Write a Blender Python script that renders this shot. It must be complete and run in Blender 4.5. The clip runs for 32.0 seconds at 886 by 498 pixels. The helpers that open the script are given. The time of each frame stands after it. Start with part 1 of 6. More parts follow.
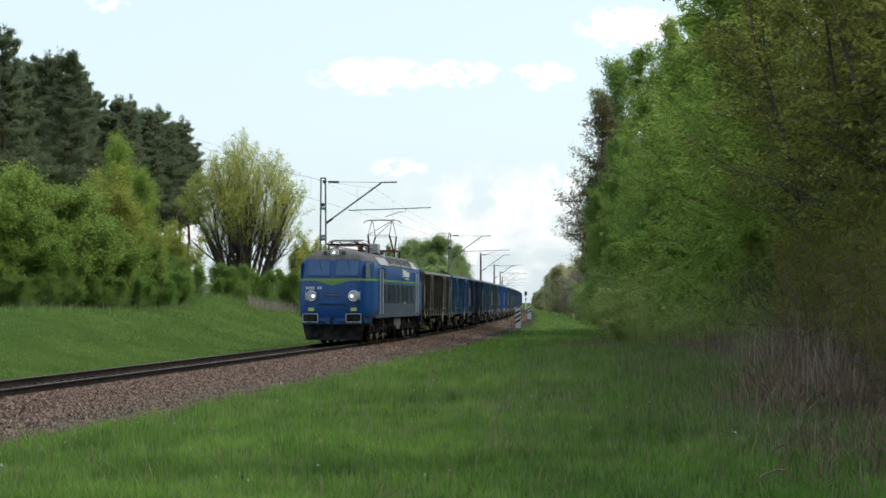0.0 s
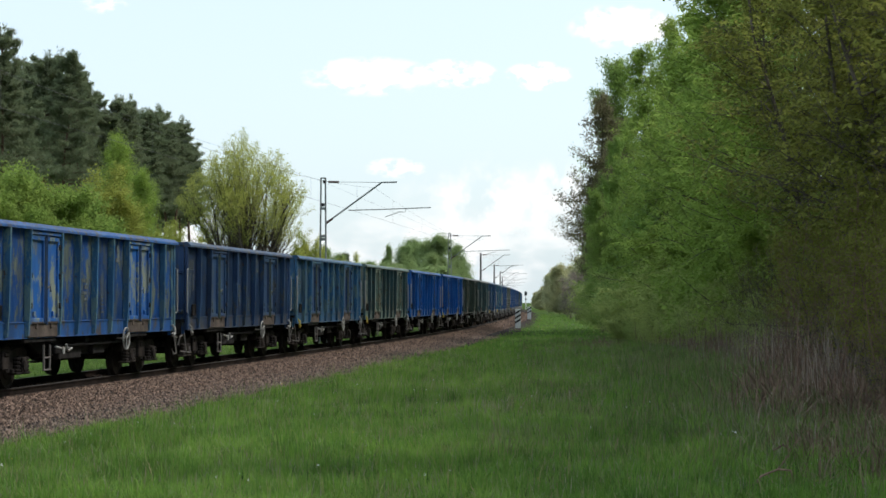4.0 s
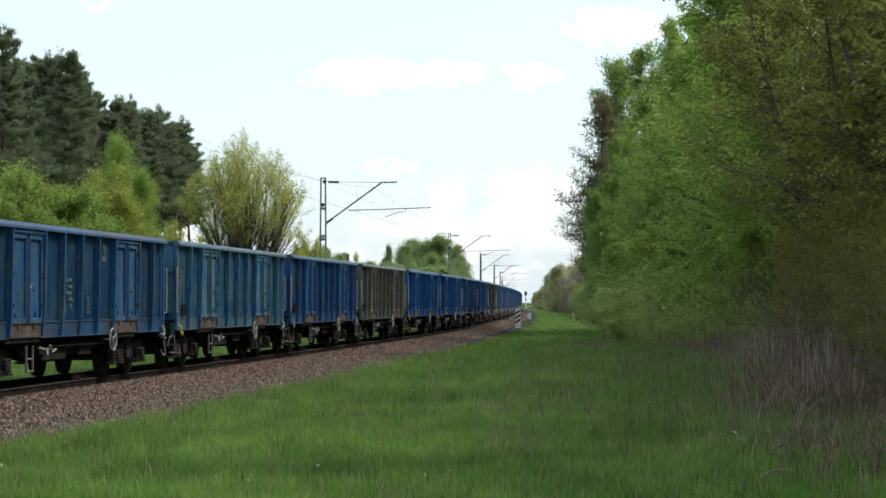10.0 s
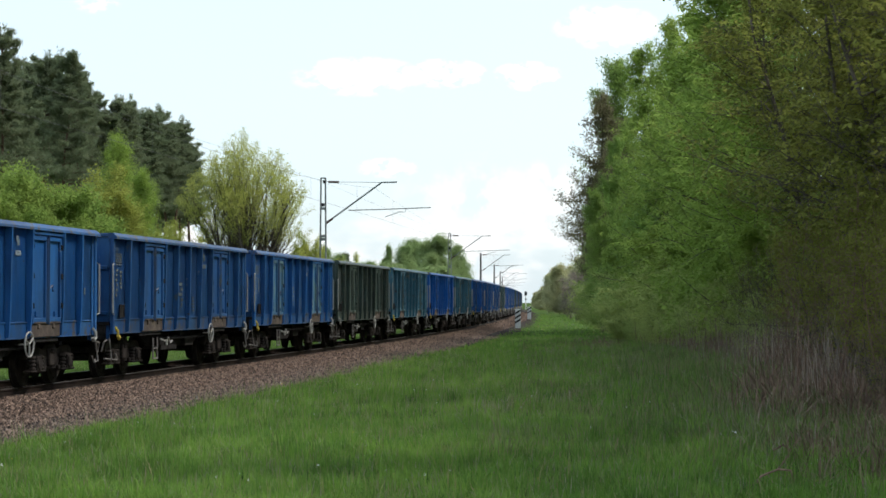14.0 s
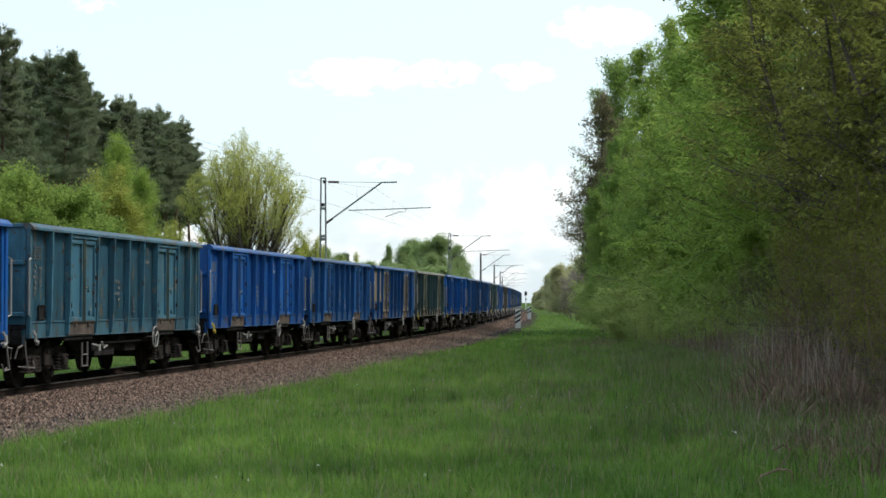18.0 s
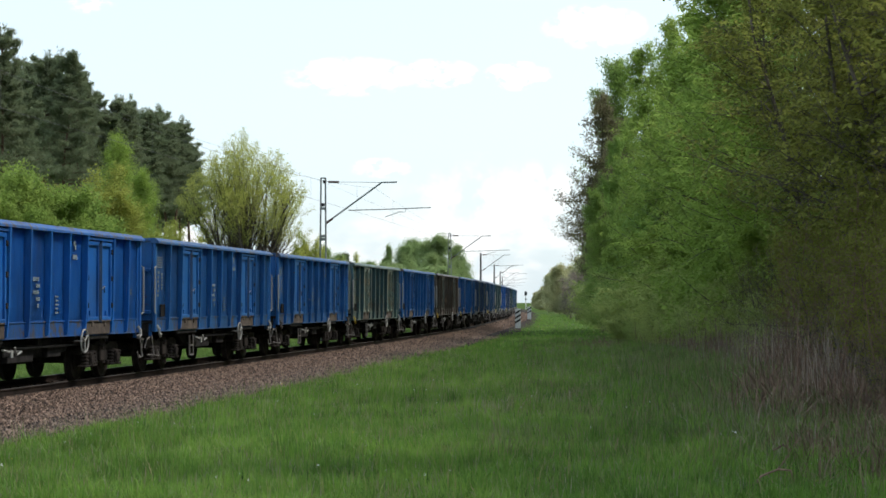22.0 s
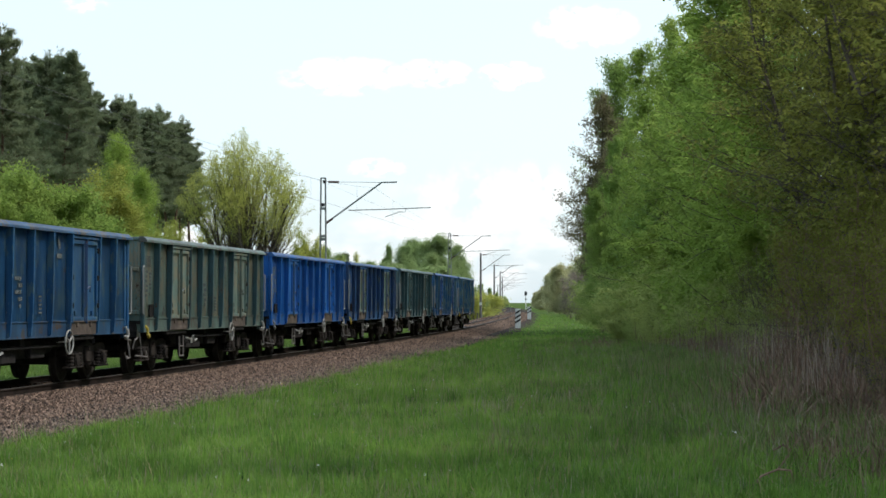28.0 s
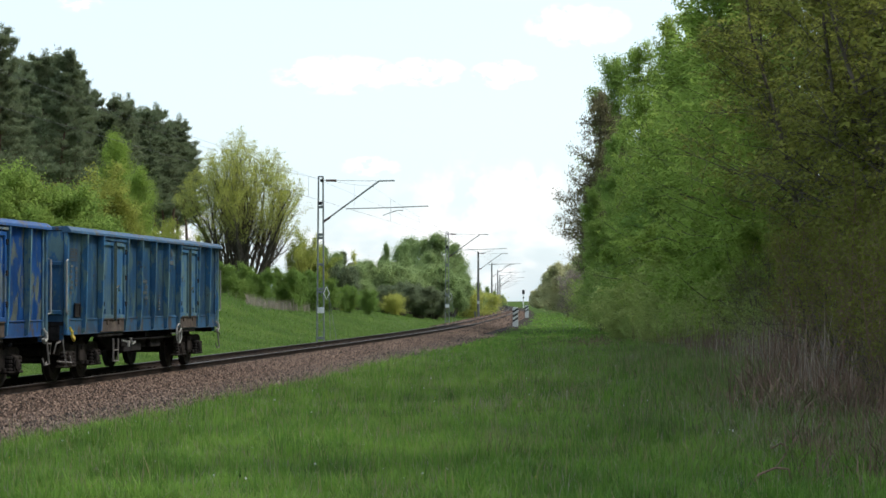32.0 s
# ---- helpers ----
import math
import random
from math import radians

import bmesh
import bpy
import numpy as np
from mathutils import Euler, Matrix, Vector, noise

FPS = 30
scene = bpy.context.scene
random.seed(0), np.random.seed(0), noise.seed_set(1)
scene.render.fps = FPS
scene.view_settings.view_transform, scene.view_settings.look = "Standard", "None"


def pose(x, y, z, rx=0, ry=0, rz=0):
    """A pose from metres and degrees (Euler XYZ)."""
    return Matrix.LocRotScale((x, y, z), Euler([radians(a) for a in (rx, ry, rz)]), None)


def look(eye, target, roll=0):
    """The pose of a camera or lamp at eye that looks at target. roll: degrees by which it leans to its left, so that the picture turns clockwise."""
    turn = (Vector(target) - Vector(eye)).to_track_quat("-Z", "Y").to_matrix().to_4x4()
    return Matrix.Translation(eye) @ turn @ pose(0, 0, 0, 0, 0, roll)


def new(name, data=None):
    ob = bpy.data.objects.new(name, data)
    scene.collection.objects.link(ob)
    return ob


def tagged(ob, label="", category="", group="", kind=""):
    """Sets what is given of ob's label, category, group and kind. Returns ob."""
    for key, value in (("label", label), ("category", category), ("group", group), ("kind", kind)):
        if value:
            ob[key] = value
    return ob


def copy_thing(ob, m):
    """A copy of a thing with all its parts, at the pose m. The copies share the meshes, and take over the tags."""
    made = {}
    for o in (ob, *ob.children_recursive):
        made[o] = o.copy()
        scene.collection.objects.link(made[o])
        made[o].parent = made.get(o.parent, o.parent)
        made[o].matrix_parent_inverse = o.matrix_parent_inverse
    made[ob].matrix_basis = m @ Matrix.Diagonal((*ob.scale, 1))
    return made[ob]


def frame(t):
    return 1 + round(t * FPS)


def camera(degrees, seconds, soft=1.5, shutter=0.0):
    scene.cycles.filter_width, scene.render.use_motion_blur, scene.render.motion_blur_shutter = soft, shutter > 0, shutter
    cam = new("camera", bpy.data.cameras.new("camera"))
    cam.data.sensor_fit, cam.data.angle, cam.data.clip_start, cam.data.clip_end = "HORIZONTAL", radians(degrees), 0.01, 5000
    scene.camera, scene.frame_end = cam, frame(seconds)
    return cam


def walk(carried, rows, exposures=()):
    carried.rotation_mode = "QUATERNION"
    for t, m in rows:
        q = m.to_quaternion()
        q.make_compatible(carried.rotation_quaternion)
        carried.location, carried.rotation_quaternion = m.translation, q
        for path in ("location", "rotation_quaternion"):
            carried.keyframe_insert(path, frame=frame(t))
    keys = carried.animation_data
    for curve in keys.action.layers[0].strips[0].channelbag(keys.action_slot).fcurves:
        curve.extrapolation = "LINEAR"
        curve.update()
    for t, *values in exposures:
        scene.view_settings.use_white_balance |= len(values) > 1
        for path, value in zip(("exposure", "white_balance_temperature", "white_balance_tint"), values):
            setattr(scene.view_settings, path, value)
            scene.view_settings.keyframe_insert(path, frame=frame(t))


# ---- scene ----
# The camera stands on a tripod; it is nudged near the end.
PITCH, PX = 91.583, 0.016845
cam = camera(25.96, 32.0, soft=1.55)
NUDGE = [(0.0, 0, 0), (30.2, 0, 0), (30.3, -1, -4), (30.4, -2.5, -14), (30.5, -3, -20), (30.6, -3, -22), (30.7, -3.2, -20),
         (30.8, -3.5, -12.5), (30.9, -4.2, -9), (31.0, -4.5, -7.5), (31.2, -5.5, -2), (31.4, -6, -1.2), (31.6, -5.5, -2), (32.0, -4.3, -2.6)]
walk(cam, [(t, pose(0, 0, 2.1, PITCH + dy * PX, 0, dx * PX)) for t, dx, dy in NUDGE], [(0.0, -0.12), (2.0, -0.14), (6.0, -0.03), (9.0, 0.0), (32.0, 0.02)])

# ---- light: thin bright haze, soft high sun from the side of the verge ----
SUN = Vector((0.80, 0.16, 1.0)).normalized()
world = bpy.data.worlds.new("sky")
scene.world = world
world.use_nodes = True
wn, wl = world.node_tree.nodes, world.node_tree.links
sky = wn.new("ShaderNodeTexSky")
sky.sky_type, sky.sun_disc = "NISHITA", False
sky.sun_elevation, sky.sun_rotation = math.asin(SUN.z), math.atan2(SUN.x, SUN.y)
sky.air_density, sky.dust_density, sky.ozone_density = 1.0, 2.5, 1.0
haze = wn.new("ShaderNodeMix")
haze.data_type = "RGBA"
haze.inputs[0].default_value = 0.54
haze.inputs[7].default_value = (6.6, 7.85, 8.5, 1)
wl.new(sky.outputs[0], haze.inputs[6])
wl.new(haze.outputs[2], wn["Background"].inputs[0])
wn["Background"].inputs[1].default_value = 0.177
sun_data = bpy.data.lights.new("sun", "SUN")
sun_data.energy, sun_data.angle, sun_data.color = 2.5, radians(7.0), (1.0, 0.95, 0.86)
sun = new("sun", sun_data)
sun.matrix_basis = look(SUN * 60, (0, 0, 0))


# ---- materials ----
def nodes_of(name):
    m = bpy.data.materials.new(name)
    m.use_nodes = True
    n, l = m.node_tree.nodes, m.node_tree.links
    return m, n, l, n["Principled BSDF"]


def noise_of(n, l, vec, scale, detail=4, rough=0.6):
    t = n.new("ShaderNodeTexNoise")
    t.inputs["Scale"].default_value, t.inputs["Detail"].default_value, t.inputs["Roughness"].default_value = scale, detail, rough
    l.new(vec, t.inputs["Vector"])
    return t.outputs[0]


def step_of(n, l, src, lo, hi):
    r = n.new("ShaderNodeMapRange")
    r.interpolation_type = "SMOOTHSTEP"
    r.inputs[1].default_value, r.inputs[2].default_value = lo, hi
    l.new(src, r.inputs[0])
    return r.outputs[0]


def mixed(n, l, fac, a, b, mode="MIX"):
    x = n.new("ShaderNodeMix")
    x.data_type, x.blend_type = "RGBA", mode
    for sock, v in ((x.inputs[0], fac), (x.inputs[6], a), (x.inputs[7], b)):
        if isinstance(v, (tuple, list)):
            sock.default_value = (*v[:3], 1)
        elif isinstance(v, (int, float)):
            sock.default_value = v
        else:
            l.new(v, sock)
    return x.outputs[2]


def coords(n, l, offset=(0, 0, 0), stretch=(1, 1, 1)):
    tc, mp = n.new("ShaderNodeTexCoord"), n.new("ShaderNodeMapping")
    l.new(tc.outputs["Object"], mp.inputs[0])
    mp.inputs["Location"].default_value, mp.inputs["Scale"].default_value = offset, stretch
    return mp.outputs[0]


def bumped(n, l, bsdf, height, strength, dist=0.02):
    b = n.new("ShaderNodeBump")
    b.inputs["Strength"].default_value, b.inputs["Distance"].default_value = strength, dist
    l.new(height, b.inputs["Height"])
    l.new(b.outputs[0], bsdf.inputs["Normal"])


def surface(name, c1, c2, big=1.2, fine=18, rough=0.7, metal=0.0, bump=0.25, dist=0.01, stretch=(1, 1, 1), island=0.0, gloss=0.5):
    m, n, l, b = nodes_of(name)
    b.inputs["Specular IOR Level"].default_value = gloss
    v = coords(n, l, stretch=stretch)
    n1, n2 = noise_of(n, l, v, big), noise_of(n, l, v, fine)
    col = mixed(n, l, step_of(n, l, n1, 0.35, 0.68), c1, c2)
    col = mixed(n, l, step_of(n, l, n2, 0.3, 0.75), mixed(n, l, 0.35, col, (0, 0, 0)), col)
    if island:
        g = n.new("ShaderNodeNewGeometry")
        col = mixed(n, l, step_of(n, l, g.outputs["Random Per Island"], 0, 1), mixed(n, l, island, col, (0.01, 0.01, 0.01)), mixed(n, l, island * 0.5, col, (0.56, 0.38, 0.28)))
    l.new(col, b.inputs["Base Color"])
    b.inputs["Roughness"].default_value, b.inputs["Metallic"].default_value = rough, metal
    bumped(n, l, b, n2, bump, dist)
    return m


def leafy(name, c1, c2, through_light=0.55, rough=0.7, gloss=0.12, drift=None):
    """Leaves: every leaf its own tint, darker clumps painted in as shade, every plant its own shift, light shining
    through.
    """
    m, n, l, b = nodes_of(name)
    g, o = n.new("ShaderNodeNewGeometry"), n.new("ShaderNodeObjectInfo")
    v = coords(n, l)
    col = mixed(n, l, g.outputs["Random Per Island"], c1, c2)
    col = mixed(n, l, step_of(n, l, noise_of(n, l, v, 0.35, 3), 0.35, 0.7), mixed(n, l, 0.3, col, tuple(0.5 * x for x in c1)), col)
    if drift:
        col = mixed(n, l, step_of(n, l, noise_of(n, l, v, 0.55, 5, 0.7), 0.42, 0.66), col, mixed(n, l, 0.6, col, drift))
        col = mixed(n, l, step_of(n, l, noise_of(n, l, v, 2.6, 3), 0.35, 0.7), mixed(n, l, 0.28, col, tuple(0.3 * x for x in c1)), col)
    # dark clumps in the leaf colour stand in for shade between sprays
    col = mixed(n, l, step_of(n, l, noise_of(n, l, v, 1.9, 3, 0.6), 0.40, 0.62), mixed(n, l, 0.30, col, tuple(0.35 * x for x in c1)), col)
    h = n.new("ShaderNodeHueSaturation")
    r = n.new("ShaderNodeMapRange")
    r.inputs[3].default_value, r.inputs[4].default_value = 0.485, 0.515
    l.new(o.outputs["Random"], r.inputs[0])
    l.new(r.outputs[0], h.inputs["Hue"])
    l.new(col, h.inputs["Color"])
    l.new(h.outputs[0], b.inputs["Base Color"])
    b.inputs["Roughness"].default_value = rough
    b.inputs["Specular IOR Level"].default_value = gloss
    t, s = n.new("ShaderNodeBsdfTranslucent"), n.new("ShaderNodeMixShader")
    l.new(mixed(n, l, 0.45, h.outputs[0], tuple(min(1.0, 2.6 * a) for a in c2)), t.inputs[0])
    s.inputs[0].default_value = through_light
    l.new(b.outputs[0], s.inputs[1])
    l.new(t.outputs[0], s.inputs[2])
    l.new(s.outputs[0], n["Material Output"].inputs[0])
    return m


def wagon_paint(name, base, patch, amount, seed, rust=0.5):
    """Worn wagon paint: sun-faded fields, old coats in upright patches, dirty runs, rust scabs."""
    m, n, l, b = nodes_of(name)
    o, tc = n.new("ShaderNodeObjectInfo"), n.new("ShaderNodeTexCoord")
    mul, add = n.new("ShaderNodeMath"), n.new("ShaderNodeVectorMath")
    mul.operation, mul.inputs[1].default_value = "MULTIPLY", 40.0 + seed
    l.new(o.outputs["Random"], mul.inputs[0])
    l.new(tc.outputs["Object"], add.inputs[0])
    l.new(mul.outputs[0], add.inputs[1])
    v = add.outputs[0]

    def scaled(sc):
        mp = n.new("ShaderNodeMapping")
        mp.inputs["Scale"].default_value = sc
        l.new(v, mp.inputs[0])
        return mp.outputs[0]

    tall, runs = scaled((1.6, 1.6, 0.7)), scaled((6, 6, 0.45))
    fine = noise_of(n, l, v, 14)
    faded = tuple(1.02 * c + 0.11 * g for c, g in zip(base, (0.10, 0.22, 0.25)))
    dirty = tuple(0.42 * c + 0.012 for c in base)
    col = mixed(n, l, step_of(n, l, noise_of(n, l, tall, 1.1, 6, 0.65), 0.44, 0.60), base, faded)
    col = mixed(n, l, step_of(n, l, noise_of(n, l, tall, 2.1, 8, 0.72), 0.66 - amount * 0.30, 0.71 - amount * 0.30), col, patch)
    col = mixed(n, l, step_of(n, l, noise_of(n, l, tall, 0.6, 5), 0.56, 0.36), col, mixed(n, l, 0.6, col, dirty))
    col = mixed(n, l, step_of(n, l, noise_of(n, l, runs, 1.6, 5, 0.6), 0.50, 0.72), col, mixed(n, l, 0.55, col, dirty))
    col = mixed(n, l, step_of(n, l, noise_of(n, l, runs, 2.6, 4), 0.60, 0.78), col, mixed(n, l, 0.35, col, (0.24, 0.22, 0.19)))
    col = mixed(n, l, step_of(n, l, noise_of(n, l, v, 4.0, 8, 0.75), 0.66 - rust * 0.08, 0.70 - rust * 0.08), col, (0.075, 0.042, 0.026))
    col = mixed(n, l, step_of(n, l, noise_of(n, l, scaled((1, 1, 0.6)), 6.5, 6, 0.7), 0.65, 0.70), col, mixed(n, l, 0.45, col, (0.26, 0.29, 0.30)))
    col = mixed(n, l, fine, mixed(n, l, 0.2, col, (0, 0, 0)), col)
    l.new(col, b.inputs["Base Color"])
    b.inputs["Roughness"].default_value, b.inputs["Specular IOR Level"].default_value = 0.5, 0.3
    bumped(n, l, b, noise_of(n, l, v, 3.0, 6), 0.3, 0.02)
    return m


def plain(name, c, rough=0.5, metal=0.0, glow=0.0):
    m, n, l, b = nodes_of(name)
    v = coords(n, l)
    l.new(mixed(n, l, noise_of(n, l, v, 9), tuple(0.72 * x for x in c), c), b.inputs["Base Color"])
    b.inputs["Roughness"].default_value, b.inputs["Metallic"].default_value = rough, metal
    if glow:
        b.inputs["Emission Color"].default_value = (1.0, 0.97, 0.9, 1)
        b.inputs["Emission Strength"].default_value = glow
    return m


M_GROUND = surface("turf", (0.050, 0.094, 0.014), (0.088, 0.140, 0.026), 0.25, 6, 0.95, bump=0.6, dist=0.05, gloss=0.05)


def grassy(name, dark, mid, light, straw, amount):
    """Grass blades: drifts of dark, fresh and yellowish growth over the ground, a share of blades dry."""
    m, n, l, b = nodes_of(name)
    g = n.new("ShaderNodeNewGeometry")
    v = coords(n, l)
    rnd = g.outputs["Random Per Island"]
    col = mixed(n, l, rnd, dark, mid)
    fresh = mixed(n, l, rnd, mid, light)
    wide = noise_of(n, l, v, 0.5, 4, 0.65)
    col = mixed(n, l, step_of(n, l, wide, 0.38, 0.64), col, fresh)
    col = mixed(n, l, step_of(n, l, noise_of(n, l, v, 1.3, 4, 0.65), 0.46, 0.66), col, mixed(n, l, 0.6, col, light))
    col = mixed(n, l, step_of(n, l, noise_of(n, l, v, 0.55, 5, 0.7), 0.60, 0.70), col, mixed(n, l, 0.45, col, straw))
    dark_mottle = tuple(0.62 * c for c in dark)
    col = mixed(n, l, step_of(n, l, noise_of(n, l, coords(n, l, (0, 0, 0), (1, 0.42, 1)), 2.6, 4, 0.7), 0.52, 0.62), col, mixed(n, l, 0.45, col, dark_mottle))
    col = mixed(n, l, step_of(n, l, noise_of(n, l, coords(n, l, (3.7, 1.9, 0), (1, 0.42, 1)), 1.5, 5, 0.75), 0.58, 0.65), col, mixed(n, l, 0.5, col, tuple(0.5 * c for c in straw)))
    col = mixed(n, l, step_of(n, l, rnd, 1.0 - amount, 1.0 - amount + 0.01), col, straw)
    l.new(col, b.inputs["Base Color"])
    b.inputs["Roughness"].default_value, b.inputs["Specular IOR Level"].default_value = 0.6, 0.2
    t, s = n.new("ShaderNodeBsdfTranslucent"), n.new("ShaderNodeMixShader")
    l.new(mixed(n, l, 0.35, col, light), t.inputs[0])
    s.inputs[0].default_value = 0.42
    l.new(b.outputs[0], s.inputs[1])
    l.new(t.outputs[0], s.inputs[2])
    l.new(s.outputs[0], n["Material Output"].inputs[0])
    return m


M_GRASS = grassy("grass_blade", (0.036, 0.102, 0.015), (0.100, 0.225, 0.030), (0.260, 0.418, 0.077), (0.327, 0.267, 0.146), 0.04)
M_RANK = grassy("rank_weed", (0.050, 0.094, 0.025), (0.110, 0.175, 0.045), (0.213, 0.275, 0.094), (0.263, 0.206, 0.131), 0.22)
# lit copy of the verge grass: the bank's sunlight is in its colours
M_GRASS_LIT = grassy("bank_grass_lit_blade", (0.098, 0.182, 0.040), (0.132, 0.222, 0.052), (0.190, 0.290, 0.074), (0.22, 0.23, 0.11), 0.03)
M_TUFT = grassy("dark_tuft_blade", (0.016, 0.045, 0.012), (0.040, 0.095, 0.020), (0.085, 0.165, 0.036), (0.12, 0.10, 0.05), 0.05)
M_STRAW = leafy("dry_straw", (0.16, 0.13, 0.105), (0.44, 0.37, 0.30), 0.25, 0.8)
M_REED = leafy("dead_reed", (0.145, 0.114, 0.099), (0.513, 0.398, 0.323), 0.2, 0.8)
M_BENT = leafy("pale_grass_stem", (0.12, 0.15, 0.05), (0.26, 0.26, 0.13), 0.3)
M_TWIG = surface("twig_bark", (0.168, 0.103, 0.074), (0.327, 0.210, 0.152), 3, 25, 0.9)
M_BARK = surface("bark", (0.075, 0.060, 0.045), (0.15, 0.125, 0.10), 2, 12, 0.92, bump=0.6)
M_PINEBARK = surface("pine_bark", (0.11, 0.065, 0.045), (0.19, 0.12, 0.075), 1.5, 12, 0.92, bump=0.6)
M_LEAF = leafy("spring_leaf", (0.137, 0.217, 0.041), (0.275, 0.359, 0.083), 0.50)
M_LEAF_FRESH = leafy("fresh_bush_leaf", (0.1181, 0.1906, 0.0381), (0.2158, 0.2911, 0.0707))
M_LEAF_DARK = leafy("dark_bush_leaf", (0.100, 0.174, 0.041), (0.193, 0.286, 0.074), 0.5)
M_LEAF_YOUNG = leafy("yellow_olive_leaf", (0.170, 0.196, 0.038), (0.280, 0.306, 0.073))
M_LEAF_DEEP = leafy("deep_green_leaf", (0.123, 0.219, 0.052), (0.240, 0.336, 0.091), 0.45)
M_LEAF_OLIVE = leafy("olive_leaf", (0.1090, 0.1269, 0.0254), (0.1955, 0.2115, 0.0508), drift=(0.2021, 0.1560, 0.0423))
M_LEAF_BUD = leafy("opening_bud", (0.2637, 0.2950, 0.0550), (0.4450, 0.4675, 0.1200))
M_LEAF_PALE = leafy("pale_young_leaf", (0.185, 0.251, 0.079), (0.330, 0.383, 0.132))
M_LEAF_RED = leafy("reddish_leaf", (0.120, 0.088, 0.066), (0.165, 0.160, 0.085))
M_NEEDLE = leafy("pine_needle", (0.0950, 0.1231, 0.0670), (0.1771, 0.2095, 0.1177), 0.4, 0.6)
# distance haze is put into this leaf colour: paler and greyer
M_FAR_HAZED = leafy("far_leaf_hazed", (0.155, 0.215, 0.090), (0.225, 0.290, 0.120), 0.60)
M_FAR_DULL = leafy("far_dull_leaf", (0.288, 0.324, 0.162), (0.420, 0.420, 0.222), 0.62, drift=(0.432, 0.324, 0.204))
M_STONE = surface("ballast_stone", (0.0591, 0.0379, 0.0302), (0.3672, 0.2484, 0.1967), 9, 60, 0.9, bump=0.5, island=0.72, gloss=0.2)
M_STONE_GREY = surface("ballast_stone_grey", (0.0485, 0.0388, 0.0353), (0.3179, 0.2550, 0.2267), 9, 60, 0.9, bump=0.5, island=0.75, gloss=0.2)
M_STONE_SOOT = surface("ballast_stone_sooty", (0.022, 0.017, 0.015), (0.060, 0.046, 0.040), 9, 60, 0.9, bump=0.5, island=0.5, gloss=0.2)
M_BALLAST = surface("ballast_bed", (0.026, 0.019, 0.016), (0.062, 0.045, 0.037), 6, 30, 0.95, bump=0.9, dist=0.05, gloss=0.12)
M_RAIL = surface("rusty_rail", (0.018, 0.013, 0.011), (0.045, 0.031, 0.025), 2, 30, 0.8, 0.2, gloss=0.12)
M_RAILHEAD = plain("polished_railhead", (0.11, 0.10, 0.095), 0.55, 0.8)
M_SLEEPER = surface("sleeper_concrete", (0.045, 0.038, 0.034), (0.095, 0.083, 0.074), 2, 30, 0.9, gloss=0.12)
M_STEEL = surface("galvanised_steel", (0.17, 0.19, 0.185), (0.28, 0.30, 0.29), 2, 25, 0.6, 0.15)
M_CONCRETE = surface("mast_concrete", (0.14, 0.135, 0.125), (0.24, 0.23, 0.215), 2, 25, 0.9)
M_WIRE = plain("wire_copper", (0.10, 0.09, 0.085), 0.6, 0.3)
M_WHITE = plain("white_enamel", (0.78, 0.78, 0.76), 0.5)
M_BLACK = plain("black_paint", (0.02, 0.02, 0.022), 0.55)
M_BOGIE = surface("rusty_bogie_grime", (0.0140, 0.0119, 0.0112), (0.0476, 0.0392, 0.0350), 3, 22, 0.9, 0.1, gloss=0.12)
M_UNDER = surface("brake_dust", (0.0120, 0.0120, 0.0120), (0.0435, 0.0390, 0.0390), 3, 22, 0.85, 0.1, gloss=0.12)
M_WHEEL = surface("wheel_steel", (0.0182, 0.0156, 0.0143), (0.0494, 0.0403, 0.0351), 4, 30, 0.7, 0.3, gloss=0.12)
M_RUST = surface("rusty_sill", (0.060, 0.042, 0.034), (0.15, 0.115, 0.092), 3, 20, 0.85)
M_MARK = plain("stencil_white", (0.16, 0.205, 0.25), 0.7)
M_MARK_FAINT = plain("stencil_worn", (0.095, 0.112, 0.118), 0.7)
M_HAND = plain("pale_handrail", (0.32, 0.31, 0.29), 0.6)
M_STIRRUP = plain("worn_step_steel", (0.15, 0.13, 0.12), 0.7)
M_YELLOW = plain("yellow_paint", (0.62, 0.46, 0.06), 0.55)


# ---- the line of the track ----
# s runs along the track away from the camera; curvature per 1000 m at stations.
SS = np.arange(-760.0, 1800.0, 1.0)
KAPPA = np.interp(SS, [-200, -100, -20, 30, 80, 130, 200, 300, 700, 1200], [0.0, -0.8, -1.088, -0.221, -0.829, -0.236, -0.118, -0.094, -0.10, -0.10]) / 1000
TH = np.cumsum(KAPPA)
I0 = int(-SS[0])
TH += 0.133 - TH[I0]
TX, TY = np.cumsum(np.sin(TH)), np.cumsum(np.cos(TH))
TX += -9.613 - TX[I0]
TY += 35.0 - TY[I0]
RAIL_Z = 0.410


def on_track(s, lat=0.0):
    """Plan point beside the track at station s (lat to the camera's side) and the heading there."""
    x, y, th = np.interp(s, SS, TX), np.interp(s, SS, TY), np.interp(s, SS, TH)
    return x + lat * np.cos(th), y - lat * np.sin(th), th


def lateral(x, y):
    """Distance from the track's centre line, positive on the camera's side."""
    return (x - np.interp(y, TY, TX)) * np.cos(np.interp(y, TY, TH))


def smooth(a, b, v):
    t = np.clip((v - a) / (b - a), 0, 1)
    return t * t * (3 - 2 * t)


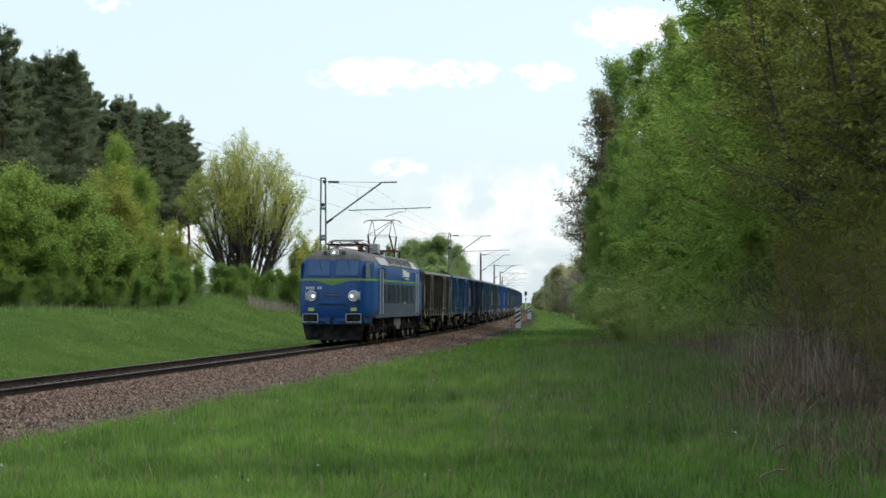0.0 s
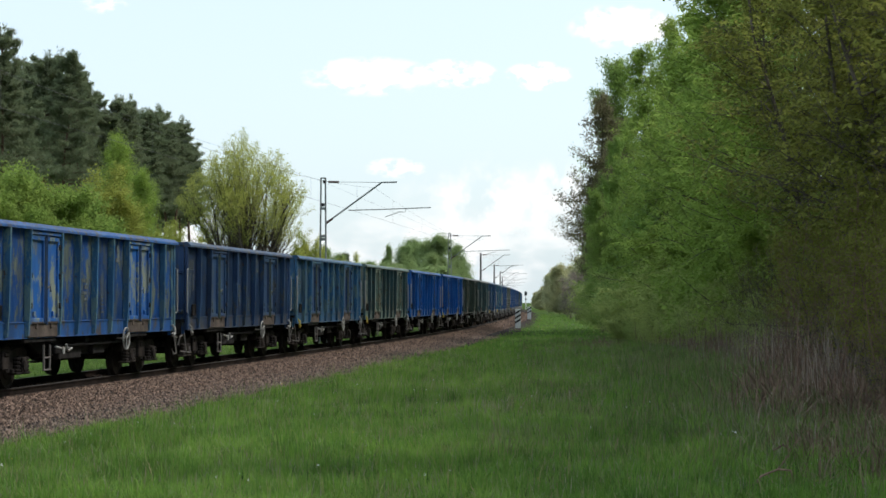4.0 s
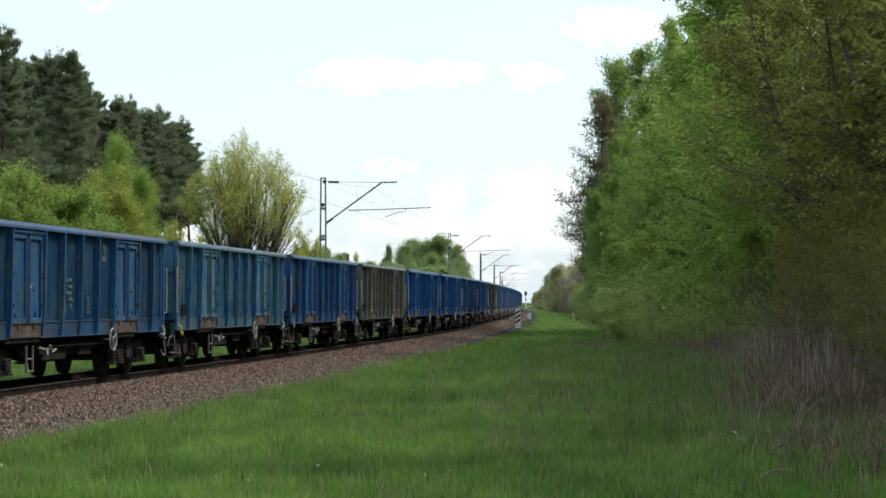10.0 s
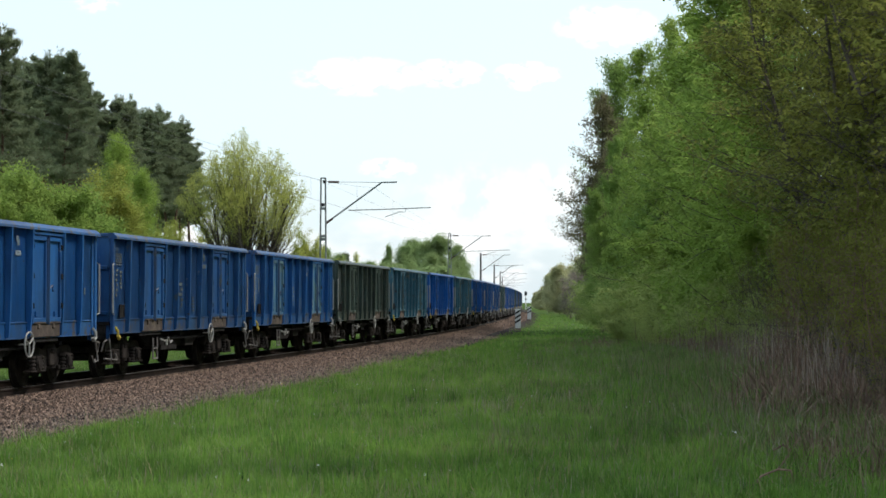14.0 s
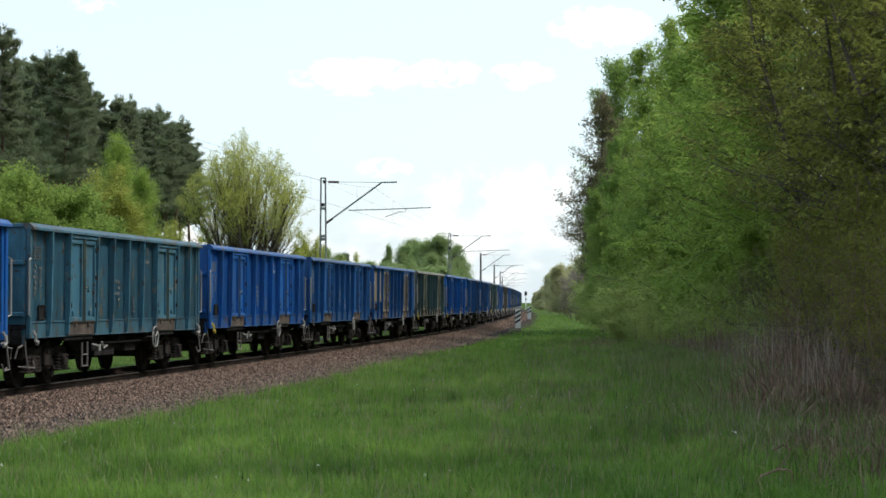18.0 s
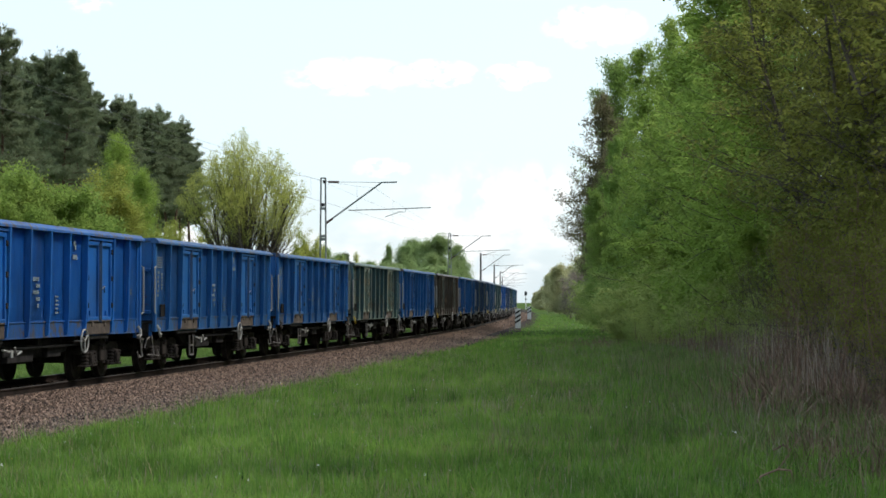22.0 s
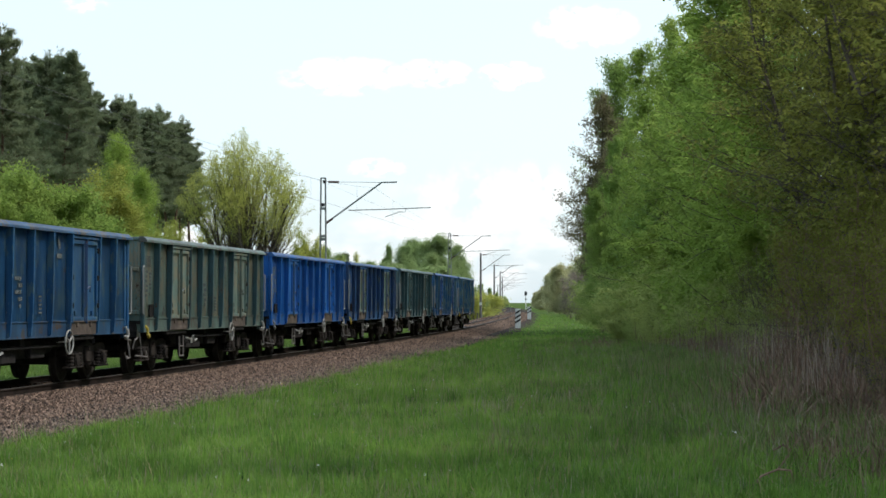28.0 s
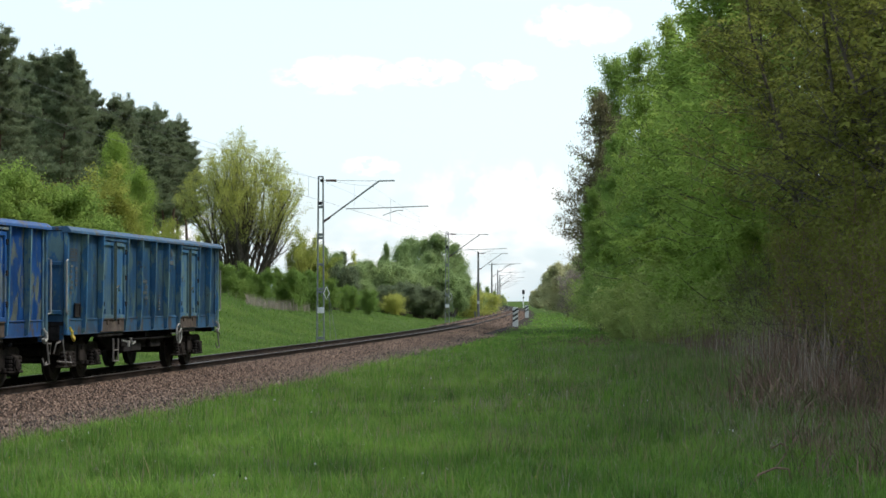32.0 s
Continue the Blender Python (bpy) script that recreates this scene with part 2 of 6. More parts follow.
def ground_z(x, y):
    """Flat verge on the camera's side; a grassy bank on the far side, dying out in the distance."""
    x, y = np.asarray(x, float), np.asarray(y, float)
    lat = lateral(x, y)
    top = 1.75 - 0.55 * smooth(80, 170, y) - 0.9 * smooth(180, 320, y)
    z = top * smooth(3.6, 12.5, -lat)
    z = z + 1.05 * np.exp(-((x + 14.0) / 1.9) ** 2 - ((y - 118) / 9) ** 2)
    z = z + 0.05 * np.sin(x * 0.9 + 1.3 * np.sin(y * 0.21)) * np.cos(y * 0.37 + 0.6 * np.sin(x * 0.5)) * smooth(3.2, 6.0, np.abs(lat))
    z = z + 0.5 * smooth(6, 22, lat) * smooth(20, 60, y) * (1 - smooth(110, 160, y))
    return z


# ---- mesh helpers ----
def mesh_np(name, verts, faces, material, smooth_shade=False):
    """A mesh from arrays: faces of one size, (n, 3) or (n, 4)."""
    verts, faces = np.asarray(verts, np.float32), np.asarray(faces, np.int32)
    me = bpy.data.meshes.new(name)
    k = faces.shape[1]
    me.vertices.add(len(verts))
    me.vertices.foreach_set("co", verts.ravel())
    me.loops.add(faces.size)
    me.loops.foreach_set("vertex_index", faces.ravel())
    me.polygons.add(len(faces))
    me.polygons.foreach_set("loop_start", np.arange(0, faces.size, k, dtype=np.int32))
    me.polygons.foreach_set("use_smooth", np.full(len(faces), smooth_shade))
    me.update(calc_edges=True)
    me.materials.append(material)
    return me


def part(name, bm, material, parent, label=""):
    """Links a bmesh (or a finished mesh) as one mesh object under a thing or a part."""
    if isinstance(bm, bmesh.types.BMesh):
        me = bpy.data.meshes.new(name)
        bm.to_mesh(me)
        bm.free()
        me.materials.append(material)
    else:
        me = bm
    ob = new(name, me)
    ob.parent = parent
    if label:
        tagged(ob, label)
    return ob


def again(ob, m):
    """The same part once more, moved by m, on shared mesh data."""
    o = ob.copy()
    scene.collection.objects.link(o)
    o.matrix_basis = m @ ob.matrix_basis
    return o


def boxes(specs, bevel=0.0):
    """One bmesh of boxes (cx, cy, cz, sx, sy, sz)."""
    bm = bmesh.new()
    for cx, cy, cz, sx, sy, sz in specs:
        bmesh.ops.create_cube(bm, size=1, matrix=Matrix.Translation((cx, cy, cz)) @ Matrix.Diagonal((sx, sy, sz, 1)))
    if bevel:
        bmesh.ops.bevel(bm, geom=bm.edges[:], offset=bevel, segments=1, affect="EDGES", clamp_overlap=True)
    return bm


def rods(lines, radius, sides=6):
    """One bmesh of round bars along polylines."""
    bm = bmesh.new()
    for pts in lines:
        pts = [Vector(p) for p in pts]
        rings = []
        for i, p in enumerate(pts):
            d = (pts[min(i + 1, len(pts) - 1)] - pts[max(i - 1, 0)]).normalized()
            a = d.orthogonal().normalized() if abs(d.z) > 0.9 else d.cross(Vector((0, 0, 1))).normalized()
            b = d.cross(a)
            rings.append([bm.verts.new(p + radius * (a * math.cos(2 * math.pi * k / sides) + b * math.sin(2 * math.pi * k / sides))) for k in range(sides)])
        for r0, r1 in zip(rings, rings[1:]):
            for k in range(sides):
                bm.faces.new((r0[k], r0[(k + 1) % sides], r1[(k + 1) % sides], r1[k]))
        bm.faces.new(rings[0][::-1])
        bm.faces.new(rings[-1])
    return bm


def turned(profile, axis="y", sides=20, at=(0, 0, 0)):
    """A turned body: profile of (along, radius) about an axis."""
    bm = bmesh.new()
    rings = []
    for a, r in profile:
        ring = []
        for k in range(sides):
            c, s = r * math.cos(2 * math.pi * k / sides), r * math.sin(2 * math.pi * k / sides)
            p = {"x": (a, c, s), "y": (c, a, s), "z": (c, s, a)}[axis]
            ring.append(bm.verts.new(Vector(p) + Vector(at)))
        rings.append(ring)
    for r0, r1 in zip(rings, rings[1:]):
        for k in range(sides):
            bm.faces.new((r0[k], r0[(k + 1) % sides], r1[(k + 1) % sides], r1[k]))
    bm.faces.new(rings[0][::-1])
    bm.faces.new(rings[-1])
    bmesh.ops.recalc_face_normals(bm, faces=bm.faces)
    return bm


def joined(*bms):
    out = bmesh.new()
    for b in bms:
        me = bpy.data.meshes.new("tmp")
        b.to_mesh(me)
        b.free()
        out.from_mesh(me)
        bpy.data.meshes.remove(me)
    return out


# ---- ground, one sheet to the horizon ----
def spread_axis(lo, hi, step, far):
    mid = list(np.arange(lo, hi + 0.01, step))
    d, a, b = step, [], []
    while (a[-1] if a else lo) > -far:
        d *= 1.35
        a.append((a[-1] if a else lo) - d)
    d = step
    while (b[-1] if b else hi) < far:
        d *= 1.35
        b.append((b[-1] if b else hi) + d)
    return np.array(a[::-1] + mid + b)


gx, gy = spread_axis(-48, 36, 0.7, 4500), spread_axis(4, 260, 1.0, 4500)
GX, GY = np.meshgrid(gx, gy)
GV = np.stack([GX, GY, ground_z(GX, GY)], -1).reshape(-1, 3)
ii = np.arange((len(gy) - 1) * len(gx)).reshape(len(gy) - 1, len(gx))[:, :-1].ravel()
GF = np.stack([ii, ii + 1, ii + 1 + len(gx), ii + len(gx)], 1)
ground = tagged(new("ground", mesh_np("ground", GV, GF, M_GROUND, True)), "green spring turf verge and bank beside the railway", "ground", kind="structure")


# ---- ballast bed and rails ----
def swept(name, profile, s_list, material, closed=True, smooth_shade=False):
    """Sweeps a cross-section of (lat, z) along the track."""
    p = np.array(profile)
    x, y, th = on_track(np.asarray(s_list))
    V = np.stack([x[:, None] + p[None, :, 0] * np.cos(th)[:, None], y[:, None] - p[None, :, 0] * np.sin(th)[:, None], np.broadcast_to(p[None, :, 1], (len(x), len(p)))], -1)
    n, k = len(x), len(p)
    F = [(i * k + j, i * k + (j + 1) % k, (i + 1) * k + (j + 1) % k, (i + 1) * k + j) for i in range(n - 1) for j in range(k if closed else k - 1)]
    return mesh_np(name, V.reshape(-1, 3), F, material, smooth_shade)


S_NEAR = np.concatenate([np.arange(-740, -40, 10), np.arange(-40, 260, 2), np.arange(260, 1700, 12)])
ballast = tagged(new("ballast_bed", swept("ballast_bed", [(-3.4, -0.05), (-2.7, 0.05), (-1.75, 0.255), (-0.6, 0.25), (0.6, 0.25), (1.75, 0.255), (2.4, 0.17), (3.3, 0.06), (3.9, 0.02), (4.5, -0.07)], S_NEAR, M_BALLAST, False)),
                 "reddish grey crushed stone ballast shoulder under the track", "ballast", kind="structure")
track_thing = tagged(new("railway_track"), "single railway track with rusty rails on sleepers in ballast", "railway track", kind="structure")
for side in (-1, 1):
    c = 0.753 * side
    web = [(c - 0.062, RAIL_Z - 0.172), (c - 0.062, RAIL_Z - 0.16), (c - 0.012, RAIL_Z - 0.14), (c - 0.010, RAIL_Z - 0.05), (c - 0.034, RAIL_Z - 0.035), (c - 0.034, RAIL_Z - 0.008),
           (c + 0.034, RAIL_Z - 0.008), (c + 0.034, RAIL_Z - 0.035), (c + 0.010, RAIL_Z - 0.05), (c + 0.012, RAIL_Z - 0.14), (c + 0.062, RAIL_Z - 0.16), (c + 0.062, RAIL_Z - 0.172)]
    rail = part("rail", swept("rail", web, S_NEAR, M_RAIL), None, track_thing, "rust-brown steel rail")
    part("railhead", swept("railhead", [(c - 0.034, RAIL_Z - 0.0078), (c - 0.028, RAIL_Z), (c + 0.028, RAIL_Z), (c + 0.034, RAIL_Z - 0.0078)], S_NEAR, M_RAILHEAD), None, rail, "polished bright running surface")


# ---- open freight wagon ----
def wheelset_part(parent, x, r, material, half=0.752):
    """Axle and two flanged wheels about the local y axis, origin on the axle."""
    prof = [(-half - 0.07, 0.06), (-half - 0.07, r * 0.55), (-half - 0.05, r * 0.62), (-half - 0.05, r * 0.86), (-half - 0.07, r * 0.90), (-half - 0.07, r * 0.985), (-half + 0.03, r), (-half + 0.035, r + 0.028), (-half + 0.065, r + 0.028),
            (-half + 0.065, r * 0.88), (-half + 0.03, r * 0.6), (-half + 0.06, 0.09), (half - 0.06, 0.09), (half - 0.03, r * 0.6), (half - 0.065, r * 0.88), (half - 0.065, r + 0.028), (half - 0.035, r + 0.028),
            (half - 0.03, r), (half + 0.07, r * 0.985), (half + 0.07, r * 0.90), (half + 0.05, r * 0.86), (half + 0.05, r * 0.62), (half + 0.07, r * 0.55), (half + 0.07, 0.06)]
    bm = joined(turned(prof, "y", 20), boxes([(0.0, s * (half + 0.055), r * 0.74, 0.05, 0.012, 0.05) for s in (-1, 1)]))
    ob = part("wheelset", bm, material, parent, "dark steel wheels on an axle")
    ob.matrix_basis = Matrix.Translation((x, 0, r))
    return ob


def plate(outline, y, thick):
    """A flat plate cut to an outline of (x, z), standing at y."""
    bm = bmesh.new()
    a = [bm.verts.new((x, y - thick / 2, z)) for x, z in outline]
    b = [bm.verts.new((x, y + thick / 2, z)) for x, z in outline]
    bm.faces.new(a)
    bm.faces.new(b[::-1])
    n = len(a)
    for k in range(n):
        bm.faces.new((a[k], b[k], b[(k + 1) % n], a[(k + 1) % n]))
    bmesh.ops.recalc_face_normals(bm, faces=bm.faces)
    return bm


def coil(x, y, z0, z1, radius, turns):
    """A coil spring seen as stacked rounded rings."""
    prof, n = [(z0, radius * 0.55)], turns
    step = (z1 - z0) / n
    for k in range(n):
        prof += [(z0 + step * (k + 0.25), radius), (z0 + step * (k + 0.62), radius), (z0 + step * (k + 0.95), radius * 0.72)]
    return turned(prof + [(z1, radius * 0.5)], "z", 9, (x, y, 0))


def bogie_part(parent, x):
    """Two-axle bogie: cast side frames hooped over the axle boxes, pairs of coil springs beside each box."""
    b = part("bogie", boxes([(0, 0, 0.60, 0.46, 1.9, 0.24), (0, 0, 0.80, 0.56, 0.66, 0.14), (1.22, 0, 0.62, 0.10, 1.9, 0.14), (-1.22, 0, 0.62, 0.10, 1.9, 0.14)], 0.02), M_BOGIE, parent, "grimy rust-brown two-axle bogie")
    b.matrix_basis = Matrix.Translation((x, 0, 0))
    hoop = [(1.34, 0.56), (1.34, 0.72), (1.18, 0.80), (0.66, 0.80), (0.48, 0.74), (0.30, 0.83), (-0.30, 0.83), (-0.48, 0.74), (-0.66, 0.80), (-1.18, 0.80), (-1.34, 0.72), (-1.34, 0.56),
            (-1.10, 0.62), (-0.70, 0.62), (-0.60, 0.50), (-0.46, 0.34), (0.46, 0.34), (0.60, 0.50), (0.70, 0.62), (1.10, 0.62)]
    for s in (-1, 1):
        part("side_frame", joined(plate(hoop, s * 1.0, 0.11), boxes([(0, s * 1.07, 0.58, 0.36, 0.10, 0.36), (0, s * 1.12, 0.70, 0.20, 0.06, 0.10), (0.42, s * 1.06, 0.36, 0.10, 0.12, 0.10), (-0.42, s * 1.06, 0.36, 0.10, 0.12, 0.10)], 0.02)), M_BOGIE, b)
        for a in (-0.9, 0.9):
            part("axle_box", joined(boxes([(a, s * 1.06, 0.46, 0.24, 0.22, 0.32), (a, s * 1.06, 0.315, 0.80, 0.20, 0.05), (a, s * 1.06, 0.60, 0.30, 0.12, 0.10)], 0.02), turned([(s * 1.14, 0.125), (s * 1.19, 0.115), (s * 1.20, 0.04)], "y", 12, (a, 0, 0.46))), M_BOGIE, b)
            for d in (-0.25, 0.25):
                part("spring", coil(a + d, s * 1.07, 0.34, 0.63, 0.10, 4), M_BOGIE, b)
    for a in (-0.9, 0.9):
        wheelset_part(b, a, 0.46, M_WHEEL)
    return b


PAINTED = {"side_wall", "end_wall", "top_rail", "rib", "corner_post", "door_leaf", "end_rib", "sill", "door_latch", "door_lintel"}
RIBS = (-5.28, -4.14, -2.30, -1.15, 0.0, 1.15, 2.30, 4.14, 5.28)
WALL_LOW, SILL_LOW, BODY = 1.31, 0.985, 6.42


def build_wagon():
    w = new("open_wagon")
    P = M_PAINT["blue"]
    part("floor", boxes([(0, 0, 1.22, 12.9, 2.66, 0.08)]), M_UNDER, w)
    mid_wall, mid_sill = (3.12 + WALL_LOW) / 2, (WALL_LOW + SILL_LOW) / 2
    for s in (-1, 1):
        # pressed wall panels, each bulging a little between its ribs
        bm = bmesh.new()
        edge = (-BODY + 0.04,) + RIBS + (BODY - 0.04,)
        across = [(x0 + (x1 - x0) * k / 4, math.sin(math.pi * k / 4)) for x0, x1 in zip(edge, edge[1:]) for k in range(4)] + [(edge[-1], 0.0)]
        rows = [[bm.verts.new((x, s * (1.345 + 0.016 * b * f), z)) for x, b in across] for z, f in ((WALL_LOW, 0.0), (1.6, 1.0), (2.3, 1.3), (2.9, 1.0), (3.12, 0.2))]
        for r0, r1 in zip(rows, rows[1:]):
            for k in range(len(across) - 1):
                bm.faces.new((r0[k], r0[k + 1], r1[k + 1], r1[k])[::-s])
        bmesh.ops.solidify(bm, geom=bm.faces[:], thickness=0.03)
        part("side_wall", bm, P, w)
        rail = plate([(1.30, 3.085), (1.30, 3.215), (1.405, 3.215), (1.495, 3.135), (1.505, 3.085)], 0.0, 2 * BODY + 0.03)
        for v in rail.verts:
            v.co = Vector((v.co.y, s * v.co.x, v.co.z))
        bmesh.ops.recalc_face_normals(rail, faces=rail.faces)
        part("top_rail", rail, P, w)
        part("sill", boxes([(0, s * 1.352, mid_sill, 2 * BODY - 0.02, 0.03, WALL_LOW - SILL_LOW), (0, s * 1.372, WALL_LOW - 0.012, 2 * BODY - 0.02, 0.03, 0.03), (0, s * 1.33, SILL_LOW + 0.012, 2 * BODY - 0.04, 0.10, 0.024)], 0.006), P, w, "dirty lower side sill with bare rusty patches")
        rib = None
        for x in RIBS:
            if rib is None:
                bm = plate([(1.352, SILL_LOW + 0.03), (1.352, 3.10), (1.500, 3.10), (1.490, 2.55), (1.472, 1.50), (1.452, 1.22), (1.440, SILL_LOW + 0.06), (1.40, SILL_LOW + 0.03)], 0.0, 0.07)
                for v in bm.verts:
                    v.co = Vector((v.co.y, s * v.co.x, v.co.z))
                bmesh.ops.recalc_face_normals(bm, faces=bm.faces)
                rib = part("rib", bm, P, w)
                rib.matrix_basis = Matrix.Translation((x, 0, 0))
                x0 = x
            else:
                again(rib, Matrix.Translation((x - x0, 0, 0)))
        for e in (-1, 1):
            part("corner_post", boxes([(e * (BODY - 0.055), s * 1.382, (3.10 + SILL_LOW) / 2, 0.11, 0.09, 3.10 - SILL_LOW), (e * (BODY - 0.16), s * 1.372, (3.10 + SILL_LOW) / 2, 0.10, 0.03, 3.10 - SILL_LOW)], 0.014), P, w)
        for c in (-3.23, 3.23):
            y = s * 1.385
            for d in (-0.43, 0.43):
                x = c + d
                part("door_leaf", boxes([(x, y, 2.12, 0.80, 0.03, 1.66), (x - 0.37, y + s * 0.035, 2.12, 0.075, 0.06, 1.70), (x + 0.37, y + s * 0.035, 2.12, 0.075, 0.06, 1.70),
                                                (x, y + s * 0.035, 2.93, 0.80, 0.06, 0.08), (x, y + s * 0.035, 1.34, 0.80, 0.06, 0.08), (x + 0.12 * (1 if d > 0 else -1), y + s * 0.03, 1.46, 0.12, 0.04, 0.10)], 0.008), P, w)
            part("door_latch", rods([[(c, s * 1.475, 1.25), (c, s * 1.475, 3.0)], [(c, s * 1.48, 1.95), (c - 0.10, s * 1.51, 2.02), (c - 0.14, s * 1.51, 1.90)], [(c - 0.03, s * 1.455, 1.28), (c - 0.03, s * 1.455, 2.94)], [(c + 0.04, s * 1.455, 1.28), (c + 0.04, s * 1.455, 2.94)]], 0.024), P, w)
            for d in (-0.84, 0.84):
                part("hinge", boxes([(c + d, s * 1.44, z, 0.10, 0.06, 0.11) for z in (1.62, 2.2, 2.78)] + [(c + d, s * 1.43, 2.2, 0.03, 0.03, 1.3)], 0.01), M_UNDER, w)
            part("door_sill", boxes([(c, s * 1.395, mid_sill + 0.0, 1.70, 0.035, WALL_LOW - SILL_LOW - 0.04), (c, s * 1.425, WALL_LOW - 0.02, 1.62, 0.05, 0.045), (c - 0.43, s * 1.42, WALL_LOW - 0.09, 0.10, 0.05, 0.10), (c + 0.43, s * 1.42, WALL_LOW - 0.09, 0.10, 0.05, 0.10)], 0.012), M_RUST, w, "bare rusty door threshold")
            part("door_lintel", boxes([(c, s * 1.41, 3.03, 1.80, 0.12, 0.07)], 0.012), P, w)
            part("underside_beam", boxes([(c, s * 1.30, SILL_LOW - 0.045, 1.85, 0.12, 0.085)], 0.02), M_UNDER, w)
    for e in (-1, 1):
        part("end_wall", boxes([(e * (BODY - 0.06), 0, 2.0, 0.06, 2.64, 2.24)]), P, w)
        part("top_rail", boxes([(e * (BODY - 0.045), 0, 3.166, 0.14, 2.62, 0.085)], 0.016), P, w)
        for y in (-0.72, 0.72):
            part("end_rib", boxes([(e * (BODY - 0.0), y, 2.13, 0.10, 0.12, 1.94)], 0.02), P, w)
        for z in (1.45, 2.45):
            part("end_rib", boxes([(e * (BODY - 0.01), 0, z, 0.08, 2.60, 0.10)], 0.02), P, w)
        part("headstock", boxes([(e * 6.37, 0, 1.02, 0.14, 2.50, 0.32)], 0.02), M_UNDER, w)
        for y in (-0.875, 0.875):
            part("buffer", joined(boxes([(e * 6.53, y, 1.06, 0.06, 0.36, 0.36)], 0.01), turned([(e * 6.53, 0.13), (e * 6.76, 0.12), (e * 6.76, 0.09), (e * 6.95, 0.09), (e * 6.96, 0.2), (e * 6.99, 0.225), (e * 7.015, 0.21), (e * 7.018, 0.02)], "x", 16, (0, y, 1.06))), M_UNDER, w, "grimy round buffer")
        part("coupling", rods([[(e * 6.48, 0, 1.05), (e * 6.75, 0, 1.0), (e * 7.0, 0, 0.9)], [(e * 6.48, 0.28, 0.98), (e * 6.66, 0.28, 0.62), (e * 6.9, 0.24, 0.55)]], 0.035), M_UNDER, w)
        for s in (-1, 1):
            part("handrail", rods([[(e * 6.40, s * 1.42, 1.42), (e * 6.53, s * 1.44, 1.45), (e * 6.53, s * 1.44, 2.50), (e * 6.40, s * 1.42, 2.53)]], 0.020), M_HAND, w, "pale painted grab rail")
            part("shunter_step", rods([[(e * 6.52, s * 1.36, 0.90), (e * 6.52, s * 1.42, 0.44), (e * 6.20, s * 1.44, 0.42)], [(e * 6.70, s * 1.30, 0.46), (e * 6.20, s * 1.44, 0.42), (e * 6.18, s * 1.40, 0.56)], [(e * 6.50, s * 1.30, 0.86), (e * 6.86, s * 1.34, 0.82), (e * 6.90, s * 1.30, 0.62)]], 0.019), M_STIRRUP, w, "worn steel end step and hose bracket")
            part("rope_hook", rods([[(e * 6.22, s * 1.40, 1.14), (e * 6.22, s * 1.46, 1.06), (e * 6.22, s * 1.47, 0.94), (e * 6.12, s * 1.46, 0.88), (e * 6.08, s * 1.45, 0.94)]], 0.036), M_YELLOW if e > 0 else M_HAND, w, "worn light-painted rope hook")
        bogie_part(w, e * 4.5)
    part("centre_sill", boxes([(0, 0.25, 1.0, 12.4, 0.12, 0.3), (0, -0.25, 1.0, 12.4, 0.12, 0.3), (0, 0, 0.98, 0.2, 2.5, 0.26), (2.2, 0, 0.98, 0.16, 2.5, 0.22), (-2.2, 0, 0.98, 0.16, 2.5, 0.22)]), M_UNDER, w)
    # added dark plates and boxes that darken the open space under the floor
    for s in (-1, 1):
        truss = plate([(-2.9, 0.92), (2.9, 0.92), (2.3, 0.66), (1.2, 0.58), (-1.2, 0.58), (-2.3, 0.66)], s * 0.95, 0.07)
        part("underframe_truss", joined(truss, boxes([(0.7, s * 0.98, 0.66, 1.4, 0.28, 0.30), (-1.3, s * 0.98, 0.70, 0.8, 0.26, 0.26), (1.75, s * 1.10, 0.74, 0.34, 0.24, 0.20)], 0.02)), M_UNDER, w, "dark mass added under the floor in place of brake gear")
    part("air_tank", turned([(-0.6, 0.05), (-0.55, 0.18), (0.55, 0.18), (0.6, 0.05)], "x", 14, (0.9, 0.55, 0.70)), M_UNDER, w)
    part("brake_rigging", rods([[(-3.4, 0.1, 0.62), (3.4, 0.1, 0.62)], [(-1.6, 0.55, 0.7), (-1.0, 0.1, 0.62), (-0.4, 0.5, 0.7)], [(-3.2, 1.2, 0.80), (1.4, 1.22, 0.80)], [(-3.2, -1.2, 0.80), (1.4, -1.22, 0.80)]], 0.028), M_UNDER, w)
    for s in (-1, 1):
        ring = [(-2.15 + 0.24 * math.cos(k * math.pi / 9), s * 1.47, 0.88 + 0.24 * math.sin(k * math.pi / 9)) for k in range(19)]
        part("brake_wheel", rods([ring] + [[(-2.15, s * 1.47, 0.88), (-2.15 + 0.24 * math.cos(a), s * 1.47, 0.88 + 0.24 * math.sin(a))] for a in (0.5, 2.6, 4.7)] + [[(-2.15, s * 1.47, 0.88), (-2.15, s * 1.2, 0.88)]], 0.019), M_HAND, w, "pale handbrake wheel")
        part("door_step", boxes([(3.05, s * 1.42, 0.36, 0.40, 0.05, 0.035), (2.87, s * 1.42, 0.60, 0.035, 0.04, 0.50), (3.23, s * 1.42, 0.60, 0.035, 0.04, 0.50), (3.05, s * 1.42, 0.60, 0.34, 0.04, 0.03)], 0.008), M_STIRRUP, w, "bent steel foot stirrup")
        part("changeover_lever", joined(rods([[(1.5, s * 1.2, 0.75), (1.5, s * 1.42, 0.75), (1.75, s * 1.42, 0.70), (1.86, s * 1.42, 0.84)], [(2.35, s * 1.36, 0.80), (1.95, s * 1.40, 0.74)]], 0.022), boxes([(2.0, s * 1.41, 0.72, 0.10, 0.03, 0.14)])), M_HAND, w)
        y = s * 1.3745
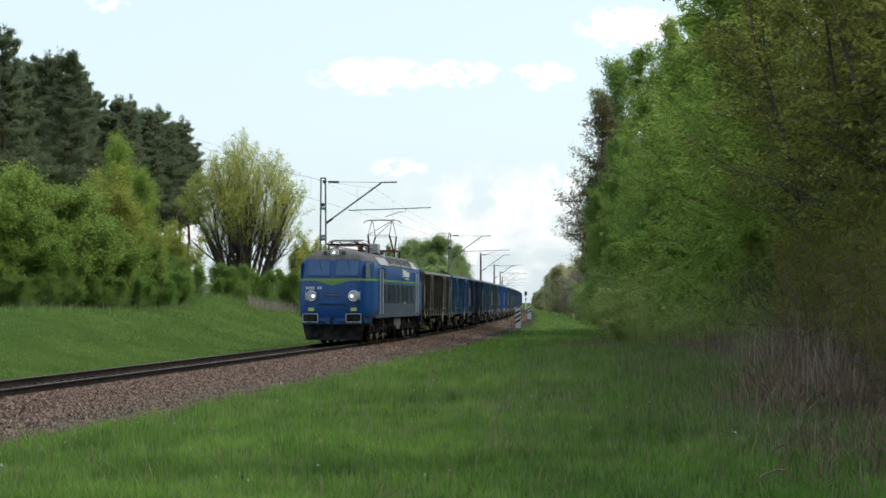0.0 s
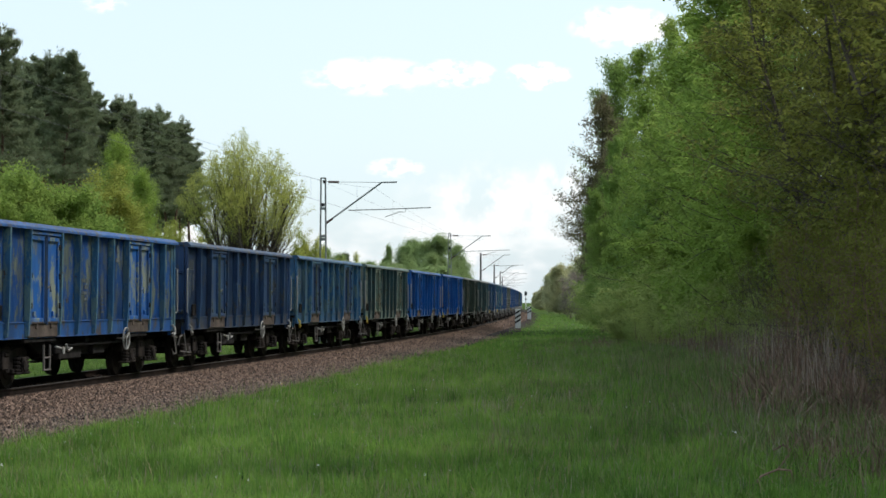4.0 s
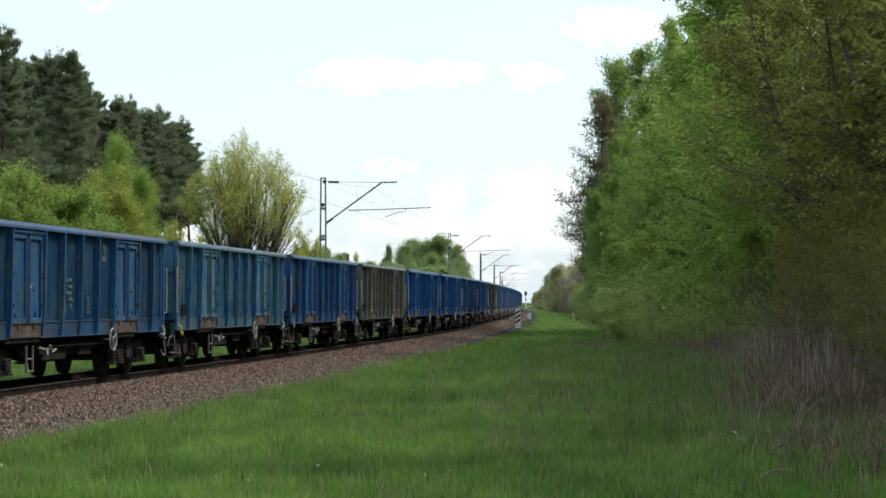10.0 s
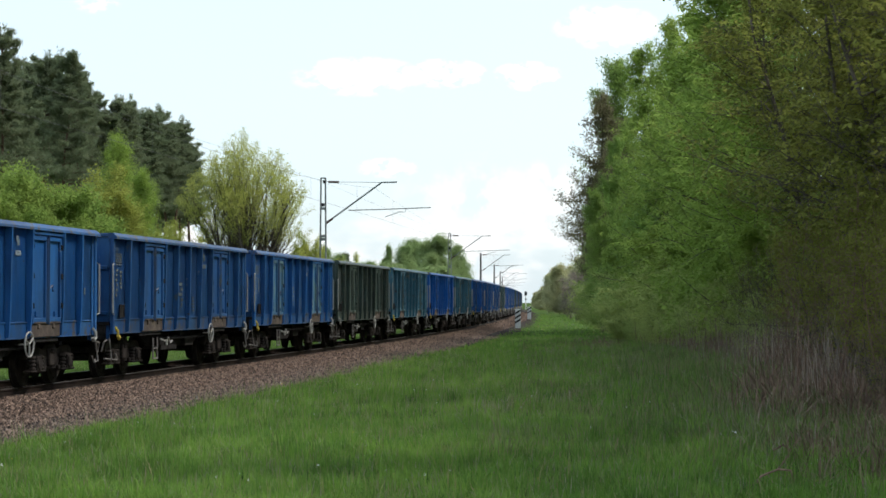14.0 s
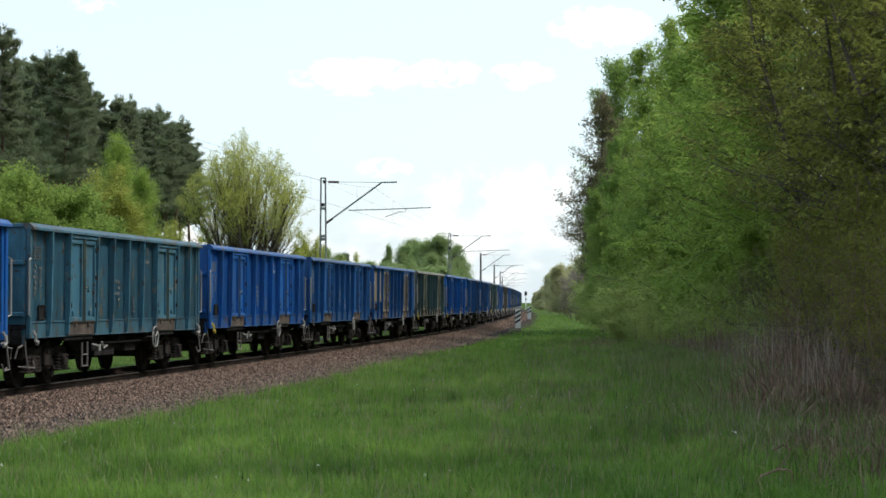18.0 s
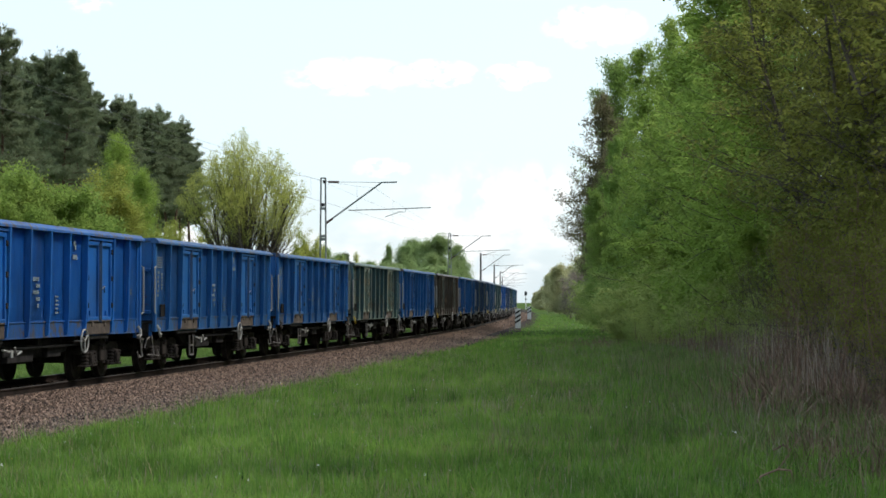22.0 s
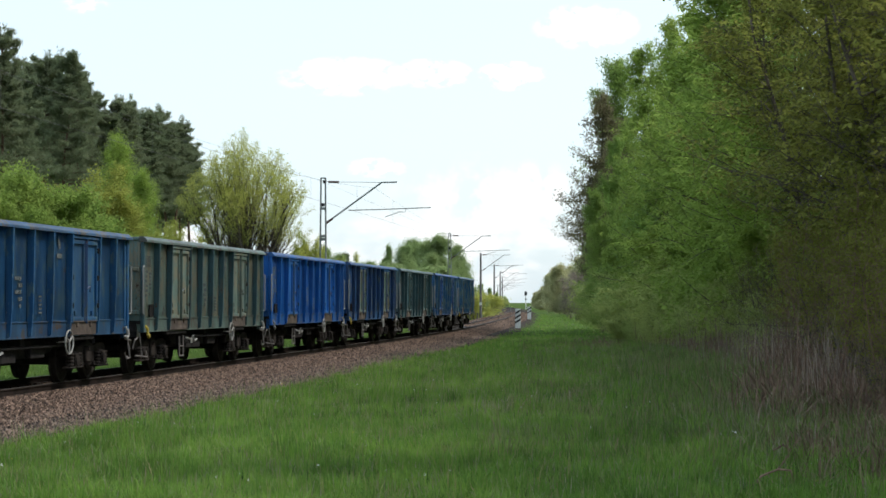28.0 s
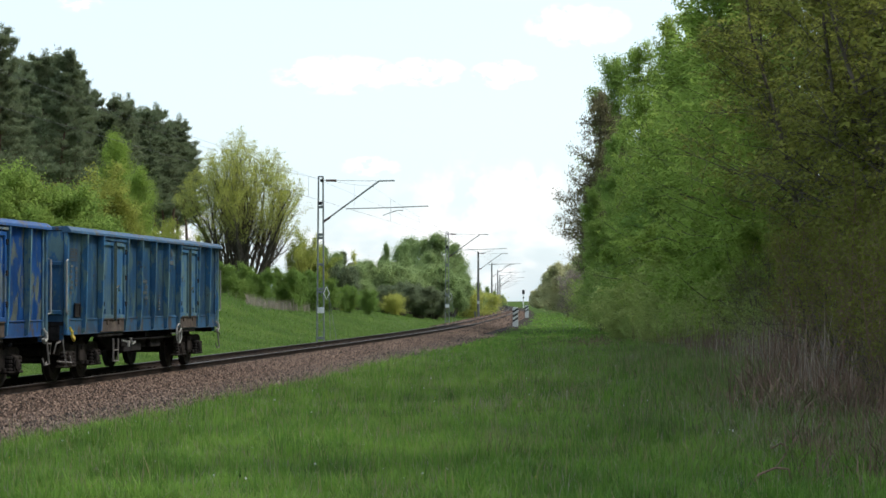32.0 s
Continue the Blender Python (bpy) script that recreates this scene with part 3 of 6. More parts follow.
        tagged(part("marking", boxes([(5.88, y, 2.76 - 0.06 * k, 0.46, 0.006, 0.018) for k in range(5)] + [(5.66 + 0.11 * k, y, 2.64, 0.014, 0.006, 0.25) for k in range(5)]), M_MARK, w, "faded stencilled grid"), kind="stuff")
        tagged(part("marking", boxes([(6.02 + 0.03 * (k % 3 - 1), y, 2.40 - 0.11 * k, 0.15 - 0.04 * (k % 2), 0.006, 0.06) for k in range(6)] + [(5.70, y, 2.36 - 0.085 * k, 0.17 - 0.05 * (k % 3), 0.006, 0.055) for k in range(5)]), M_MARK, w, "faded stencilled figures"), kind="stuff")
        tagged(part("marking", boxes([(0.50 + 0.12 * (j - 0.5 * (k % 2)), y + s * 0.012, 2.14 - 0.13 * k, 0.09, 0.006, 0.075) for k in range(5) for j in range((3, 2, 3, 2, 1)[k])] + [(-0.62, y + s * 0.012, 1.80 - 0.08 * k, 0.20 - 0.04 * (k % 2), 0.006, 0.035) for k in range(5)]), M_MARK, w, "faded stencilled lines"), kind="stuff")
        tagged(part("marking", boxes([(-1.74, y + s * 0.012, 2.62, 0.30, 0.006, 0.10), (-1.76, y + s * 0.012, 2.83, 0.11, 0.006, 0.12), (-1.70, y + s * 0.012, 2.90, 0.10, 0.006, 0.11), (-5.75, y, 1.92, 0.07, 0.006, 0.13)]), M_MARK, w, "white emblem shape"), kind="stuff")
        part("label_holder", boxes([(5.66, s * 1.39, 1.62, 0.34, 0.03, 0.03), (5.66, s * 1.39, 1.36, 0.34, 0.03, 0.03), (5.50, s * 1.39, 1.49, 0.03, 0.03, 0.26), (5.82, s * 1.39, 1.49, 0.03, 0.03, 0.26), (5.66, s * 1.378, 1.49, 0.30, 0.012, 0.24)], 0.006), M_UNDER, w)
    return w


COATS = {
    "blue": ((0.008, 0.074, 0.235), (0.05, 0.10, 0.20), 0.10, 1, 0.2), "deep": ((0.010, 0.058, 0.175), (0.05, 0.075, 0.11), 0.20, 2, 0.4),
    "bright": ((0.004, 0.080, 0.305), (0.03, 0.10, 0.30), 0.08, 3, 0.1), "dark": ((0.012, 0.032, 0.085), (0.045, 0.055, 0.06), 0.35, 4, 0.6),
    "teal": ((0.021, 0.078, 0.165), (0.092, 0.155, 0.165), 0.54, 5, 0.6), "tealgrey": ((0.030, 0.094, 0.138), (0.16, 0.15, 0.115), 0.30, 6, 0.8),
    "green": ((0.080, 0.118, 0.104), (0.150, 0.138, 0.098), 0.58, 7, 0.8), "olive": ((0.080, 0.080, 0.062), (0.17, 0.14, 0.10), 0.35, 8, 0.8),
    "khaki": ((0.140, 0.128, 0.092), (0.060, 0.085, 0.090), 0.36, 21, 0.7), "brown": ((0.050, 0.038, 0.030), (0.13, 0.085, 0.055), 0.35, 9, 0.9), "greybrown": ((0.115, 0.102, 0.092), (0.235, 0.222, 0.208), 0.46, 10, 0.9),
    "patchy": ((0.008, 0.075, 0.27), (0.19, 0.215, 0.17), 0.56, 11, 0.5), "worn": ((0.009, 0.050, 0.125), (0.05, 0.092, 0.120), 0.46, 12, 0.5),
    "darkgreen": ((0.028, 0.040, 0.033), (0.06, 0.07, 0.05), 0.30, 13, 0.6), "tan": ((0.130, 0.142, 0.120), (0.045, 0.085, 0.110), 0.52, 14, 0.8), "patina": ((0.050, 0.066, 0.078), (0.118, 0.086, 0.054), 0.64, 19, 1.0), "tealrib": ((0.026, 0.056, 0.066), (0.055, 0.07, 0.065), 0.4, 20, 0.7), "mixed": ((0.010, 0.066, 0.22), (0.20, 0.16, 0.10), 0.42, 15, 0.5), "sand": ((0.20, 0.165, 0.11), (0.05, 0.08, 0.11), 0.35, 16, 0.6)}
COATS["greyteal"] = ((0.052, 0.100, 0.112), (0.125, 0.132, 0.108), 0.45, 23, 0.7)
COATS["twotone"] = ((0.035, 0.095, 0.140), (0.008, 0.060, 0.190), 0.48, 22, 0.5)
DULL = {"teal", "tealgrey", "green", "olive", "khaki", "brown", "greybrown", "worn", "darkgreen", "tan", "patina", "tealrib", "dark", "twotone", "greyteal"}
COATS = {k: (tuple((1.6 if k in DULL else 1.3) * c for c in v[0]), tuple((1.45 if k in DULL else 1.2) * c for c in v[1]), *v[2:]) for k, v in COATS.items()}
M_PAINT = {k: wagon_paint("wagon_paint_" + k, *v) for k, v in COATS.items()}
# from the last wagon to the one behind the locomotive
LOOKS = ["teal", "patchy", "greyteal", "blue", "bright", "green", "worn", "dark", "blue", "brown", "blue", "green", "blue", "blue", "bright", "khaki", "mixed", "blue", "bright", "tealgrey",
         "bright", "tealgrey", "darkgreen", "blue", "deep", "blue", "blue", "patina", "deep", "twotone", "worn", "tan", "olive", "bright", "bright", "green", "teal", "dark", "patchy", "greybrown"]
SAID = {"greyteal": "grey-teal weathered", "patina": "blue and rust-tan weathered", "teal": "weathered teal-blue", "patchy": "blue and tan patchy", "tealgrey": "faded teal-blue", "deep": "dull blue", "bright": "bright blue", "green": "grey-green", "worn": "worn faded blue", "dark": "sooty dark blue",
        "blue": "blue", "brown": "rusty dark brown", "twotone": "light teal and blue repainted", "olive": "dirty olive", "khaki": "faded khaki-tan", "tan": "faded grey-olive and teal patched", "mixed": "blue and tan repainted", "darkgreen": "dark green", "greybrown": "dusty grey-brown"}
V_TRAIN, L_WAGON = 18.896, 14.048
TAIL = 55.68 + V_TRAIN * 30          # station of the last coupling at time 0


def place(s, z=RAIL_Z):
    x, y, th = on_track(s)
    return Matrix.Translation((x, y, z)) @ Matrix.Rotation(math.atan2(-math.cos(th), -math.sin(th)), 4, "Z")


def wagon_station(i, t):
    return TAIL - L_WAGON * (i + 0.5) - V_TRAIN * t


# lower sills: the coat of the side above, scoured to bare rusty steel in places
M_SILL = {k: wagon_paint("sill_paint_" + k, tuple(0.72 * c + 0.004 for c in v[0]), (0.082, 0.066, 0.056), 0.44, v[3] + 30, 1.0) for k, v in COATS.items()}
RIB_LOOK = {"greyteal": "tealrib", "patina": "olive", "patchy": "teal", "tan": "tealrib", "green": "tealrib", "olive": "darkgreen", "khaki": "tealrib", "greybrown": "brown", "mixed": "blue"}
# latches darkened: the shaded gap between door leaves put into their coat
LATCH_GAP_LOOK = {"blue": "dark", "bright": "dark", "patchy": "dark", "worn": "dark", "deep": "dark", "mixed": "dark", "tan": "tealrib"}


def paint_wagon(w, key, doors=None, ribs=None, hook=None):
    ribs = ribs or RIB_LOOK.get(key, key)
    for o in w.children:
        kind_name = o.name.split(".")[0]
        if kind_name in PAINTED:
            o.material_slots[0].link = "OBJECT"
            o.material_slots[0].material = M_SILL[key] if kind_name in ("sill", "top_rail") else M_PAINT[doors if doors and kind_name == "door_leaf" else ribs if kind_name in ("rib", "corner_post") else LATCH_GAP_LOOK.get(key, "darkgreen") if kind_name == "door_latch" else key]
        if kind_name == "rope_hook" and hook:
            o.material_slots[0].link = "OBJECT"
            o.material_slots[0].material = hook
        if kind_name == "marking" and key not in ("bright", "blue"):
            o.material_slots[0].link = "OBJECT"
            o.material_slots[0].material = M_MARK_FAINT
    tagged(w, SAID[key] + " steel open freight wagon with ribbed sides", "freight wagon", "wagons of the train")


WAGONS = [build_wagon()]
for i in range(1, 40):
    WAGONS.append(copy_thing(WAGONS[0], place(wagon_station(i, 0))))
WAGONS[0].matrix_basis = place(wagon_station(0, 0))
for i, w in enumerate(WAGONS):
    paint_wagon(w, LOOKS[i], {3: "green", 16: "sand", 23: "teal", 36: "dark"}.get(i), "dark" if i == 3 else None, M_HAND if i % 3 == 1 else M_RUST if i % 5 == 2 else None)

# one wagon keeps its old tan coat on the end panels above a blue repaint
for s in (-1, 1):
    for x, wide in ((5.83, 0.86), (4.75, 1.06)):
        part("old_panel", boxes([(x, s * 1.378, 2.38, wide, 0.012, 1.36)]), M_PAINT["sand"], WAGONS[16], "old tan paint left on the panel")



# ---- electric locomotive ----
M_BLUE = surface("loco_blue", (0.007, 0.066, 0.255), (0.011, 0.090, 0.315), 0.7, 9, 0.34, bump=0.05)
M_DKBLUE = plain("loco_dark_blue", (0.010, 0.028, 0.085), 0.4)
M_LOUVRE = plain("loco_louvre", (0.010, 0.018, 0.040), 0.45)
M_LGREY = surface("loco_side_grey", (0.042, 0.064, 0.110), (0.082, 0.102, 0.132), 0.9, 20, 0.5)
M_ROOF = surface("loco_roof_soot", (0.050, 0.048, 0.046), (0.105, 0.10, 0.097), 1.2, 14, 0.7)
M_ROOFLIGHT = surface("loco_roof_grey", (0.34, 0.35, 0.36), (0.46, 0.47, 0.48), 1.2, 14, 0.55)
M_GREEN = plain("loco_stripe_green", (0.17, 0.31, 0.06), 0.45)
# blue of the reflected sky is put into the glass colour
M_GLASS = plain("cab_glass", (0.045, 0.115, 0.26), 0.08)
# door blue darkened for recess shade; also the windscreen frames' own blue
M_DOOR = plain("loco_door_blue", (0.008, 0.045, 0.155), 0.45)
M_BOXGREY = surface("equipment_grey", (0.075, 0.080, 0.080), (0.135, 0.140, 0.135), 2, 20, 0.7)
M_CURTAIN = plain("curtained_glass", (0.17, 0.205, 0.225), 0.12)
M_RUBBER = plain("window_rubber", (0.015, 0.016, 0.02), 0.6)
M_LAMP = plain("headlamp_lit", (0.9, 0.9, 0.85), 0.3, glow=1.7)
M_LENS = plain("lamp_glass", (0.55, 0.56, 0.55), 0.15)
M_PLATE = plain("plate_yellow", (0.60, 0.58, 0.16), 0.5)
M_CHROME = plain("lamp_ring", (0.55, 0.57, 0.60), 0.3, 0.6)
M_PANTO = plain("pantograph_paint", (0.10, 0.035, 0.03), 0.6)
M_SILVER = plain("silver_pipe", (0.66, 0.68, 0.70), 0.4)

HALF = 9.02
SECT = [(1.02, 1.40), (1.10, 1.49), (1.5, 1.50), (2.0, 1.50), (2.5, 1.50), (2.9, 1.49), (3.05, 1.475), (3.20, 1.44), (3.36, 1.37), (3.50, 1.25), (3.62, 1.08), (3.73, 0.84), (3.81, 0.55), (3.85, 0.25), (3.86, 0.0)]


def half_width(z):
    return float(np.interp(z, [a for a, b in SECT], [b for a, b in SECT]))


def nose_x(y, z):
    """Where the cab front stands at height z and side position y."""
    back = np.interp(z, [1.0, 1.25, 2.55, 2.75, 3.42, 3.62, 3.86], [0.10, 0.0, 0.02, 0.05, 0.26, 0.55, 1.45])
    return HALF - back - 0.17 * (abs(y) / 1.5) ** 5


def shell(z_list, off=0.0, caps=True):
    """The body's skin between heights: both sides along the length, closed by the two rounded noses."""
    bm = bmesh.new()
    rows = []
    ny = 14
    for z in z_list:
        w = half_width(z) + off
        loop = []
        for k in range(ny + 1):
            y = -w + 2 * w * k / ny
            loop.append((nose_x(y, z) + off, y, z))
        for k in range(1, 48):
            loop.append((nose_x(w, z) * (1 - 2 * k / 48), w, z))
        for k in range(ny + 1):
            y = w - 2 * w * k / ny
            loop.append((-nose_x(y, z) - off, y, z))
        for k in range(1, 48):
            loop.append((-nose_x(w, z) * (1 - 2 * k / 48), -w, z))
        rows.append([bm.verts.new(p) for p in loop])
    for a, b in zip(rows, rows[1:]):
        n = len(a)
        for k in range(n):
            bm.faces.new((a[k], a[(k + 1) % n], b[(k + 1) % n], b[k]))
    for f in bm.faces:
        f.smooth = True
    return bm


def nose_patch(y0, y1, z0, z1, off, end=1, ny=8, nz=4, low=None):
    """A plate lying on the cab front; low(y) may lift its lower edge."""
    bm = bmesh.new()
    g = []
    for j in range(nz + 1):
        row = []
        for k in range(ny + 1):
            y = y0 + (y1 - y0) * k / ny
            zl = low(y) if low else z0
            z = zl + (z1 - zl) * j / nz
            row.append(bm.verts.new((end * (nose_x(y, z) + off), y * end, z)))
        g.append(row)
    for a, b in zip(g, g[1:]):
        for k in range(ny):
            bm.faces.new((a[k], a[k + 1], b[k + 1], b[k]))
    ext = bmesh.ops.extrude_face_region(bm, geom=bm.faces[:])
    bmesh.ops.translate(bm, verts=[v for v in ext["geom"] if isinstance(v, bmesh.types.BMVert)], vec=(-end * 0.03, 0, 0))
    bmesh.ops.recalc_face_normals(bm, faces=bm.faces)
    return bm


def side_plate(x0, x1, z0, z1, s, off, thick=0.03):
    w = 1.5
    return boxes([((x0 + x1) / 2, s * (w + off - thick / 2), (z0 + z1) / 2, x1 - x0, thick, z1 - z0)], min(0.006, thick / 4))


LOCO = tagged(new("electric_locomotive"), "blue electric locomotive with grey roof and green stripe", "locomotive")


def loco_station(t):
    return TAIL - L_WAGON * 40 - 9.25 - V_TRAIN * t


def build_loco():
    L = LOCO
    body = part("body", shell([z for z, w in SECT if z < 3.4]), M_BLUE, L, "blue painted steel body")
    roof = part("roof", shell([3.36, 3.50, 3.62, 3.73, 3.81, 3.85, 3.86], 0.004), M_ROOF, L, "sooty grey rounded roof")
    part("stripe", shell([2.555, 2.635], 0.007), M_GREEN, L, "light green waist stripe")
    for e in (1, -1):
        part("chevron", nose_patch(-0.85, 0.85, 2.3, 2.56, 0.008, e, 16, 3, lambda y: 2.552 - 0.20 * (1 - abs(y) / 0.85)), M_GREEN, L, "light green chevron")
        for c in (-0.67, 0.67):
            f = part("windscreen", nose_patch(c - 0.56, c + 0.56, 2.72, 3.40, 0.010, e), M_DOOR, L, "windscreen in a dark blue frame")
            part("pane", nose_patch(c - 0.51, c + 0.51, 2.77, 3.35, 0.018, e), M_GLASS, f)
            part("wiper", rods([[(e * (nose_x(c, 3.40) + 0.05), c * e, 3.40), (e * (nose_x(c, 3.05) + 0.05), (c + 0.12) * e, 2.98)]], 0.012), M_RUBBER, L)
        for c in (-0.86, 0.86):
            x = nose_x(c, 1.93)
            rim = part("headlight", turned([(e * (x - 0.06), 0.235), (e * (x + 0.05), 0.235), (e * (x + 0.075), 0.20), (e * (x + 0.03), 0.175)], "x", 24, (0, c, 1.93)), M_CHROME, L, "round headlight in a bright ring")
            part("bulb", turned([(e * (x + 0.032), 0.062), (e * (x + 0.06), 0.055), (e * (x + 0.07), 0.02)], "x", 16, (0, c + 0.075 * (1 if c < 0 else -1), 1.93)), M_LAMP if e > 0 else M_LENS, rim, "lit lamp")
            part("bulb", turned([(e * (x + 0.032), 0.085), (e * (x + 0.06), 0.075), (e * (x + 0.07), 0.02)], "x", 16, (0, c - 0.085 * (1 if c < 0 else -1), 1.93)), M_LENS, rim)
            part("number_plate", boxes([(e * (nose_x(c, 1.52) + 0.03), c, 1.40, 0.03, 0.24, 0.13)]), M_PLATE, L, "small yellow plate")
            part("nose_handrail", rods([[(e * (nose_x(1.32, z) + 0.05), math.copysign(1.30, c), z) for z in (1.78, 1.80, 2.12, 2.14)]], 0.014), M_SILVER, L)
            bx, tip = HALF - 0.35, HALF + (0.12 if e > 0 else 0.57)
            part("buffer", joined(turned([(e * bx, 0.14), (e * (bx + 0.24), 0.13), (e * (bx + 0.26), 0.10), (e * (tip - 0.02), 0.10)], "x", 14, (0, c * 1.017, 1.04)), boxes([(e * tip, c * 1.017, 1.06, 0.05, 0.62, 0.34)], 0.02)), M_UNDER, L, "wide dark buffer edged in white")
            part("buffer_edge", boxes([(e * (tip + 0.028), c * 1.017, 1.22, 0.008, 0.62, 0.022), (e * (tip + 0.028), c * 1.017, 0.90, 0.008, 0.62, 0.022), (e * (tip + 0.028), c * 1.017 + 0.30, 1.06, 0.008, 0.022, 0.32), (e * (tip + 0.028), c * 1.017 - 0.30, 1.06, 0.008, 0.022, 0.32)]), M_WHITE, L)
            for k in range(3):
                part("brake_hose", rods([[(e * (HALF - 0.05), c * (0.35 + 0.12 * k), 0.95), (e * (HALF + 0.18), c * (0.35 + 0.12 * k), 0.80), (e * (HALF + 0.10), c * (0.37 + 0.12 * k), 0.60)]], 0.025), M_UNDER, L)
        for k in (0, 1, 2, 3, 5, 6):
            part("nose_bar", boxes([(e * (nose_x(-1.0 + 0.11 * k, 2.24) + 0.012), -e * 1.05 + e * 0.095 * k, 2.26, 0.012, 0.065, 0.11)]), M_WHITE, L, "plain white bar")
        part("nose_plate", boxes([(e * (nose_x(0, 1.98) + 0.015), 0, 1.98, 0.03, 0.62, 0.12)], 0.005), M_DKBLUE, L)
        for k in range(7):
            part("nose_bar", boxes([(e * (nose_x(0, 1.98) + 0.033), -0.24 + 0.08 * k, 1.98, 0.006, 0.045, 0.06)]), M_MARK, L, "plain pale bar")
        part("nose_step", boxes([(e * (nose_x(0, 1.62) + 0.04), 0, 1.63, 0.10, 1.15, 0.035)], 0.008), M_DKBLUE, L)
        x = HALF - 0.55
        lamp = part("top_headlight", turned([(e * (x - 0.35), 0.24), (e * (x + 0.02), 0.24), (e * (x + 0.04), 0.20)], "x", 20, (0, 0, 3.66)), M_ROOF, L, "roof headlight, lit")
        part("bulb", turned([(e * (x + 0.042), 0.195), (e * (x + 0.07), 0.15), (e * (x + 0.08), 0.02)], "x", 20, (0, 0, 3.66)), M_LENS, lamp)
        if e > 0:
            part("filament", turned([(x + 0.079, 0.06), (x + 0.09, 0.05), (x + 0.092, 0.01)], "x", 14, (0, -0.02, 3.69)), M_LAMP, lamp)
        for y in (-0.38, 0.38):
            part("horn", turned([(e * (x - 0.25), 0.03), (e * (x - 0.02), 0.05), (e * (x + 0.05), 0.09)], "x", 12, (0, y, 3.66)), M_ROOF, L)
        part("headstock", boxes([(e * (HALF - 0.3), 0, 0.98, 0.36, 2.5, 0.30)], 0.03), M_UNDER, L)
        part("coupling", rods([[(e * HALF, 0, 1.04), (e * (HALF + 0.35), 0, 1.06), (e * (HALF + 0.42), 0, 0.92)], [(e * (HALF + 0.3), 0, 1.0), (e * (HALF + 0.25), 0, 0.62)]], 0.05), M_UNDER, L)
        bm = boxes([(e * (HALF - 0.35), 0, 0.50, 0.06, 2.55, 0.66)])
        for v in bm.verts:
            if v.co.z < 0.5:
                v.co.y *= 0.86
                v.co.x += e * 0.14
        apron = bmesh.new()
        rows = []
        for z in (0.80, 0.90, 1.06):
            wz = half_width(1.06) - (0.10 if z < 0.85 else 0.03 if z < 1 else -0.004)
            line = [(e * 7.75, -wz)] + [(e * (nose_x(-wz + 2 * wz * q / 12, 1.25) + 0.004), -wz + 2 * wz * q / 12) for q in range(13)] + [(e * 7.75, wz)]
            rows.append([apron.verts.new((x_, y_ * (1 - 0.16 * max(0.0, (abs(x_) - 8.1) / 0.92)), z)) for x_, y_ in line])
        for r0, r1 in zip(rows, rows[1:]):
            for q in range(len(r0) - 1):
                apron.faces.new((r0[q], r0[q + 1], r1[q + 1], r1[q]))
        bmesh.ops.recalc_face_normals(apron, faces=apron.faces)
        bmesh.ops.solidify(apron, geom=apron.faces[:], thickness=0.03)
        part("apron", apron, M_BLUE, L, "blue skirt under the cab front")
        part("snowplough", bm, M_UNDER, L, "dark grey snow guard")
    for s in (-1, 1):
        part("side_panel", side_plate(-6.9, 5.66, 1.62, 2.46, s, 0.010), M_LGREY, L, "blue-grey side panel")
        part("side_panel", side_plate(-7.3, 6.60, 1.12, 1.60, s, 0.009), M_LGREY, L, "grey dusty lower side band")
        part("sole_bar", side_plate(-7.3, 7.45, 1.04, 1.12, s, 0.016), M_LGREY, L)
        for e in (1, -1):
            D0 = 5.75 if e > 0 else 5.45
            w = part("cab_window", side_plate(min(e * 7.80, e * 8.84), max(e * 7.80, e * 8.84), 2.64, 3.30, s, 0.008), M_DKBLUE, L, "cab side window in a dark frame")
            part("pane", side_plate(min(e * 7.85, e * 8.38), max(e * 7.85, e * 8.38), 2.69, 3.25, s, 0.016), M_GLASS, w)
            part("pane", side_plate(min(e * 8.42, e * 8.80), max(e * 8.42, e * 8.80), 2.69, 3.25, s, 0.016), M_CURTAIN, w, "pane with a pale curtain behind it")
            d = part("door", side_plate(min(e * D0, e * (D0 + 0.6)), max(e * D0, e * (D0 + 0.6)), 1.25, 3.08, s, 0.014), M_DOOR, L, "blue side door, its recess shade put into the colour")
            part("pane", side_plate(min(e * (D0 + 0.08), e * (D0 + 0.52)), max(e * (D0 + 0.08), e * (D0 + 0.52)), 2.44, 3.02, s, 0.020), M_GLASS, d)
            for x in (D0 - 0.09, D0 + 0.69):
                part("handrail", rods([[(e * x, s * 1.51, 1.18), (e * x, s * 1.57, 1.22), (e * x, s * 1.57, 3.0), (e * x, s * 1.51, 3.04)]], 0.021), M_SILVER, L, "white upright handrail")
            part("step_box", boxes([(e * (D0 + 0.3), s * 1.45, 1.07, 0.5, 0.08, 0.22), (e * (D0 + 0.3), s * 1.42, 0.62, 0.5, 0.12, 0.04), (e * (D0 + 0.08), s * 1.42, 0.80, 0.04, 0.08, 0.40), (e * (D0 + 0.52), s * 1.42, 0.80, 0.04, 0.08, 0.40)]), M_UNDER, L)
        for k in range(7):
            x = 4.85 - 1.47 * k
            part("grille", joined(boxes([(x, s * 1.512, 2.06, 1.15 if k % 3 else 0.9, 0.02, 0.78)]), boxes([(x, s * 1.524, 1.72 + 0.07 * j, 1.11 if k % 3 else 0.86, 0.012, 0.02) for j in range(11)])), M_LOUVRE, L, "dark louvred ventilation grille")
        part("dark_panel", side_plate(4.45, 5.40, 2.68, 3.14, s, 0.008), M_LOUVRE, L)
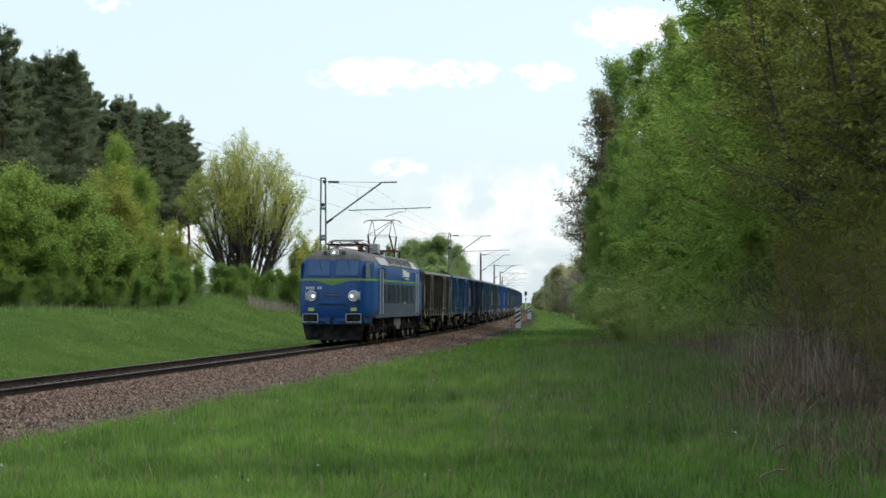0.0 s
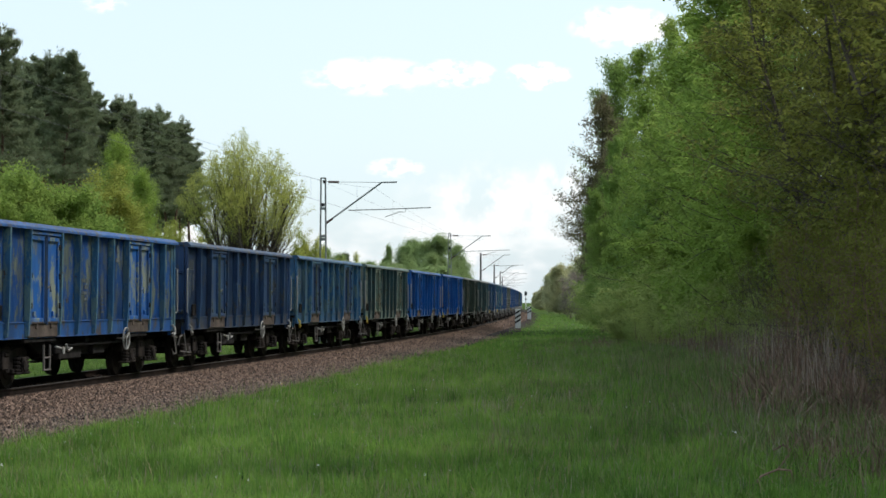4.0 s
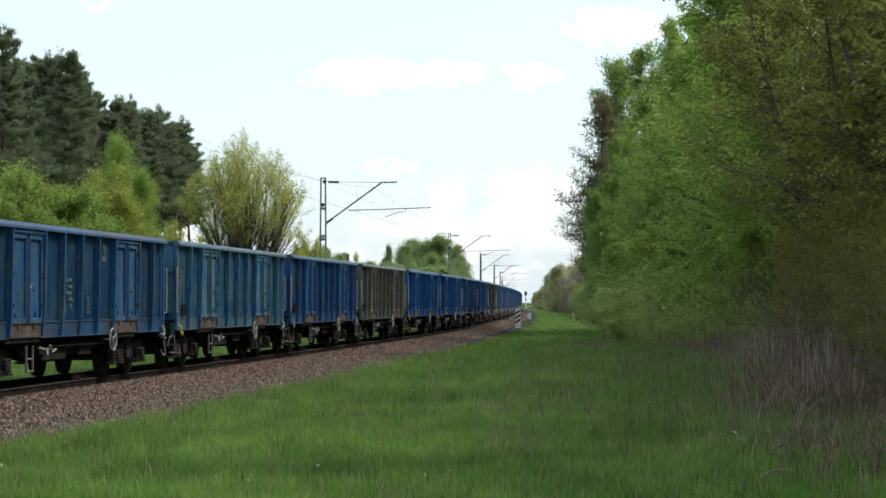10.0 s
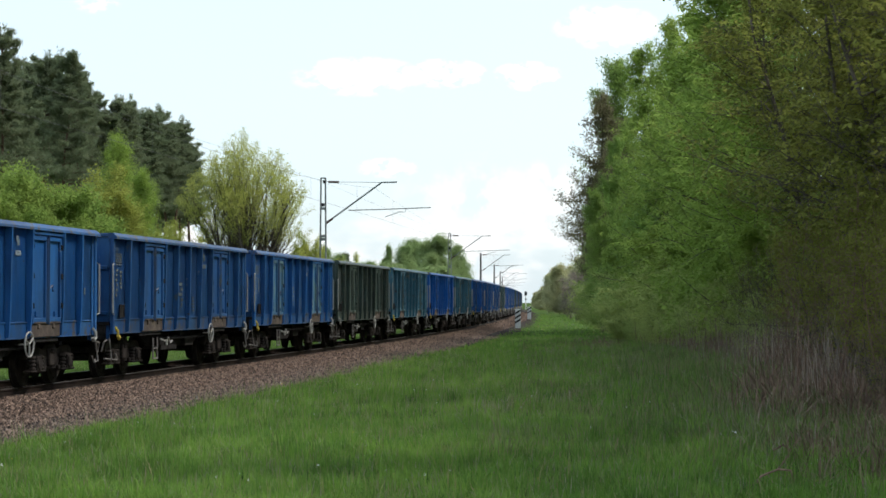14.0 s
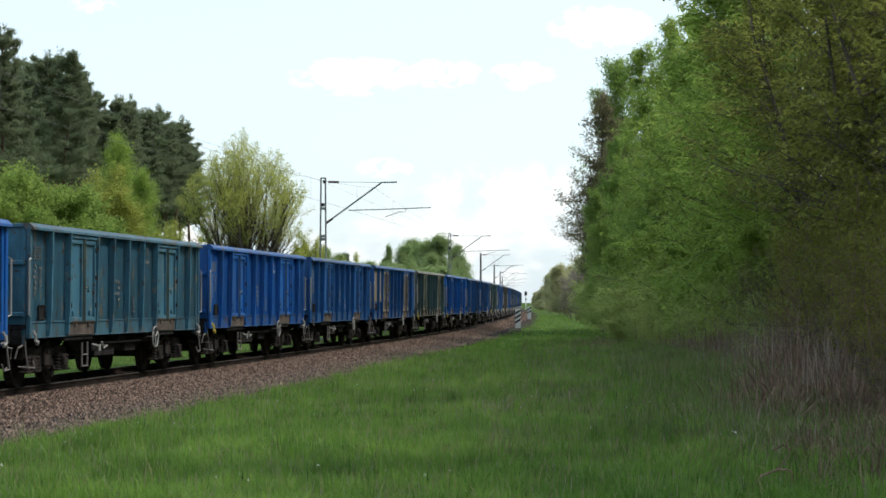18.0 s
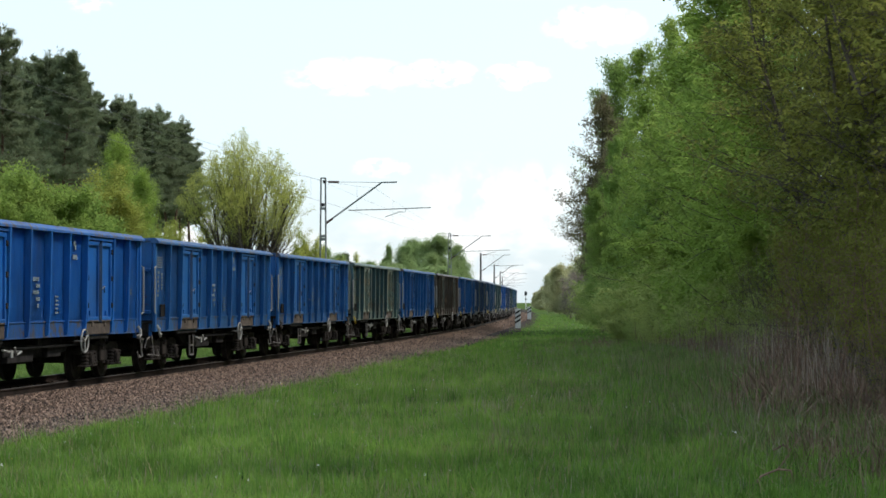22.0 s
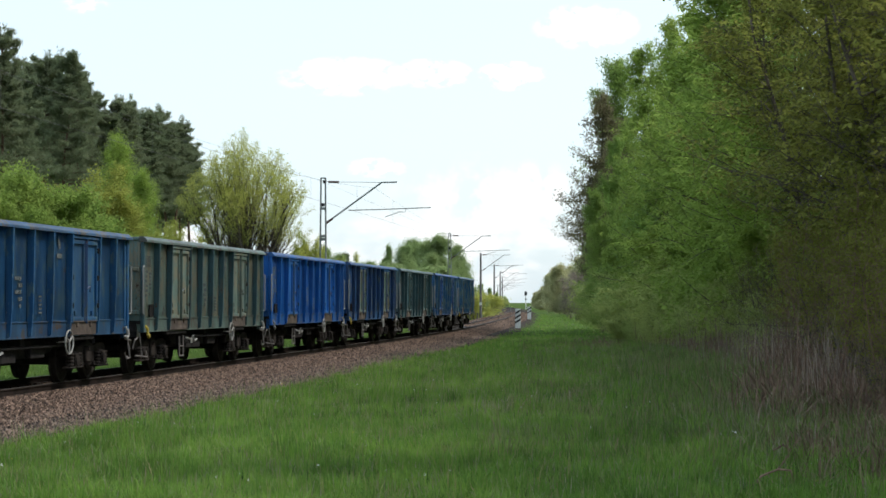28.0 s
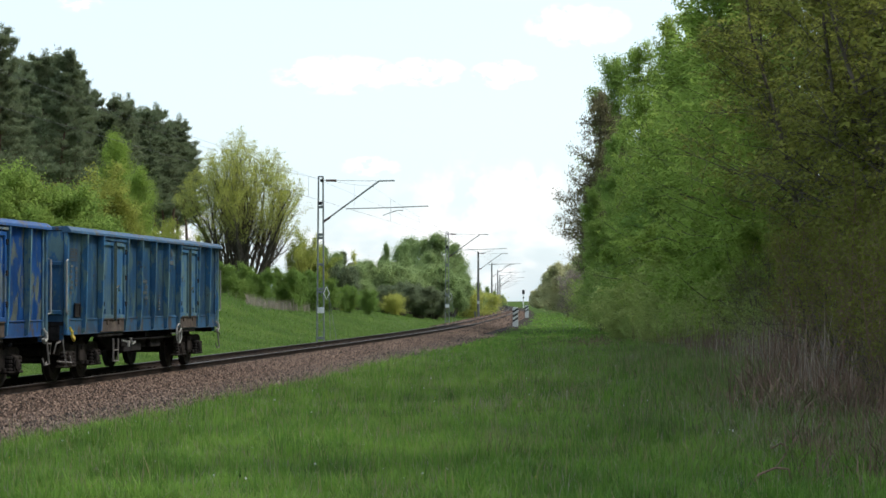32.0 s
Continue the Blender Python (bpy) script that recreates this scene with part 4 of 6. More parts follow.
        arc = [(0.12 * math.cos(a), 0.12 * math.sin(a)) for a in np.linspace(0.4, 4.6, 9)]
        part("emblem", joined(rods([[(-1.12 - x, s * 1.512, 2.96 + z) for x, z in arc], [(-1.02, s * 1.512, 2.80), (-1.16, s * 1.512, 3.02), (-1.00, s * 1.512, 3.16)]], 0.035, 5), boxes([(-1.06, s * 1.506, 3.05, 0.12, 0.02, 0.12)])), M_WHITE, L, "white emblem shape")
        part("emblem", joined(boxes([(-1.62 - 0.27 * k, s * 1.503, 2.98 if k < 3 else 2.95, 0.20, 0.02, 0.30 if k < 3 else 0.22) for k in range(7)], 0.006), boxes([(-1.9 - 0.15 * k, s * 1.503, 2.74, 0.09, 0.02, 0.06) for k in range(9)])), M_WHITE, L, "row of plain white bars")
        part("marking", boxes([(-1.2 - 0.13 * k, s * 1.516, 1.66, 0.09, 0.016, 0.12) for k in range(7)]), M_MARK, L, "row of plain white bars")
        part("marking", boxes([(-7.42 - 0.15 * k, s * 1.505, 1.92, 0.10, 0.02, 0.14) for k in range(6)]), M_MARK, L, "row of plain white bars")
        part("roof_side", boxes([(-0.4, s * 1.345, 3.40, 12.4, 0.03, 0.40)]), M_ROOFLIGHT, L, "light grey roof edge panel").matrix_basis = Matrix.Translation((0, s * 1.345, 3.40)) @ Matrix.Rotation(s * 0.62, 4, "X") @ Matrix.Translation((0, -s * 1.345, -3.40))
        for k in range(7):
            m = Matrix.Translation((2.6 - 1.1 * k, s * 1.33, 3.46)) @ Matrix.Rotation(s * 0.62, 4, "X")
            g = part("roof_grille", boxes([(0, s * 0.02, 0, 0.98, 0.05, 0.46)], 0.01), M_ROOFLIGHT, L)
            g.matrix_basis = m
            part("louvre", boxes([(-0.36 + 0.103 * j, s * 0.05, 0, 0.072, 0.02, 0.37) for j in range(8)]), M_RUBBER, g)
    # roof gear
    part("roof_rail", rods([[(x, y, 4.02) for x in (-5.5, -2.5, 0.5, 3.5, 6.9)] for y in (-0.5, 0.5)] + [[(x, y, 3.8), (x, y, 4.04)] for x in (-5, -2.5, 0, 2.5, 5) for y in (-0.5, 0.5)], 0.025), M_PANTO, L, "dark red roof conductor rails")
    for x, y in ((0.9, 0.2), (-0.6, -0.3), (2.0, 0.0)):
        part("insulator", turned([(3.84 + 0.045 * k, 0.10 if k % 2 else 0.06) for k in range(7)], "z", 12, (x, y, 0)), M_PANTO, L)
    part("roof_box", boxes([(1.1, 0.45, 4.05, 0.75, 0.55, 0.42)], 0.02), M_ROOFLIGHT, L, "pale roof equipment box")
    part("roof_box", boxes([(-1.6, 0.0, 3.95, 1.6, 0.9, 0.20)], 0.02), M_ROOF, L)
    for px, top in ((4.9, 4.25), (-5.0, 5.52)):
        p = part("pantograph", rods([[(px + a, b, 4.10) for a, b in ((-1.0, -0.75), (1.0, -0.75), (1.0, 0.75), (-1.0, 0.75), (-1.0, -0.75))]] + [[(px + a, b, 3.78), (px + a, b, 4.12)] for a in (-0.9, 0.9) for b in (-0.7, 0.7)], 0.04), M_PANTO, L, "dark red frame pantograph, " + ("raised to the wire" if top > 5 else "folded down"))
        mid = (4.12 + top) / 2
        out = 1.2 if top > 5 else 1.55
        lift = 0.25 if top > 5 else 0.7
        for b in (-0.56, 0.56):
            for d in (-1, 1):
                part("pantograph_arm", rods([[(px + d * lift, b, 4.12), (px + d * out, b * 0.9, mid)]], 0.042), M_PANTO, p)
                part("pantograph_arm", rods([[(px + d * out, b * 0.9, mid), (px + d * 0.16, b * 0.85, top)]], 0.015), M_UNDER, p, "thin dark upper arm")
        part("pantograph_brace", rods([[(px + d * out, -0.5, mid), (px + d * out, 0.5, mid)] for d in (-1, 1)] + [[(px + d * out, -0.5, mid), (px + d * 0.16, 0.46, top)] for d in (-1, 1)], 0.012), M_UNDER, p)
        part("collector_strip", rods([[(px + d, -0.62, top + 0.05), (px + d, 0.62, top + 0.05)] for d in (-0.16, 0.16)], 0.020), M_UNDER, p)
        part("collector_horn", rods([[(px + d, q * 0.62, top + 0.05), (px + d, q * 0.78, top + 0.01), (px + d, q * 0.90, top - 0.10)] for d in (-0.16, 0.16) for q in (-1, 1)], 0.011), M_UNDER, p)
    # running gear
    for c in (5.0, -5.0):
        b = part("bogie", boxes([(0, 0, 0.78, 4.6, 1.5, 0.22), (0.87, 0, 0.72, 0.3, 2.0, 0.3), (-0.87, 0, 0.72, 0.3, 2.0, 0.3)], 0.03), M_UNDER, L, "grimy three-axle bogie")
        b.matrix_basis = Matrix.Translation((c, 0, 0))
        for s in (-1, 1):
            part("side_frame", boxes([(0, s * 1.12, 0.78, 4.7, 0.14, 0.24), (-0.87, s * 1.12, 0.60, 0.7, 0.13, 0.2), (0.87, s * 1.12, 0.60, 0.7, 0.13, 0.2)], 0.03), M_UNDER, b)
            part("sand_pipe", rods([[(2.3, s * 1.05, 0.75), (2.5, s * 0.95, 0.25)], [(-2.3, s * 1.05, 0.75), (-2.5, s * 0.95, 0.25)]], 0.03), M_UNDER, b)
            for a in (-1.75, 0, 1.75):
                part("axle_box", joined(boxes([(a, s * 1.16, 0.60, 0.42, 0.24, 0.40)], 0.05), turned([(s * 1.26, 0.16), (s * 1.33, 0.14), (s * 1.34, 0.03)], "y", 14, (a, 0, 0.60)), boxes([(a, s * 1.16, 0.33, 0.95, 0.10, 0.10)], 0.02)), M_UNDER, b)
                for d in (-0.38, 0.38):
                    part("spring", turned([(0.42 + 0.05 * k, 0.11 if k % 2 else 0.075) for k in range(8)], "z", 10, (a + d, s * 1.18, 0)), M_UNDER, b)
                part("brake_cylinder", turned([(s * 1.2, 0.17), (s * 1.36, 0.15), (s * 1.37, 0.03)], "y", 12, (a + 0.85, 0, 0.88)), M_ROOF, b)
                part("wheel_guard", plate([(a - 0.44, 0.38), (a + 0.44, 0.38), (a + 0.07, 0.12), (a - 0.07, 0.12)], s * 1.20, 0.06), M_ROOF, b, "dusty pointed wheel guard")
        # added dark boxes, so that no bright grass shows between the wheels
        part("motor_casing", boxes([(a, 0, 0.66, 1.25, 1.25, 0.62) for a in (-1.3, 0.0, 1.3)], 0.06), M_UNDER, b, "dark boxes added to block the view under the bogie")
        for a in (-1.75, 0.0, 1.75):
            wheelset_part(b, a, 0.625, M_WHEEL)
    part("underfloor_tank", boxes([(0, 0, 0.68, 4.2, 1.7, 0.70)], 0.05), M_UNDER, L, "sooty underfloor equipment case")
    for s in (-1, 1):
        part("equipment_box", boxes([(0, s * 1.18, 0.76, 1.15, 0.5, 0.52), (0, s * 1.435, 0.76, 0.03, 0.02, 0.48), (0.86, s * 1.20, 0.84, 0.44, 0.42, 0.38), (-0.84, s * 1.20, 0.84, 0.40, 0.42, 0.38)], 0.02), M_BOXGREY, L, "grey underfloor equipment box")
        part("air_tank", turned([(-0.9, 0.1), (-0.85, 0.22), (0.85, 0.22), (0.9, 0.1)], "x", 14, (1.9, s * 0.9, 0.62)), M_UNDER, L)
    return body


build_loco()
# the cabs narrow towards the noses
NARROWED = {"body", "roof", "stripe", "chevron", "windscreen", "pane", "wiper", "cab_window", "nose_handrail", "marking"}
for o in LOCO.children_recursive:
    if o.name.split(".")[0] in NARROWED:
        for v in o.data.vertices:
            v.co.y *= 1 - 0.16 * max(0.0, (abs(v.co.x) - 8.1) / 0.92)
LOCO.matrix_basis = place(loco_station(0))


# ---- plants ----
rng = np.random.default_rng(7)


def unit(v):
    return v / np.maximum(np.linalg.norm(v, axis=-1, keepdims=True), 1e-9)


def leaf_mesh(name, pts, size, material, flat=0.0, aspect=0.55, r=rng):
    """Small pointed leaves at pts, turned at random; flat > 0 lays them level."""
    n = len(pts)
    a = unit(r.normal(size=(n, 3)) * (1, 1, 1 - flat * 0.7))
    b = unit(np.cross(r.normal(size=(n, 3)) + (0, 0, 2.2 * flat), a))
    sz = size * r.uniform(0.7, 1.25, (n, 1))
    V = np.stack([pts - a * sz - b * sz * aspect * 0.6, pts + a * sz * 0.2 + b * sz * aspect, pts + a * sz - b * sz * aspect * 0.5], 1).reshape(-1, 3)
    return mesh_np(name, V, np.arange(3 * n).reshape(-1, 3), material)


def spray_mesh(name, tips, leaves, radius, size, material, droop=0.35, r=rng):
    """Leaf sprays: kite-shaped leaves fanned round each twig end, hanging outwards like a small umbrella."""
    n = len(tips) * leaves
    c = np.repeat(tips, leaves, 0) + r.normal(0, radius * 0.35, (n, 3)) * (1, 1, 0.45)
    ang = r.uniform(0, 2 * np.pi, n)
    d = unit(np.stack([np.cos(ang), np.sin(ang), -droop + r.normal(0, 0.30, n)], 1))
    side = unit(np.cross(d, np.array([[0, 0, 1.0]]) + r.normal(0, 0.45, (n, 3))))
    c = c + d * radius * r.uniform(0.15, 1.0, (n, 1))
    sz = size * r.uniform(0.65, 1.3, (n, 1))
    V = np.stack([c - d * sz, c + side * sz * 0.62 - d * sz * 0.1, c + d * sz, c - side * sz * 0.62 - d * sz * 0.1], 1).reshape(-1, 3)
    return mesh_np(name, V, np.arange(4 * n).reshape(-1, 4), material)


def tube_mesh(name, segs, material, sides=5):
    """Tapered limbs: segs are (p0, p1, r0, r1)."""
    P0, P1 = np.array([s[0] for s in segs]), np.array([s[1] for s in segs])
    R0, R1 = np.array([s[2] for s in segs]), np.array([s[3] for s in segs])
    d = unit(P1 - P0)
    a = unit(np.cross(d, np.where(np.abs(d[:, 2:3]) > 0.9, [[1.0, 0, 0]], [[0, 0, 1.0]])))
    b = np.cross(d, a)
    ang = np.arange(sides) * 2 * np.pi / sides
    ring = a[:, None] * np.cos(ang)[None, :, None] + b[:, None] * np.sin(ang)[None, :, None]
    V = np.concatenate([P0[:, None] + ring * R0[:, None, None], P1[:, None] + ring * R1[:, None, None]], 1).reshape(-1, 3)
    j = np.arange(sides)
    f = np.stack([j, (j + 1) % sides, sides + (j + 1) % sides, sides + j], 1)
    F = (np.arange(len(segs))[:, None, None] * 2 * sides + f[None]).reshape(-1, 4)
    return mesh_np(name, V, F, material, True)


def grow(r, height, spread, trunk_r, first=0.2, stems=1, limbs=14, twigs=6, up=0.5, flare=0.22, wood=False):
    """A broadleaf frame. Returns trunk segments, limb segments and twig points."""
    trunk, limb, tips = [], [], []
    for st in range(stems):
        p = np.array([0.0, 0, 0]) + (r.normal(size=3) * (0.25, 0.25, 0) if stems > 1 else 0)
        lean = r.normal(size=3) * (0.1, 0.1, 0)
        tall = 1.0
        if stems > 1:
            q, a = math.sqrt((st + 0.5) / stems), 2.4 * st
            lean = np.array([math.cos(a), math.sin(a), 0]) * flare * 1.7 * q
            tall = 1.0 - 0.28 * q * q
        line, n = [p], 9
        for k in range(n):
            p = p + (np.array([0, 0, 1.0]) + lean + r.normal(size=3) * 0.07) * height * tall * r.uniform(0.93, 1.0) / n
            line.append(p)
        rad = trunk_r * np.linspace(1, 0.12, n + 1) ** 0.9 * (1 if stems == 1 else 0.6)
        for k in range(n):
            trunk.append((line[k], line[k + 1], rad[k], rad[k + 1]))
        tips += [line[-1], line[-2], 0.5 * (line[-1] + line[-2])] * 2
        for q in range(limbs // stems):
            f = first + (0.97 - first) * (q + r.uniform(0, 1)) / (limbs // stems)
            k = min(int(f * n), n - 1)
            base = line[k] + (line[k + 1] - line[k]) * (f * n - k)
            ang = r.uniform(0, 2 * np.pi)
            reach = spread * (1.05 - 0.88 * f ** 1.9) * r.uniform(0.65, 1.15)
            d = np.array([math.cos(ang), math.sin(ang), up * r.uniform(0.4, 1.4)])
            pts = [base]
            for m in range(4):
                d = unit(d + r.normal(size=3) * 0.22 + np.array([0, 0, 0.06]))
                pts.append(pts[-1] + d * reach / 4)
            lr = rad[k] * 0.5 * np.linspace(1, 0.15, 5)
            for m in range(4):
                limb.append((pts[m], pts[m + 1], lr[m], lr[m + 1]))
                for w in range(twigs):
                    s0 = pts[m] + (pts[m + 1] - pts[m]) * r.uniform()
                    e = s0 + unit(r.normal(size=3) + (0, 0, 0.25)) * reach * r.uniform(0.12, 0.32) * (1.1 - 0.12 * m)
                    if wood or (w == 0 and m % 2):
                        limb.append((s0, e, lr[m] * 0.35 + 0.003, 0.003))
                    tips.append(e)
                    tips.append(0.5 * (s0 + e))
    return trunk, limb, np.array(tips)


def clump(r, tips, per, sigma, deep=0.75):
    n = len(tips)
    return (tips[:, None] + r.normal(size=(n, per, 3)) * sigma * r.uniform(0.5, 1.4, (n, 1, 1)) * (1, 1, deep)).reshape(-1, 3)


def make_tree(name, seed, height, spread, trunk_r, leaf_mat, per, sigma, size, label, bark=None, category="tree", group="", flat=0.25, deep=0.75, spray=None, **kw):
    r = np.random.default_rng(seed)
    trunk, limb, tips = grow(r, height, spread, trunk_r, **kw)
    t = tagged(new(name), label, category, group)
    wood_part = part("trunk", tube_mesh("trunk", trunk, bark or M_BARK, 8), None, t)
    if kw.get("stems", 1) > 1:
        tagged(wood_part, kind="stuff")
    tagged(part("branchwork", tube_mesh("branchwork", limb, bark or M_BARK, 3), None, t), kind="stuff")
    if spray:
        part("crown", spray_mesh("crown", tips + r.normal(0, sigma, tips.shape), per, spray, size, leaf_mat, r=r), None, t)
    elif per:
        part("crown", leaf_mesh("crown", clump(r, tips, per, sigma, deep), size, leaf_mat, flat, r=r), None, t)
    return t


def make_pine(seed, height, spread, label, clear=0.50):
    """Scots pine: bare lower trunk, level boughs in ragged tiers, upturned needle tufts, candles at the top."""
    r = np.random.default_rng(seed)
    trunk, limb, tufts, aims = [], [], [], []
    n = 12
    line = [np.zeros(3)]
    for k in range(n):
        line.append(line[-1] + (np.array([0, 0, height / n]) + r.normal(size=3) * (0.13, 0.13, 0)))
    rad = 0.22 * np.linspace(1, 0.08, n + 1)
    for k in range(n):
        trunk.append((line[k], line[k + 1], rad[k], rad[k + 1]))

    def bough(base, ang, reach, rise, thick):
        d, p = np.array([math.cos(ang), math.sin(ang), rise]), base
        for m in range(5):
            d = unit(d + r.normal(size=3) * (0.16, 0.16, 0.08) + np.array([0, 0, 0.05]))
            e = p + d * reach / 5
            limb.append((p, e, thick * (1 - m / 6), thick * (1 - (m + 1) / 6)))
            if m > 0:
                for w in range(3 + m // 2):
                    q = p + (e - p) * r.uniform()
                    side = np.array([-d[1], d[0], 0]) * r.choice([-1, 1]) * r.uniform(0.25, 1.0) + d * r.uniform(0.2, 0.8)
                    t_ = q + side * reach * 0.20 + np.array([0, 0, r.uniform(0.0, 0.12) * reach * 0.5])
                    limb.append((q, t_, thick * 0.25 + 0.004, 0.005))
                    for f in (0.55, 0.8, 1.0):
                        tufts.append(q + (t_ - q) * f)
                        aims.append(unit(side * 0.7 + np.array([0, 0, 0.9])))
            p = e
        tufts.append(p)
        aims.append(unit(d + np.array([0, 0, 0.8])))

    z = clear
    while z < 0.985:
        k = min(int(z * n), n - 1)
        base = line[k] + (line[k + 1] - line[k]) * (z * n - k)
        a0 = r.uniform(0, 2 * np.pi)
        count = int(r.integers(5, 8))
        for q in range(count):
            reach = spread * (0.20 + 0.85 * (1 - z) ** 0.62) * r.uniform(0.35, 1.10)
            bough(base, a0 + 2 * np.pi * q / count + r.normal(0, 0.3), reach, 0.05 + 0.9 * max(0, z - 0.55) + r.normal(0, 0.08), 0.05 * (1 - 0.6 * z))
        z += r.uniform(0.018, 0.040)
    for q in range(7):
        foot = line[-2] + (line[-1] - line[-2]) * r.uniform(0.2, 1.0) + r.normal(size=3) * (0.4, 0.4, 0.1)
        tall = r.uniform(0.5, 1.1)
        limb.append((line[-2], foot, 0.03, 0.02))
        limb.append((foot, foot + np.array([0, 0, tall]), 0.02, 0.006))
        for f in np.arange(0.2, 1.05, 0.12):
            tufts.append(foot + np.array([0, 0, tall * f]))
            aims.append(np.array([0, 0, 1.0]))
    tufts, aims = np.array(tufts), np.array(aims)
    per = 8
    c, a = np.repeat(tufts, per, 0), np.repeat(aims, per, 0)
    d = unit(a * 0.7 + r.normal(0, 0.7, a.shape))
    side = unit(np.cross(d, r.normal(size=d.shape)))
    c = c + r.normal(0, 0.11, c.shape) * (1, 1, 0.6) + a * r.uniform(-0.12, 0.16, (len(c), 1))
    ln = r.uniform(0.12, 0.34, (len(c), 1))
    V = np.stack([c - side * 0.034, c + side * 0.034, c + d * ln], 1).reshape(-1, 3)
    t = tagged(new("pine_tree"), label, "tree", "pines of the wood edge")
    part("trunk", tube_mesh("trunk", trunk, M_PINEBARK, 8), None, t)
    tagged(part("branchwork", tube_mesh("branchwork", limb, M_PINEBARK, 3), None, t), kind="stuff")
    part("crown", mesh_np("crown", V, np.arange(len(V)).reshape(-1, 3), M_NEEDLE), None, t)
    return t


def make_fan_tree(name, seed, height, half, stems, leaf_mat, label, per=3, leaf=0.06, sigma=0.14, bare=0.30, category="tree", group=""):
    """Many stems fanned out from one foot, steep side branches, thin twigs with opening buds towards the outside."""
    r = np.random.default_rng(seed)
    trunk, limb, tips = [], [], []

    def shoot(p, d, length, thick, depth):
        n = 6 if depth < 2 else 3
        for k in range(n):
            d = unit(d + r.normal(0, 0.07, 3) + np.array([0, 0, 0.07 if depth == 0 else 0.10]))
            e = p + d * length / n
            t0, t1 = thick * (1 - 0.85 * k / n), thick * (1 - 0.85 * (k + 1) / n)
            (trunk if depth == 0 else limb).append((p, e, t0, t1))
            if depth < 2 and k > (1 if bare > 0 and depth == 0 else 0):
                for w in range(2):
                    out = unit(d + unit(r.normal(size=3) * (1, 1, 0.4)) * r.uniform(0.45, 0.85))
                    shoot(p + (e - p) * r.uniform(), out, length * r.uniform(0.28, 0.46), t0 * 0.5, depth + 1)
            if depth == 2:
                tips.extend([e, 0.5 * (p + e)])
            p = e
        tips.append(p)

    for st in range(stems):
        q, a = math.sqrt((st + 0.5) / stems), 2.4 * st
        foot = np.array([math.cos(a), math.sin(a), 0]) * 0.5 * q
        d = unit(np.array([math.cos(a) * q * half / height * 1.1, math.sin(a) * q * half / height * 1.1, 1.0]))
        shoot(foot, d, height * (1.0 - 0.30 * q * q) * r.uniform(0.88, 1.02), r.uniform(0.13, 0.22), 0)
    tips = np.array(tips)
    k = height / np.percentile(tips[:, 2], 99.7)
    w = half / np.percentile(np.hypot(tips[:, 0], tips[:, 1]), 98)
    fit = np.array([w, w, k])
    tips = tips * fit
    trunk, limb = ([(a * fit, b * fit, c, d) for a, b, c, d in segs] for segs in (trunk, limb))
    if bare > 0:
        def rim(z):
            u = max(0.0, (z - 0.36 * height) / (0.665 * height))
            return 0.15 + half * 1.08 * max(0.0, 1 - u ** 1.7) ** 0.75

        tips = tips[np.hypot(tips[:, 0], tips[:, 1]) < np.array([rim(z) for z in tips[:, 2]])]
        limb = [g for g in limb if math.hypot(g[1][0], g[1][1]) < rim(g[1][2])]
    keep = (tips[:, 2] > height * bare) | ((np.hypot(tips[:, 0], tips[:, 1]) > half * 0.75) & (tips[:, 2] > 0.6 * bare * height))
    tips = tips[keep & (r.uniform(0, 1, len(tips)) < (np.clip((tips[:, 2] / height - 0.26) / 0.45, 0.06, 1) if bare > 0 else 1.0))]
    t = tagged(new(name), label, category, group)
    tagged(part("trunk", tube_mesh("trunk", trunk, M_BARK, 6), None, t), kind="stuff")
    tagged(part("branchwork", tube_mesh("branchwork", limb, M_BARK, 3), None, t), kind="stuff")
    part("crown", leaf_mesh("crown", clump(r, tips, per, sigma), leaf, leaf_mat, 0.2, r=r), None, t)
    return t


def stand(t, x, y, turn=0.0, size=1.0, wide=1.0, sink=0.05):
    t.matrix_basis = Matrix.Translation((x, y, float(ground_z(x, y)) - sink)) @ Matrix.Rotation(turn, 4, "Z") @ Matrix.Diagonal((size * wide, size * wide, size, 1))
    return t


def scatter(template, spots, wide=1.0, label=""):
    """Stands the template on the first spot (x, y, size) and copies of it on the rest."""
    for k, (x, y, size, *w) in enumerate(spots):
        t = template if k == 0 else copy_thing(template, Matrix.Identity(4))
        t.matrix_basis = Matrix.Identity(4)
        stand(t, x, y, 2.4 * k + 0.7, size, w[0] if w else wide)


def from_px(px, dist):
    return (px - 784) / 3401.4 * dist


# the pine wood beyond the bank
pines = [make_pine(s, 20, 4.2, "tall dark green Scots pine at the wood edge") for s in (11, 12, 13)] + [make_pine(14, 20, 4.0, "tall Scots pine with a high dark crown", 0.56)]
PINES = [[], [], [], []]
